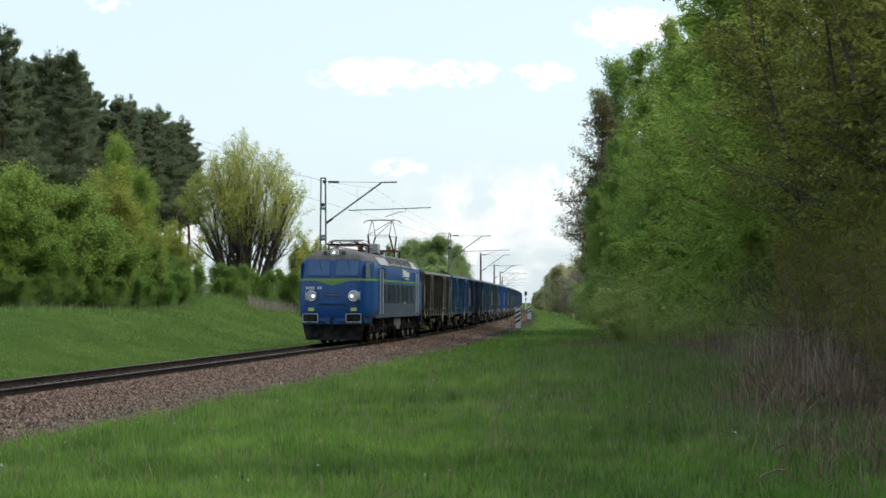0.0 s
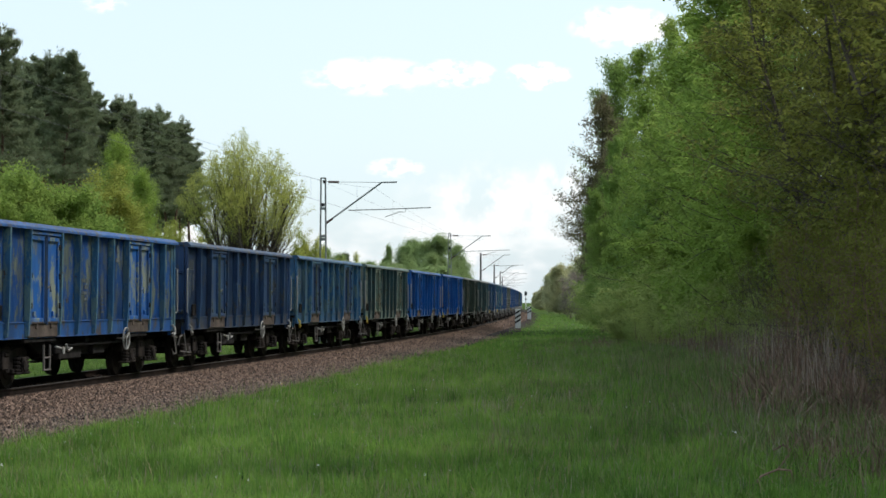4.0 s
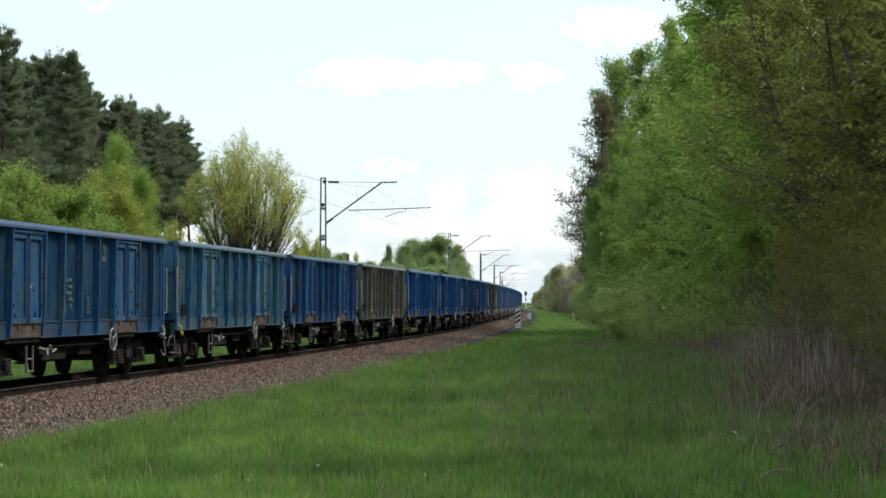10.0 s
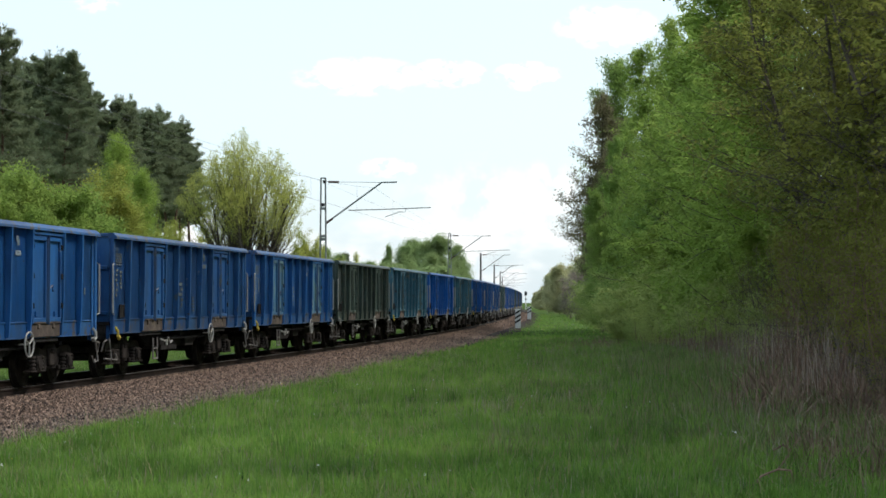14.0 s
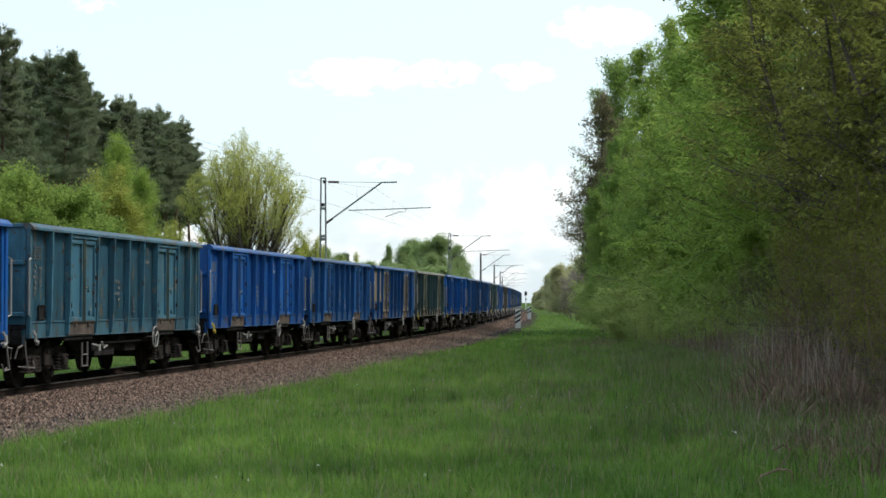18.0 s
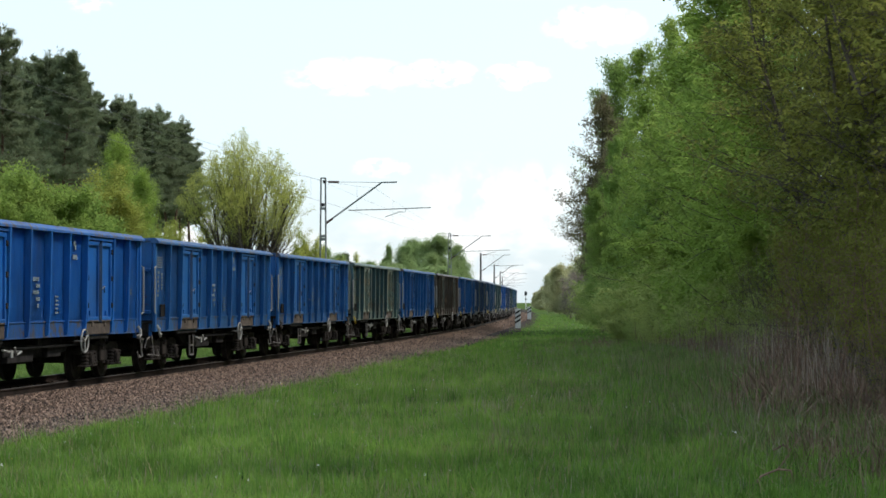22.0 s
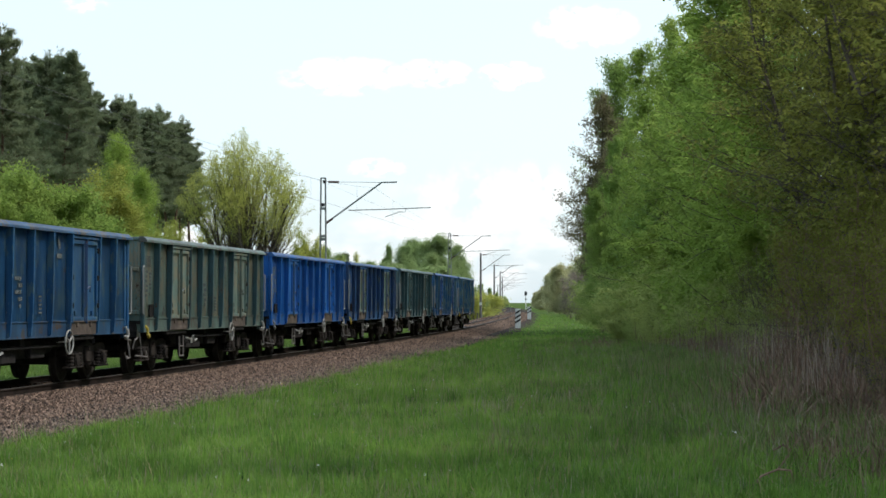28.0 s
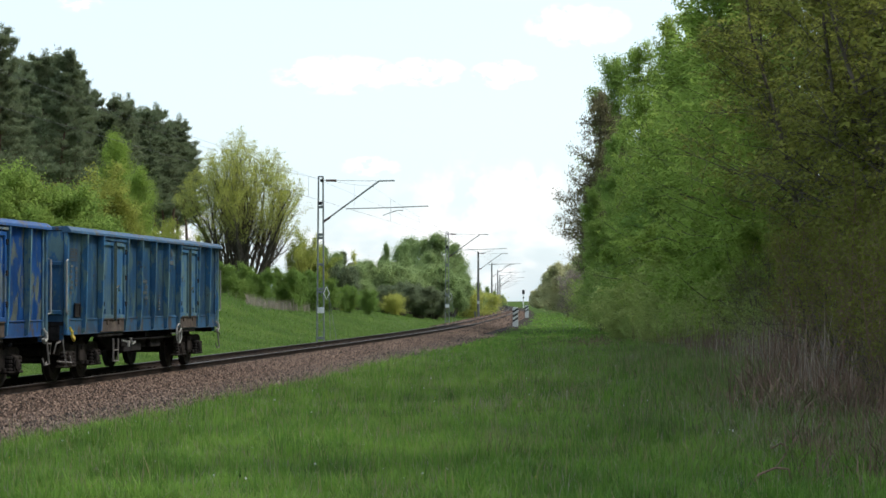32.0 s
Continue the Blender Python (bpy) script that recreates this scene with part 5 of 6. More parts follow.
for k, (px, dist, top) in enumerate([(-45, 132, 30), (5, 128, 42), (62, 150, 82), (112, 146, 84), (30, 138, 120), (150, 165, 130), (90, 160, 118), (215, 178, 160), (196, 175, 166), (232, 181, 190), (264, 184, 182), (304, 192, 208), (185, 172, 185), (275, 190, 178), (250, 185, 210), (305, 198, 200), (330, 205, 235),
                                     (-20, 150, 60), (140, 180, 170), (232, 205, 225), (-90, 128, 20), (70, 185, 150), (318, 215, 260)  , (200, 215, 220), (285, 225, 250), (40, 160, 95), (130, 172, 118), (172, 176, 150), (235, 196, 190), (262, 205, 200), (298, 210, 215), (15, 155, 90), (90, 170, 105), (325, 212, 225), (682, 270, 432), (606, 225, 428), (592, 205, 445), (625, 232, 447)]):
    h = (535 - top - 14) / 3401.4 * dist + 2.1 - 1.4
    PINES[3 if 296 < px < 340 else k % 3].append((from_px(px, dist), dist, h / 20, 1.2 if 296 < px < 340 else 0.95 if k % 2 else 1.1))
for t, spots in zip(pines, PINES):
    scatter(t, spots)

# leafy growth in front of the pines
BANK_BUSHES = "bushes along the bank"
bush = make_fan_tree("bush", 21, 5.5, 2.9, 10, M_LEAF_FRESH, "fresh green leafy bush with upright shoots on the grassy bank", 13, 0.078, 0.20, 0.0, "bush", BANK_BUSHES)
bush_b = make_tree("bush", 22, 5.0, 2.6, 0.08, M_LEAF_DARK, 11, 0.19, 0.066, "deep green leafy bush on the grassy bank", category="bush", stems=7, limbs=63, twigs=6, first=0.02, up=0.7, flare=0.24, group=BANK_BUSHES)
young = make_fan_tree("young_tree", 25, 8.0, 2.2, 7, M_LEAF_YOUNG, "slim young tree with yellow-olive spring leaves", 11, 0.075, 0.19, 0.0)


def sized(rows, height):
    """Spots from a bearing, a distance and the height that a plant reaches there."""
    return [(from_px(px, d), d, ((535 - top) / 3401.4 * d + 2.1 - float(ground_z(from_px(px, d), d))) / height, *w) for px, d, top, *w in rows]


scatter(bush, sized([(-20, 90, 324), (48, 92, 314), (104, 94, 354), (150, 98, 389), (20, 88, 374), (196, 103, 409), (80, 90, 414), (-60, 88, 304), (236, 108, 420), (-30, 86, 430), (30, 89, 436), (120, 95, 430), (175, 99, 440)], 5.5))
scatter(bush_b, sized([(12, 92, 334), (70, 95, 364), (262, 113, 435), (302, 118, 450), (150, 104, 400), (345, 124, 466), (390, 130, 486), (318, 110, 478), (440, 134, 480), (502, 139, 472), (226, 106, 455), (60, 90, 470), (402, 131, 462, 1.2), (470, 135, 474), (520, 140, 480), (550, 146, 478), (-10, 88, 460), (130, 96, 468), (585, 152, 492, 1.1), (620, 158, 505), (655, 165, 512), (-30, 84, 478, 1.3), (25, 85, 482, 1.3), (75, 87, 478, 1.3), (120, 89, 484, 1.3), (165, 93, 480, 1.3), (205, 97, 486, 1.3), (245, 101, 484, 1.3), (288, 107, 490, 1.2), (330, 113, 492, 1.2)], 5.0))
scatter(young, sized([(175, 106, 304, 1.2), (205, 108, 356, 1.1), (140, 104, 344, 1.0), (262, 122, 411, 0.9), (546, 152, 415, 1.0), (562, 156, 440, 1.0), (20, 100, 322), (85, 101, 336), (294, 126, 396, 0.8), (308, 128, 400, 0.8)], 8.0))
far_bush = make_fan_tree("bush", 23, 5.0, 2.6, 7, M_FAR_HAZED, "green leafy bush far along the bank, haze put into its leaf colour", 10, 0.11, 0.28, 0.0, "bush", BANK_BUSHES)
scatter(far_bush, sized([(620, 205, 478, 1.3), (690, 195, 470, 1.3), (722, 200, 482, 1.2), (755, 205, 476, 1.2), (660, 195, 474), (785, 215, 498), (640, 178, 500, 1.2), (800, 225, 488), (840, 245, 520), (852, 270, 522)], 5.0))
thorn = make_fan_tree("bush", 26, 4.0, 2.2, 8, M_NEEDLE, "dark grey-green thorn bush far along the bank", 10, 0.09, 0.22, 0.0, "bush", BANK_BUSHES)
scatter(thorn, sized([(712, 186, 505, 1.2), (745, 190, 508, 1.1), (690, 184, 512), (770, 196, 514), (598, 172, 470, 0.8), (612, 176, 488)], 4.0))
scatter(make_tree("bush", 24, 4.0, 2.4, 0.07, M_LEAF_BUD, 9, 0.35, 0.10, "yellow-green spring bush far along the bank", category="bush", stems=5, limbs=30, twigs=6, first=0.04, up=0.6, group="bushes along the bank"), sized([(832, 232, 516, 1.3), (852, 255, 517, 1.5), (618, 168, 520), (700, 182, 522, 1.2)], 4.0))
birch = make_tree("birch_tree", 31, 11, 3.0, 0.13, M_LEAF, 16, 0.34, 0.068, "slender birch with hanging fresh green leaves", limbs=62, twigs=5, first=0.10, up=-0.1)
scatter(birch, sized([(226, 116, 226, 0.7), (238, 114, 290, 0.8), (226, 112, 340, 0.9), (258, 120, 370, 0.9)], 11))
bare = make_fan_tree("budding_tree", 41, 12.0, 5.1, 32, M_LEAF_BUD, "many-stemmed tree with bare dark limbs and yellow-green buds", 9, 0.050, 0.11, 0.38)
scatter(bare, sized([(434, 140, 234, 0.97)], 12.0))
scatter(make_tree("budding_tree", 42, 9, 2.4, 0.10, M_LEAF_BUD, 4, 0.2, 0.08, "small half-bare tree with opening buds", stems=3, limbs=36, twigs=7, first=0.2, up=1.0, wood=True), sized([(615, 230, 436, 0.9), (330, 150, 390), (545, 150, 405)], 9))

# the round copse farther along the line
copse = make_tree("broadleaf_tree", 51, 14, 6.0, 0.25, M_FAR_HAZED, 13, 0.55, 0.15, "rounded green broadleaf tree in the far copse, haze put into its leaf colour", limbs=42, twigs=7, first=0.06, up=0.5, group="trees of the far copse")
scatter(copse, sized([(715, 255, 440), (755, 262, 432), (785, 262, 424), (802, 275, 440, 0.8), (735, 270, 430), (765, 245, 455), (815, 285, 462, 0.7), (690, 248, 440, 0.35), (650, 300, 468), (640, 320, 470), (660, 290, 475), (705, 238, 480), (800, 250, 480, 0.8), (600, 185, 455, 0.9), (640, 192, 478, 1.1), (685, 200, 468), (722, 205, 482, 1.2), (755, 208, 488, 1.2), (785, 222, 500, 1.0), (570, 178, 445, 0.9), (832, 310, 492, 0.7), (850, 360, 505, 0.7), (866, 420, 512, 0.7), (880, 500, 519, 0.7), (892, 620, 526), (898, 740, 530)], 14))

# the wall of trees on the camera's side
GREEN_WALL = "broadleaf tree with fresh green spring leaves beside the verge"
wall_a = make_tree("broadleaf_tree", 61, 14, 4.2, 0.065, M_LEAF, 8, 0.10, 0.060, GREEN_WALL, spray=0.20, limbs=74, twigs=8, first=0.10, up=0.45, group="trees along the verge")
wall_b = make_tree("broadleaf_tree", 62, 14, 4.4, 0.11, M_LEAF_DEEP, 19, 0.19, 0.066, "dense deep green broadleaf tree at the edge of the verge", limbs=64, twigs=7, first=0.08, up=0.4, group="trees along the verge")
wall_c = make_tree("maple_tree", 63, 14, 3.7, 0.13, M_LEAF_OLIVE, 9, 0.09, 0.050, "olive-green budding maple with thin grey stems at the verge", spray=0.17, stems=4, limbs=72, twigs=8, first=0.24, up=0.5, wood=True, group="trees along the verge")
wall_d = make_tree("poplar_tree", 64, 13, 3.6, 0.10, M_LEAF_RED, 9, 0.17, 0.075, "half-bare poplar with reddish young leaves", limbs=42, twigs=6, first=0.32, up=0.55, wood=True)
scatter(wall_a, sized([(1235, 92, 0), (1206, 97, -5, 0.8), (1186, 101, 48, 0.7), (1275, 84, -60), (1224, 104, 48), (1330, 78, -140), (1300, 68, -160), (1400, 74, -200), (1345, 92, 60), (1290, 98, 70), (1380, 84, 40), (1180, 104, 210, 0.9), (1150, 112, 290, 0.8), (1200, 100, 6, 0.6)], 14))
# nearest wall_b and wall_c trees stand out of view, added to shade the foreground
scatter(wall_b, sized([(1208, 122, 100), (1228, 114, 72), (1158, 132, 96, 0.8), (1136, 136, 140, 0.75), (1116, 138, 195, 0.75), (1100, 136, 260, 0.7), (1210, 98, 40), (1118, 140, 300, 0.9), (1098, 165, 340, 0.8), (1090, 190, 375, 0.8), (1082, 215, 400, 0.8), (1076, 131, 410, 1.0), (1066, 140, 450, 1.0)], 14) + [(12.2, 24.5, 1.0), (12.6, 18.5, 1.05), (13.6, 31, 1.0), (13.0, 12.5, 1.0), (17.0, 58, 1.2), (18.5, 70, 1.2), (16.5, 48, 1.1), (15.5, 64, 1.0), (15.0, 42, 1.0)] + sized([(1076, 124, 232, 0.55), (1080, 122, 330, 0.65), (1074, 121, 395, 0.7)], 14))
scatter(wall_c, [(11.4, 54, 1.15), (10.6, 45, 1.1), (12.4, 62, 1.2), (10.4, 38, 1.05), (13.5, 49, 1.25), (12.8, 41, 1.1), (11.2, 33, 1.0), (14.5, 56, 1.3), (9.9, 26.5, 1.0), (10.4, 20, 1.05), (10.8, 13, 1.0), (9.3, 23, 1.05)])
scatter(wall_d, sized([(1068, 128, 180, 0.85), (1072, 131, 262, 1.15), (1064, 134, 330, 1.15)], 13))
low = make_tree("bush", 71, 4.0, 2.4, 0.06, M_LEAF_PALE, 9, 0.18, 0.07, "low leafy thicket bush under the trees of the verge", category="bush", stems=5, limbs=34, twigs=6, first=0.05, up=0.6, group="bushes along the verge")
scatter(low, [(9.7, 95, 0.85), (10.1, 102, 0.8), (9.7, 88, 0.7), (9.9, 83, 0.75), (9.9, 77, 0.6), (10.7, 111, 0.9), (11.4, 119, 1.0), (10.1, 72, 0.65), (10.6, 92, 1.1), (10.2, 84, 0.9), (10.9, 104, 1.1), (11.3, 116, 1.2), (11.6, 128, 1.3), (10.8, 76, 0.9), (10.4, 110, 0.9), (10.2, 98, 0.8), (12.5, 136, 1.2), (11, 66, 0.9), (10.0, 61, 0.55), (9.7, 55.5, 0.5), (10.3, 69, 0.7), (12.2, 146, 1.1), (12.6, 152, 1.2), (8.9, 89, 0.36), (9.4, 84, 0.42), (9.1, 79, 0.30), (9.7, 75, 0.42), (8.7, 95, 0.34), (9.9, 70, 0.36), (9.3, 67, 0.26)])
hanging = make_tree("bush", 76, 6.0, 3.0, 0.028, M_LEAF, 8, 0.10, 0.058, "tall bush of overhanging fresh green leaves at the wood edge", category="bush", spray=0.20, stems=4, limbs=52, twigs=8, first=0.06, up=0.3, group="bushes along the verge")
scatter(hanging, [(10.9, 73, 0.95), (11.3, 64, 1.0), (11.8, 57, 0.95), (11.6, 82, 1.05), (11.4, 92, 1.1), (11.9, 102, 1.15), (12.2, 114, 1.2), (11.2, 68, 0.8)])
scatter(make_tree("bush", 72, 4.0, 2.4, 0.06, M_LEAF_OLIVE, 1, 0.14, 0.04, "bare grey thicket bush with few opening leaves", category="bush", stems=6, limbs=36, twigs=8, first=0.05, up=0.8, wood=True, group="bushes along the verge"),
        [(9.4, 47, 0.9), (9.0, 40, 0.8), (8.9, 35, 0.8), (10.4, 56, 1.0), (10.2, 62, 0.9), (9.9, 36, 1.0), (8.1, 37, 0.5), (7.3, 31, 0.45), (9.7, 57, 0.8)])
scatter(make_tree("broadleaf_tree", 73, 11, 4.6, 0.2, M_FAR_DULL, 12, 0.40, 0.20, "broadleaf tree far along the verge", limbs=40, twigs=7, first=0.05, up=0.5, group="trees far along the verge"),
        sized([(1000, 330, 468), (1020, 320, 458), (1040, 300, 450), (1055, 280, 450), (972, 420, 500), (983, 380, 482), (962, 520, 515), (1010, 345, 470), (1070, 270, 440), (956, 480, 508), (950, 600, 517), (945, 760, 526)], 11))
scatter(make_tree("broadleaf_tree", 74, 9, 3.0, 0.15, M_REED, 5, 0.3, 0.08, "grey leafless thicket far along the verge", stems=5, limbs=60, twigs=9, first=0.1, up=1.2, wood=True), sized([(1008, 236, 482), (1024, 230, 474), (1036, 226, 470)], 9))
scatter(make_tree("sapling", 75, 4.5, 1.3, 0.035, M_LEAF_OLIVE, 2, 0.12, 0.04, "thin dark half-bare sapling at the wood edge", bark=M_TWIG, category="sapling", stems=4, limbs=28, twigs=6, first=0.25, up=1.6, flare=0.12, wood=True, group="saplings at the wood edge"),
        [(7.7, 33, 1.0), (8.0, 36.5, 1.1), (8.4, 40, 0.9), (8.2, 34.5, 0.8), (8.7, 44, 1.0), (9.2, 49, 1.1), (8.9, 38.5, 1.2), (7.4, 31.5, 0.9), (9.6, 53, 1.0)])


# ---- overhead line ----
M_INSUL = plain("brown_insulator", (0.10, 0.05, 0.035), 0.3)
CONTACT_Z, MESS_Z = RAIL_Z + 5.66, RAIL_Z + 7.04
MASTS = [22.0, 90.0, 163.0, 229.0, 297.0, 365.0, 433.0, 501.0, 569.0, 640.0, 710.0]


def station_of_y(y):
    return float(np.interp(y, TY, SS))


def build_mast(y, lattice):
    """A mast with its cantilever. Local x points across the track to the camera's side."""
    s = station_of_y(y)
    x0, y0, th = on_track(s, -2.66)
    m = tagged(new("catenary_mast"), ("grey steel lattice" if lattice else "dark slender concrete") + " catenary mast beside the track", "mast", "catenary masts")
    z0 = float(ground_z(x0, y0))
    m.matrix_basis = Matrix.Translation((x0, y0, z0 - 0.1)) @ Matrix.Rotation(-th, 4, "Z")
    H = 7.95 - z0 + 0.1
    if lattice:
        for sx in (-1, 1):
            bm = boxes([(0, 0, H / 2, 0.065, 0.11, H)], 0.008)
            for v in bm.verts:
                v.co.x += sx * (0.170 - 0.065 * v.co.z / H)
            part("leg", bm, M_STEEL, m)
        for z in (0.45, 2.6, 2.75, 3.9, 5.15, 5.3, 6.6, H - 0.02):
            w = 0.170 - 0.065 * z / H
            part("batten", boxes([(0, 0, z, 2 * w, 0.11, 0.06 if z > H - 0.1 else 0.12)], 0.006), M_STEEL, m)
        for k in range(5):
            za, zb = 0.6 + 0.42 * k, 1.02 + 0.42 * k
            wa, wb = 0.170 - 0.065 * za / H, 0.170 - 0.065 * zb / H
            f = 1 if k % 2 else -1
            part("lacing", rods([[(-f * wa, 0.0, za), (f * wb, 0.0, zb)]], 0.011, 4), M_STEEL, m)
        part("weight_rod", rods([[(0.45, 0.1, 0.4), (0.38, 0.1, 2.4)], [(0.75, 0.1, 0.3), (0.28, 0.1, 3.0)]], 0.012), M_STEEL, m)
        part("plate", boxes([(0.02, -0.085, 1.75, 0.32, 0.02, 0.28)], 0.004), M_WHITE, m, "small white enamel plate")
        part("sign_diamond", rods([[(0.30, -0.09, 2.85), (0.44, -0.09, 2.55), (0.30, -0.09, 2.25), (0.16, -0.09, 2.55), (0.30, -0.09, 2.85)]], 0.02, 4), M_WHITE, m)
    else:
        bm = turned([(0, 0.17), (H, 0.10)], "z", 10)
        part("pole", bm, M_CONCRETE, m)
        part("plate", boxes([(0.0, -0.19, 2.0, 0.30, 0.02, 0.36)], 0.004), M_WHITE, m, "small white enamel plate")
    za = RAIL_Z - z0 + 0.1
    mz, cz = MESS_Z - RAIL_Z + za, CONTACT_Z - RAIL_Z + za
    part("boom", rods([[(0.12, 0, cz - 0.27), (2.78, 0, mz + 0.26), (3.5, 0, mz + 0.27)]], 0.04), M_STEEL, m, "sloping grey cantilever boom")
    part("top_stay", rods([[(0.1, 0, mz + 0.30), (2.75, 0, mz + 0.26)]], 0.012), M_STEEL, m)
    for a, b in (((0.14, cz - 0.26), (0.45, cz - 0.05)), ((0.25, mz + 0.30), (0.75, mz + 0.29))):
        part("insulator", rods([[(a[0], 0, a[1]), (b[0], 0, b[1])]], 0.055, 8), M_INSUL, m)
    part("steady_tube", rods([[(1.2, 0, cz + 0.34), (2.7, 0, cz + 0.37), (5.1, 0, cz + 0.45)]], 0.025), M_STEEL, m)
    part("steady_arm", rods([[(3.9, 0, cz + 0.42), (3.9, 0, cz + 0.25), (3.6, 0, cz + 0.25), (2.95, 0, cz + 0.02)]], 0.018), M_STEEL, m)
    part("clamp", boxes([(0.0, -0.1, cz + 0.6, 0.16, 0.14, 0.16), (0.06, -0.08, mz + 0.3, 0.12, 0.12, 0.14)], 0.02), M_UNDER, m)
    return m


for k, y in enumerate(MASTS):
    build_mast(y, k < 3)
line = tagged(new("overhead_line"), "thin dark contact wire hung from a messenger wire by droppers", "overhead line")
SUPPORTS = [-110.0, -45.0] + MASTS
for j, (y0, y1) in enumerate(zip(SUPPORTS, SUPPORTS[1:])):
    s0, s1 = station_of_y(y0), station_of_y(y1)
    contact, mess, drops = [], [], []
    n = 12
    for k in range(n + 1):
        f = k / n
        x, y, th = on_track(s0 + (s1 - s0) * f, 0.2 * (1 if j % 2 else -1) * (2 * f - 1))
        sag = 4 * f * (1 - f)
        contact.append((x, y, CONTACT_Z - 0.03 * sag))
        mess.append((x, y, MESS_Z - 0.85 * sag))
        if 0 < k < n and k % 2:
            drops.append([contact[-1], mess[-1]])
    part("contact_wire", rods([contact], 0.0048, 4), M_WIRE, line)
    part("messenger_wire", rods([mess], 0.004, 4), M_WIRE, line)
    for d in drops:
        part("dropper", rods([d], 0.004, 3), M_WIRE, line)
feeder = []
for y in [-45.0] + MASTS[:5]:
    x, yy, th = on_track(station_of_y(y), -2.9)
    feeder.append((x, yy, 7.85))
part("return_wire", rods([feeder], 0.004, 4), M_WIRE, line)


# ---- trackside signs and signal ----
def striped_post(px, dist, h, bands):
    x = from_px(px, dist)
    z = float(ground_z(x, dist))
    p = tagged(new("distance_board"), "white upright board with black slanting stripes beside the track", "sign", "distance boards")
    p.matrix_basis = Matrix.Translation((x, dist, z - 0.05)) @ Matrix.Rotation(-0.06, 4, "Z")
    part("board", boxes([(0, 0, h / 2, 0.44, 0.07, h)], 0.015), M_WHITE, p)
    for k in range(bands):
        bm = boxes([(0, -0.04, h - 0.24 - 0.36 * k, 0.435, 0.012, 0.17)])
        for v in bm.verts:
            v.co.z += v.co.x * 0.62
        part("stripe", bm, M_BLACK, p, "black slanting stripe")


striped_post(916.5, 152, 1.62, 3)
striped_post(936.5, 228, 1.60, 2)
sx = from_px(930.5, 540)
sig = tagged(new("railway_signal"), "slim light signal with a black head beside the far track", "signal")
sig.matrix_basis = Matrix.Translation((sx, 540, 0))
part("post", rods([[(0, 0, 0), (0, 0, 4.3)]], 0.13, 8), M_WHITE, sig, "white painted post")
part("signal_head", boxes([(0, 0, 4.5, 0.75, 0.3, 1.25)], 0.2), M_BLACK, sig, "black signal head")
part("plate", boxes([(0, -0.15, 2.9, 0.45, 0.05, 0.35)]), M_BLACK, sig)
# small cabinet and white marker posts by the far line
for px, d, h in ((845, 226, 0.9), (921, 300, 0.8), (905, 420, 1.0)):
    x = from_px(px, d)
    k = tagged(new("marker_post"), "short pale marker post by the far track", "post", "marker posts")
    k.matrix_basis = Matrix.Translation((x, d, float(ground_z(x, d)) - 0.05))
    part("post", boxes([(0, 0, h / 2, 0.2, 0.2, h)], 0.03), M_CONCRETE, k)

# ---- clouds, far off in the sky ----
def cloud_material(name, seed, fade):
    m, n, l, b = nodes_of(name)
    n.remove(b)
    tc = n.new("ShaderNodeTexCoord")
    mp = n.new("ShaderNodeMapping")
    l.new(tc.outputs["Generated"], mp.inputs[0])
    mp.inputs["Location"].default_value, mp.inputs["Scale"].default_value = (-1, -1, 0), (2, 2, 0)
    g = n.new("ShaderNodeTexGradient")
    g.gradient_type = "SPHERICAL"
    l.new(mp.outputs[0], g.inputs[0])
    mp2 = n.new("ShaderNodeMapping")
    l.new(tc.outputs["Generated"], mp2.inputs[0])
    mp2.inputs["Location"].default_value, mp2.inputs["Scale"].default_value = (seed, seed * 2, seed), (3.0, 1.6, 1)
    nz = noise_of(n, l, mp2.outputs[0], 1.6, 5, 0.55)
    add = n.new("ShaderNodeMath")
    add.operation = "MULTIPLY"
    l.new(step_of(n, l, nz, 0.28, 0.66), add.inputs[0])
    l.new(g.outputs["Fac"], add.inputs[1])
    a = step_of(n, l, add.outputs[0], 0.07, 0.10 + fade)
    em, tr, mx = n.new("ShaderNodeEmission"), n.new("ShaderNodeBsdfTransparent"), n.new("ShaderNodeMixShader")
    em.inputs[0].default_value, em.inputs[1].default_value = (1, 1, 1, 1), 1.2
    l.new(a, mx.inputs[0])
    l.new(tr.outputs[0], mx.inputs[1])
    l.new(em.outputs[0], mx.inputs[2])
    l.new(mx.outputs[0], n["Material Output"].inputs[0])
    return m


CLOUDS = []
FAR = 4200.0
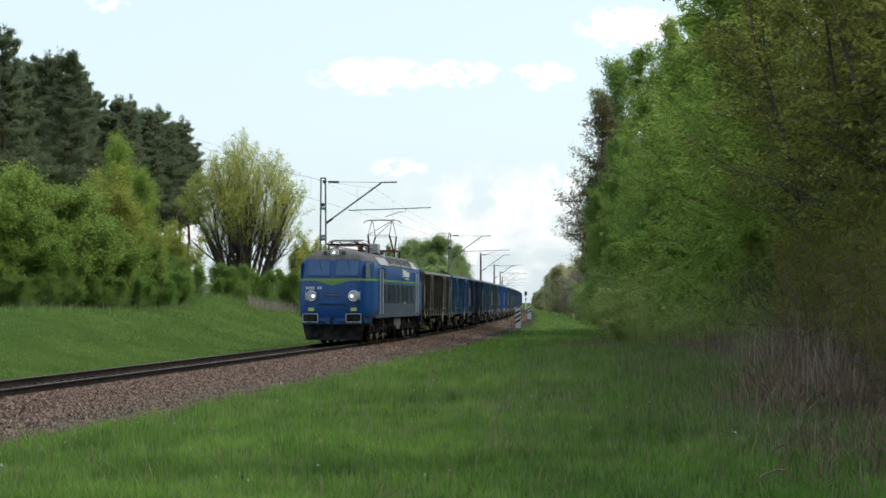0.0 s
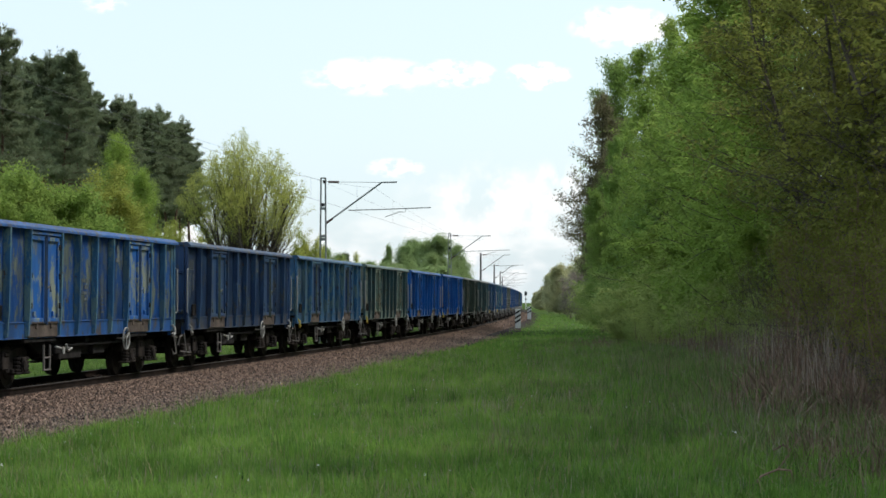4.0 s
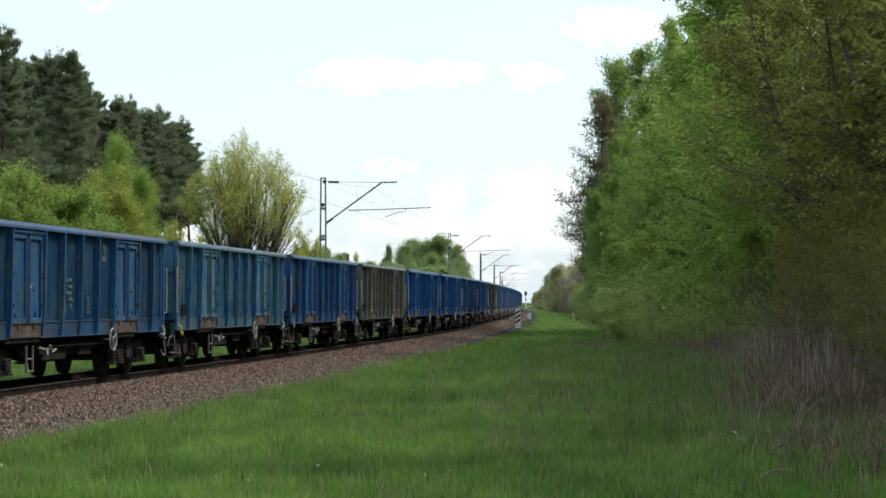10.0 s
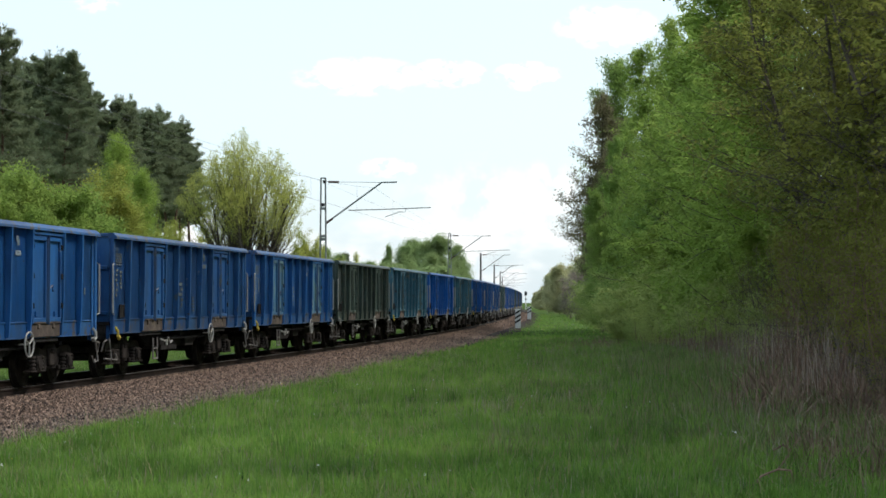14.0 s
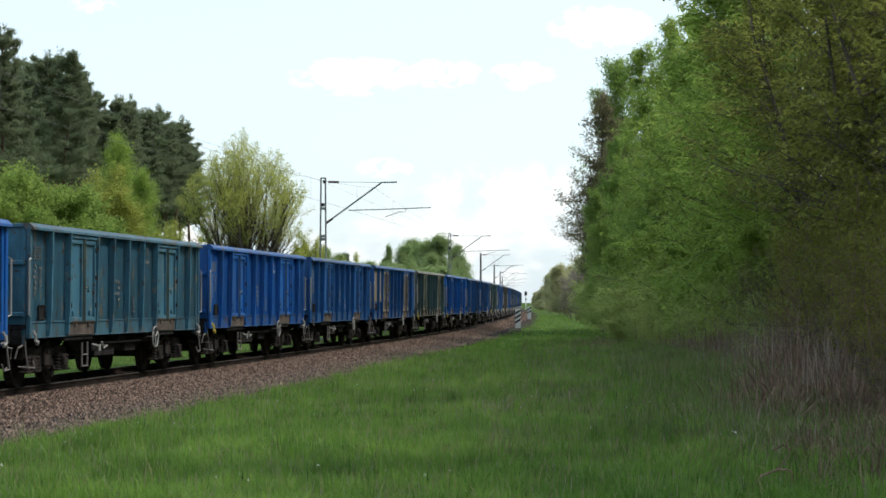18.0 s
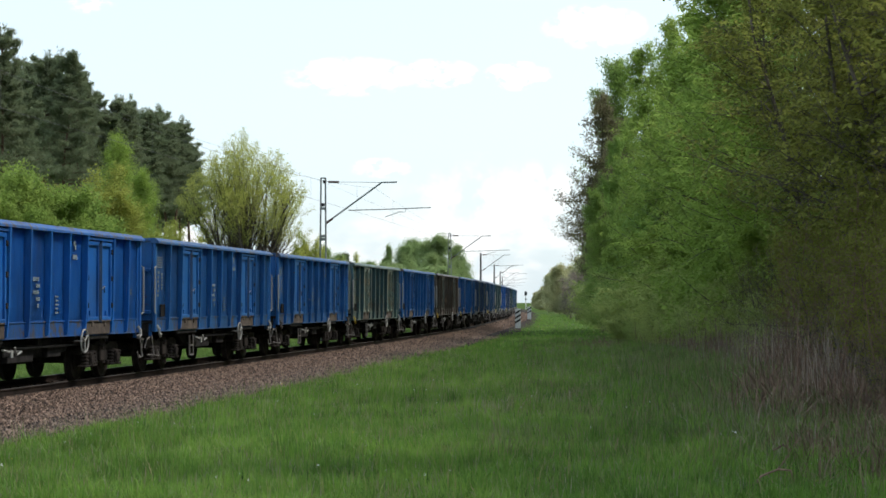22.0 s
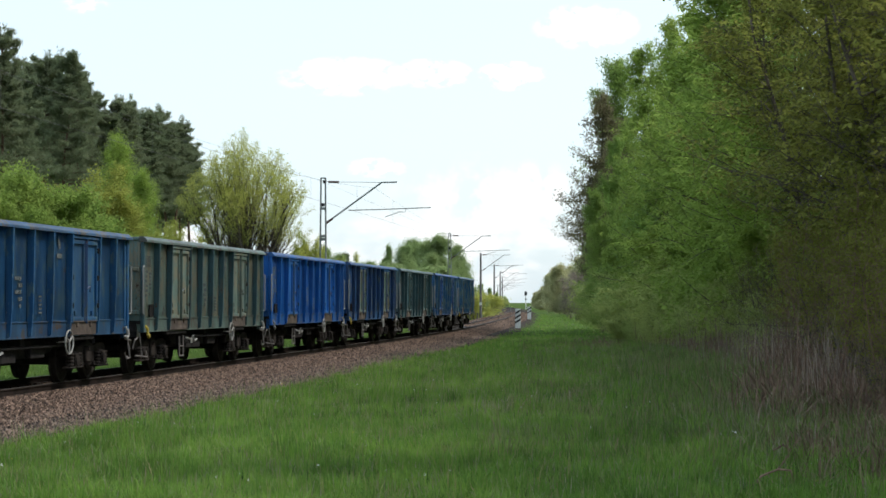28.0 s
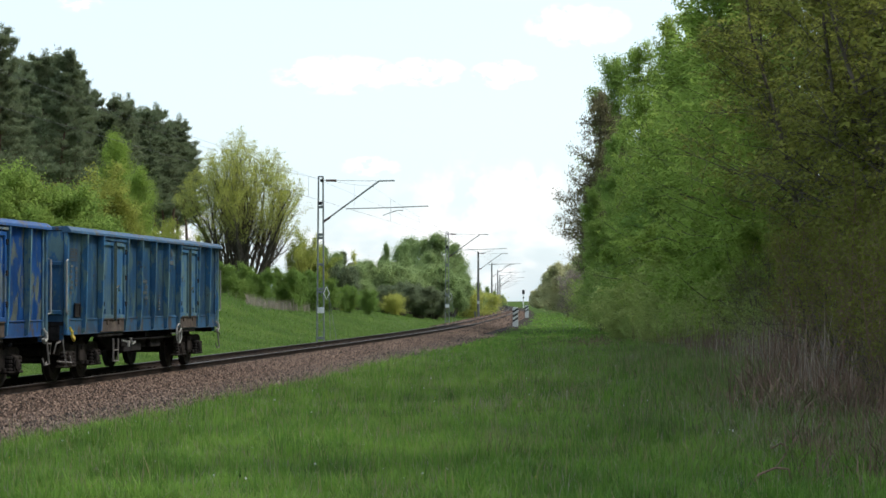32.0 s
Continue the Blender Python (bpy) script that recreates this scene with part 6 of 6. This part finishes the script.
# the wide low one at (800, 450) is added glow to whiten the horizon
for k, (px, py, w, h, drift, fade) in enumerate([(660, 135, 225, 74, -58, 0.2), (812, 130, 150, 56, -58, 0.2), (962, 134, 120, 55, -65, 0.2), (1110, 45, 180, 85, -82, 0.2), (705, 297, 110, 40, -45, 0.35), (870, 365, 330, 190, -28, 0.5), (800, 450, 620, 190, -14, 0.6), (330, 400, 130, 80, -6, 0.4), (190, 5, 90, 40, -45, 0.5), (985, 340, 130, 130, -40, 0.5)]):
    FAR = 4100.0 + 30 * k
    me = mesh_np("cloud", [(-0.5, -0.5, 0), (0.5, -0.5, 0), (0.5, 0.5, 0), (-0.5, 0.5, 0)], [(0, 1, 2, 3)], cloud_material("cloud_vapour", 3.7 * k + 1.0, fade))
    sc = FAR / 3401.4
    for v in me.vertices:
        v.co.x, v.co.y = v.co.x * w * 1.25 * sc, v.co.y * h * 1.15 * sc
    c = tagged(new("cloud", me), "soft white fair-weather cloud in the pale sky", "cloud", "clouds", "structure")

    def sky_pose(x, y, FAR=FAR, sc=sc):
        return Matrix.Translation(((x - 784) * sc, FAR, (535 - y) * sc + 2.1)) @ Matrix.Rotation(math.pi / 2, 4, "X")

    c.matrix_basis = sky_pose(px, py)
    CLOUDS.append((c, sky_pose(px, py), sky_pose(px + drift, py)))


# ---- grass, stalks and stones ----
def blades(name, pts, h, w, material, lean=0.35, r=rng, bent=True):
    """Grass blades that narrow to the tip; bent ones have a kink at half height."""
    n = len(pts)
    ang = r.uniform(0, 2 * np.pi, n)
    side = np.stack([np.cos(ang), np.sin(ang), np.zeros(n)], 1)
    fwd = np.stack([-np.sin(ang), np.cos(ang), np.zeros(n)], 1)
    hh = (h * r.uniform(0.45, 1.3, n))[:, None]
    ww = (w * r.uniform(0.6, 1.3, n))[:, None]
    ln = r.normal(0, lean, n)[:, None] * hh
    up = np.array([[0, 0, 1.0]])
    if not bent:
        V = np.stack([pts - side * ww, pts + side * ww, pts + fwd * ln + up * hh], 1).reshape(-1, 3)
        return mesh_np(name, V, np.arange(3 * n).reshape(-1, 3), material)
    V = np.stack([pts - side * ww, pts + side * ww, pts + fwd * ln * 0.35 + up * hh * 0.6 + side * ww * 0.8, pts + fwd * ln * 0.35 + up * hh * 0.6 - side * ww * 0.8, pts + fwd * ln + up * hh], 1).reshape(-1, 3)
    k = np.arange(n)[:, None] * 5
    T = np.concatenate([k + [0, 1, 2], k + [0, 2, 3], k + [3, 2, 4]], 0)
    return mesh_np(name, V, T, material)


def field(n, d0, d1, lat_ok, r=rng, power=1.0, margin=1.06):
    """Points on the ground inside the open country before the camera, denser close by."""
    d = d0 + (d1 - d0) * r.uniform(0, 1, n) ** power
    x = r.uniform(-1, 1, n) * d * 0.2305 * margin
    keep = lat_ok(lateral(x, d), x, d)
    x, d = x[keep], d[keep]
    return np.stack([x, d, ground_z(x, d) - 0.01], 1)


def tufty(p, cell=1.4, r=rng):
    """Uneven height: every small patch of ground has its own growth."""
    a = np.floor(p[:, :2] / (0.16 * cell)).astype(np.int64)
    b = np.floor(p[:, :2] / (0.75 * cell) + 0.37).astype(np.int64)
    f = np.modf(np.abs(np.sin(a[:, 0] * 12.9898 + a[:, 1] * 78.233) * 43758.5453))[0]
    g = np.modf(np.abs(np.sin(b[:, 0] * 39.3468 + b[:, 1] * 11.135) * 24634.6345))[0]
    return 0.42 + 0.65 * f * f + 0.45 * g


def verge_ok(lat, x, d):
    wander = 0.22 * np.sin(d * 0.55 + 1.2 * np.sin(d * 0.21)) + 0.10 * np.sin(d * 1.9 + x)
    return (lat > np.interp(d, [25, 52, 75, 105, 160], [4.0, 3.9, 3.2, 2.75, 2.65]) + wander * np.interp(d, [25, 160], [1.0, 0.5])) & (x < 0.235 * d + 2)


def low_edge(p):
    """Thin short growth where the turf meets the stones."""
    lat = lateral(p[:, 0], p[:, 1])
    return 0.30 + 0.70 * smooth(0.0, 1.5, lat - np.interp(p[:, 1], [25, 52, 75, 105, 160], [3.8, 3.7, 3.0, 2.55, 2.45]))


for d0, d1, n, h, w in ((18.5, 32, 124000, 0.20, 0.0065), (32, 60, 220000, 0.145, 0.009), (60, 120, 130000, 0.15, 0.016), (120, 330, 60000, 0.17, 0.042)):
    p = field(n, d0, d1, verge_ok)
    tagged(new("grass", blades("grass", p, h * tufty(p) * low_edge(p), w, M_GRASS, 0.75, bent=d0 < 30)), "dense uneven green grass on the verge", "grass", kind="stuff")
for d0, d1, n, h, w in ((34, 80, 260000, 0.12, 0.010), (80, 240, 180000, 0.15, 0.024)):
    p = field(n, d0, d1, lambda lat, x, d: (lat < -3.3) & (lat > -30))
    tagged(new("grass", blades("grass", p, h * tufty(p, 2.5), w, M_GRASS_LIT, 0.5, bent=False)), "bright green grass on the bank beyond the track, sunlight put into its colour", "grass", kind="stuff")


def uneven(p, lo, hi, cell, r=rng):
    """Heights that change in drifts from place to place."""
    f = 0.5 + 0.5 * np.sin(p[:, 0] * 3.1 / cell + 2.0 * np.sin(p[:, 1] * 0.8 / cell)) * np.cos(p[:, 1] * 1.3 / cell + 1.4 * np.sin(p[:, 0] * 1.7))
    return lo + (hi - lo) * f * r.uniform(0.4, 1.0, len(p))


# taller tufts
c = field(3200, 18.8, 80, verge_ok)
p = np.repeat(c, 24, 0)
p[:, :2] += rng.normal(0, 0.10, (len(p), 2))
p[:, 2] = ground_z(p[:, 0], p[:, 1]) - 0.01
tagged(new("grass", blades("grass", p, np.repeat(rng.uniform(0.16, 0.38, len(c)) * low_edge(c), 24), 0.006, M_GRASS, 0.45)), "tall green tufts in the verge grass", "grass", kind="stuff")
for n, per, wide, lo, hi, w_, mat, said in ((850, 14, 0.08, 0.10, 0.22, 0.008, M_TUFT, "small dark green tufts in the verge grass"), (420, 10, 0.07, 0.12, 0.26, 0.005, M_BENT, "small pale yellowish tufts in the verge grass")):
    c = field(n, 18.8, 62, verge_ok)
    p = np.repeat(c, per, 0)
    p[:, :2] += rng.normal(0, wide, (len(p), 2))
    p[:, 2] = ground_z(p[:, 0], p[:, 1]) - 0.01
    tagged(new("grass", blades("grass", p, np.repeat(rng.uniform(lo, hi, len(c)) * low_edge(c), per), w_, mat, 0.5)), said, "grass", kind="stuff")
# dry straw among the grass and along the foot of the trees
p = field(22000, 19, 80, verge_ok)
tagged(new("dry_grass", blades("dry_grass", p, 0.24, 0.0036, M_STRAW, 0.6)), "scattered pale dry grass stalks on the verge", "grass", kind="stuff")
p = field(60000, 95, 150, lambda lat, x, d: (lat < -11.5) & (lat > -17) & (x / d > -0.101) & (x / d < -0.068))
tagged(new("dry_grass", blades("dry_grass", p, 0.7, 0.02, M_STRAW, 0.3)), "pale dry grass along the top of the bank", "grass", kind="stuff")


p = field(40000, 60, 125, lambda lat, x, d: (lat < -11.0) & (lat > -15.5) & (x < -9.5))
tagged(new("grass", blades("grass", p, uneven(p, 0.15, 0.50, 1.5), 0.014, M_GRASS_LIT, 0.4, bent=False)), "tall uneven grass along the top of the bank", "grass", kind="stuff")
p = field(3500, 60, 125, lambda lat, x, d: (lat < -11.0) & (lat > -15.5) & (x < -9.5))
tagged(new("dry_grass", blades("dry_grass", p, uneven(p, 0.3, 0.80, 1.2), 0.010, M_STRAW, 0.4)), "pale dry stalks in front of the bushes on the bank", "grass", kind="stuff")


def edge_x(d):
    """Foot of the tree wall on the camera's side."""
    return np.interp(d, [18, 30, 45, 60, 100, 140], [6.2, 7.0, 8.2, 9.2, 10.6, 11.4])


def reeds(n, d0, d1, wide, r=rng):
    d = r.uniform(d0, d1, n)
    x = edge_x(d) + r.normal(0.6, wide, n)
    return np.stack([x, d, ground_z(x, d) - 0.02], 1)


p = reeds(6500, 34, 78, 0.8)
p[:, 0] += 0.15
p = p[np.sin(p[:, 0] * 2.1 + p[:, 1] * 0.9) + np.sin(p[:, 1] * 0.37 + 1.0) + rng.normal(0, 0.5, len(p)) > 0.2]
tagged(new("dry_reeds", blades("dry_reeds", p, uneven(p, 0.4, 2.2, 1.3), 0.0075, M_REED, 0.45)), "tall pale dry stalks at the foot of the trees", "reeds", kind="stuff")
p = reeds(9000, 26, 80, 1.0)
tagged(new("dry_grass", blades("dry_grass", p, uneven(p, 0.15, 0.75, 1.0), 0.004, M_STRAW, 0.8)), "bent dead grass at the foot of the trees", "grass", kind="stuff")
p = reeds(11000, 27, 85, 1.1)
p[:, 0] += 0.7
tagged(new("brushwood", blades("brushwood", p, uneven(p, 0.25, 2.2, 1.0), 0.008, M_TWIG, 0.5)), "tangle of thin grey-brown twigs at the foot of the trees", "brushwood", kind="stuff")
p = reeds(16000, 20, 110, 0.9)
p[:, 0] -= 1.2
tagged(new("grass", blades("grass", p, uneven(p, 0.15, 0.48, 1.1) * np.interp(p[:, 1], [50, 90], [1.0, 0.5]), 0.006, M_GRASS, 0.5)), "tall rank grass at the foot of the trees", "grass", kind="stuff")
n = 26000
d = 21 + 75 * rng.uniform(0, 1, n) ** 1.4
x = edge_x(d) - 3.0 * rng.uniform(0, 1, n) ** 1.5 + rng.normal(0, 0.25, n)
p = np.stack([x, d, ground_z(x, d) - 0.01], 1)
p = p[np.sin(x * 1.9 + 0.8 * np.sin(d * 0.6)) * np.cos(d * 0.55 + x) + rng.normal(0, 0.45, n) > -0.25]
p = p[(p[:, 1] > 27) | (p[:, 0] > 4.9)]
tagged(new("weeds", blades("weeds", p, uneven(p, 0.16, 0.66, 0.7) * np.interp(p[:, 1], [50, 85], [1.0, 0.4]), 0.010, M_RANK, 0.55)), "rough mixed weeds and dead stalks before the thicket", "weeds", kind="stuff")
for n, per, wide, lo, hi, w_, mat, nm, said in ((700, 26, 0.14, 0.22, 0.46, 0.008, M_RANK, "weeds", "shaggy clumps of weeds over the verge"), (170, 22, 0.20, 0.10, 0.34, 0.006, M_REED, "dry_grass", "small grey clumps of dead stalks in the verge")):
    d = 24 + 85 * rng.uniform(0, 1, n) ** 1.3
    x = edge_x(d) - 0.6 - 6.0 * rng.uniform(0, 1, n) ** 1.6
    keep = verge_ok(lateral(x, d) - 1.0, x, d)
    c = np.stack([x, d, np.zeros(n)], 1)[keep]
    tall = np.repeat(rng.uniform(lo, hi, len(c)) * np.interp(c[:, 1], [50, 90], [1.0, 0.5]), per)
    p = np.repeat(c, per, 0)
    p[:, :2] += rng.normal(0, wide, (len(p), 2))
    p[:, 2] = ground_z(p[:, 0], p[:, 1]) - 0.01
    tagged(new(nm, blades(nm, p, tall, w_, mat, 0.6)), said, "weeds" if mat is M_RANK else "grass", kind="stuff")
# a heap of dead brush and flattened dead grass at the edge of the mown strip
for n, x, y, sx_, sy_, lo, hi, wd, mat, nm, said in ((4200, 7.0, 36, 0.65, 2.6, 0.20, 0.95, 0.010, M_TWIG, "brushwood", "low heap of tangled dead brush in the grass"),
                                                     (2600, 6.5, 29, 0.7, 3.0, 0.15, 0.65, 0.007, M_TWIG, "brushwood", "thin dead twigs standing in rank grass"),
                                                     (900, 7.4, 90, 0.9, 6.0, 0.10, 0.40, 0.012, M_TWIG, "brushwood", "scattered dead twigs in the verge grass"),
                                                     (600, 6.2, 62, 0.8, 5.0, 0.10, 0.35, 0.008, M_TWIG, "brushwood", "scattered dead twigs in the verge grass"),
                                                     (1600, 5.3, 24, 0.55, 2.0, 0.15, 0.70, 0.006, M_TWIG, "brushwood", "dark dead twigs in rank grass under the trees"),
                                                     (1500, 6.0, 31, 1.0, 4.0, 0.20, 0.60, 0.006, M_STRAW, "dry_grass", "bleached bent grass round the brush")):
    xx, yy = rng.normal(x, sx_, n) + 0.0, rng.normal(y, sy_, n)
    xx = xx + (yy - y) * 0.09
    p = np.stack([xx, yy, ground_z(xx, yy) - 0.01], 1)
    tagged(new(nm, blades(nm, p, uneven(p, lo, hi, 0.8), wd, mat, 1.0)), said, "brushwood" if mat is M_TWIG else "grass", kind="stuff")
p = field(14000, 18.5, 70, verge_ok)
tagged(new("seeding_grass", blades("seeding_grass", p, 0.34, 0.0034, M_BENT, 0.3)), "pale flowering grass stems standing above the turf", "grass", kind="stuff")
p = field(200, 20, 70, verge_ok)
p[:, 2] += 0.17
tagged(new("dandelion_clocks", leaf_mesh("dandelion_clocks", p, 0.019, M_WHITE, 0, 1.0)), "scattered small white seed heads in the grass", "flowers", kind="stuff")
p = field(160, 20, 60, verge_ok)
p[:, 2] += 0.12
tagged(new("dandelions", leaf_mesh("dandelions", p, 0.017, M_YELLOW, 0.6, 1.0)), "scattered small yellow flowers in the grass", "flowers", kind="stuff")
for pts in ([(4.544, 24.3, -0.02), (4.487, 24.3, 0.09), (4.387, 24.3, 0.235), (4.294, 24.3, 0.30), (4.172, 24.3, 0.235)], [(3.38, 21.4, -0.03), (3.53, 21.4, 0.168), (3.719, 21.4, 0.244), (3.863, 21.4, 0.231), (3.901, 21.4, 0.10)]):
    b = tagged(new("fallen_branch"), "thin arched grey dead branch lying in the grass", "branch", "fallen branches")
    part("stem", rods([pts], 0.014, 5), M_TWIG, b)
    part("twig", rods([[pts[2], (pts[2][0] + 0.12, pts[2][1], pts[2][2] + 0.16)], [pts[1], (pts[1][0] - 0.05, pts[1][1], pts[1][2] - 0.2)]], 0.007, 4), M_TWIG, b)


# ballast stones over the shoulder that faces the camera
def stones(n, s0, s1, size, lat0, lat1, material, r=rng):
    s = r.uniform(s0, s1, n)
    lat = r.uniform(lat0, lat1, n)
    x, y, th = on_track(s, lat)
    z = np.interp(np.abs(lat), [0, 1.75, 2.4, 3.3, 3.9, 4.5], [0.25, 0.255, 0.17, 0.06, 0.02, 0.0])
    c = np.stack([x, y, z + size * 0.25], 1)
    o = np.array([(1, 0, -0.3), (-1, 0, -0.3), (0, 1, -0.3), (0, -1, -0.3), (0, 0, 1)])
    V = unit(o[None] + r.normal(0, 0.35, (n, 5, 3))) * size * r.uniform(0.55, 1.25, (n, 5, 1)) * (1, 1, 0.8)
    f = np.array([(0, 2, 4), (2, 1, 4), (1, 3, 4), (3, 0, 4)])
    return mesh_np("ballast_stones", (c[:, None] + V).reshape(-1, 3), (np.arange(n)[:, None, None] * 5 + f[None]).reshape(-1, 3), material)


for n, s0, s1, size, l0, l1, mat in ((28000, -14, 30, 0.038, 0.9, 3.1, M_STONE), (13000, -14, 30, 0.040, 2.7, 4.15, M_STONE_GREY), (18000, 30, 110, 0.055, 0.9, 2.9, M_STONE), (6000, 30, 80, 0.055, 2.6, 3.9, M_STONE_GREY),
                                     (9000, 110, 300, 0.09, -2.8, 2.9, M_STONE), (7000, -14, 60, 0.034, -2.2, 0.7, M_STONE_SOOT)):
    tagged(new("ballast_stones", stones(n, s0, s1, size, l0, l1, mat)), "loose reddish crushed stones of the track bed" if mat is M_STONE else "sooty dark crushed stones between the rails" if mat is M_STONE_SOOT else "dusty grey crushed stones at the foot of the track bed", "ballast", kind="stuff")

# sleepers
sleeper_me = None
count = 0
for s in np.arange(-36, 143, 0.6):
    if sleeper_me is None:
        o = part("sleeper", boxes([(0, 0, 0.172, 2.5, 0.26, 0.16)] + [(a, 0, 0.257, 0.10, 0.16, 0.05) for a in (-0.85, -0.65, 0.65, 0.85)], 0.012), M_SLEEPER, track_thing)
        sleeper_me = o.data
    else:
        o = part("sleeper", sleeper_me, None, track_thing)
    x, y, th = on_track(s)
    o.matrix_basis = Matrix.Translation((x, y, 0)) @ Matrix.Rotation(-th, 4, "Z")


# ---- what moves ----
def motions():
    times = [float(t) for t in range(33)]
    for i, w in enumerate(WAGONS):
        walk(w, [(t, place(wagon_station(i, t))) for t in times])
    walk(LOCO, [(t, place(loco_station(t))) for t in times])
    groups = {}
    for o in scene.objects:
        if o.name.split(".")[0] == "wheelset":
            groups.setdefault(tuple(round(v, 3) for v in o.matrix_basis.translation), []).append(o)
    for (x, y, r), obs in groups.items():
        rows = [(k / 30, pose(x, y, r, 0, math.degrees(V_TRAIN * k / 30 / r) % 360, 0)) for k in range(961)]
        walk(obs[0], rows)
        keys = obs[0].animation_data
        for o in obs[1:]:
            o.rotation_mode = "QUATERNION"
            o.animation_data_create()
            o.animation_data.action = keys.action
            o.animation_data.action_slot = keys.action_slot
    for c, x0, x1 in CLOUDS:
        walk(c, [(0.0, x0), (32.0, x1)])


motions()
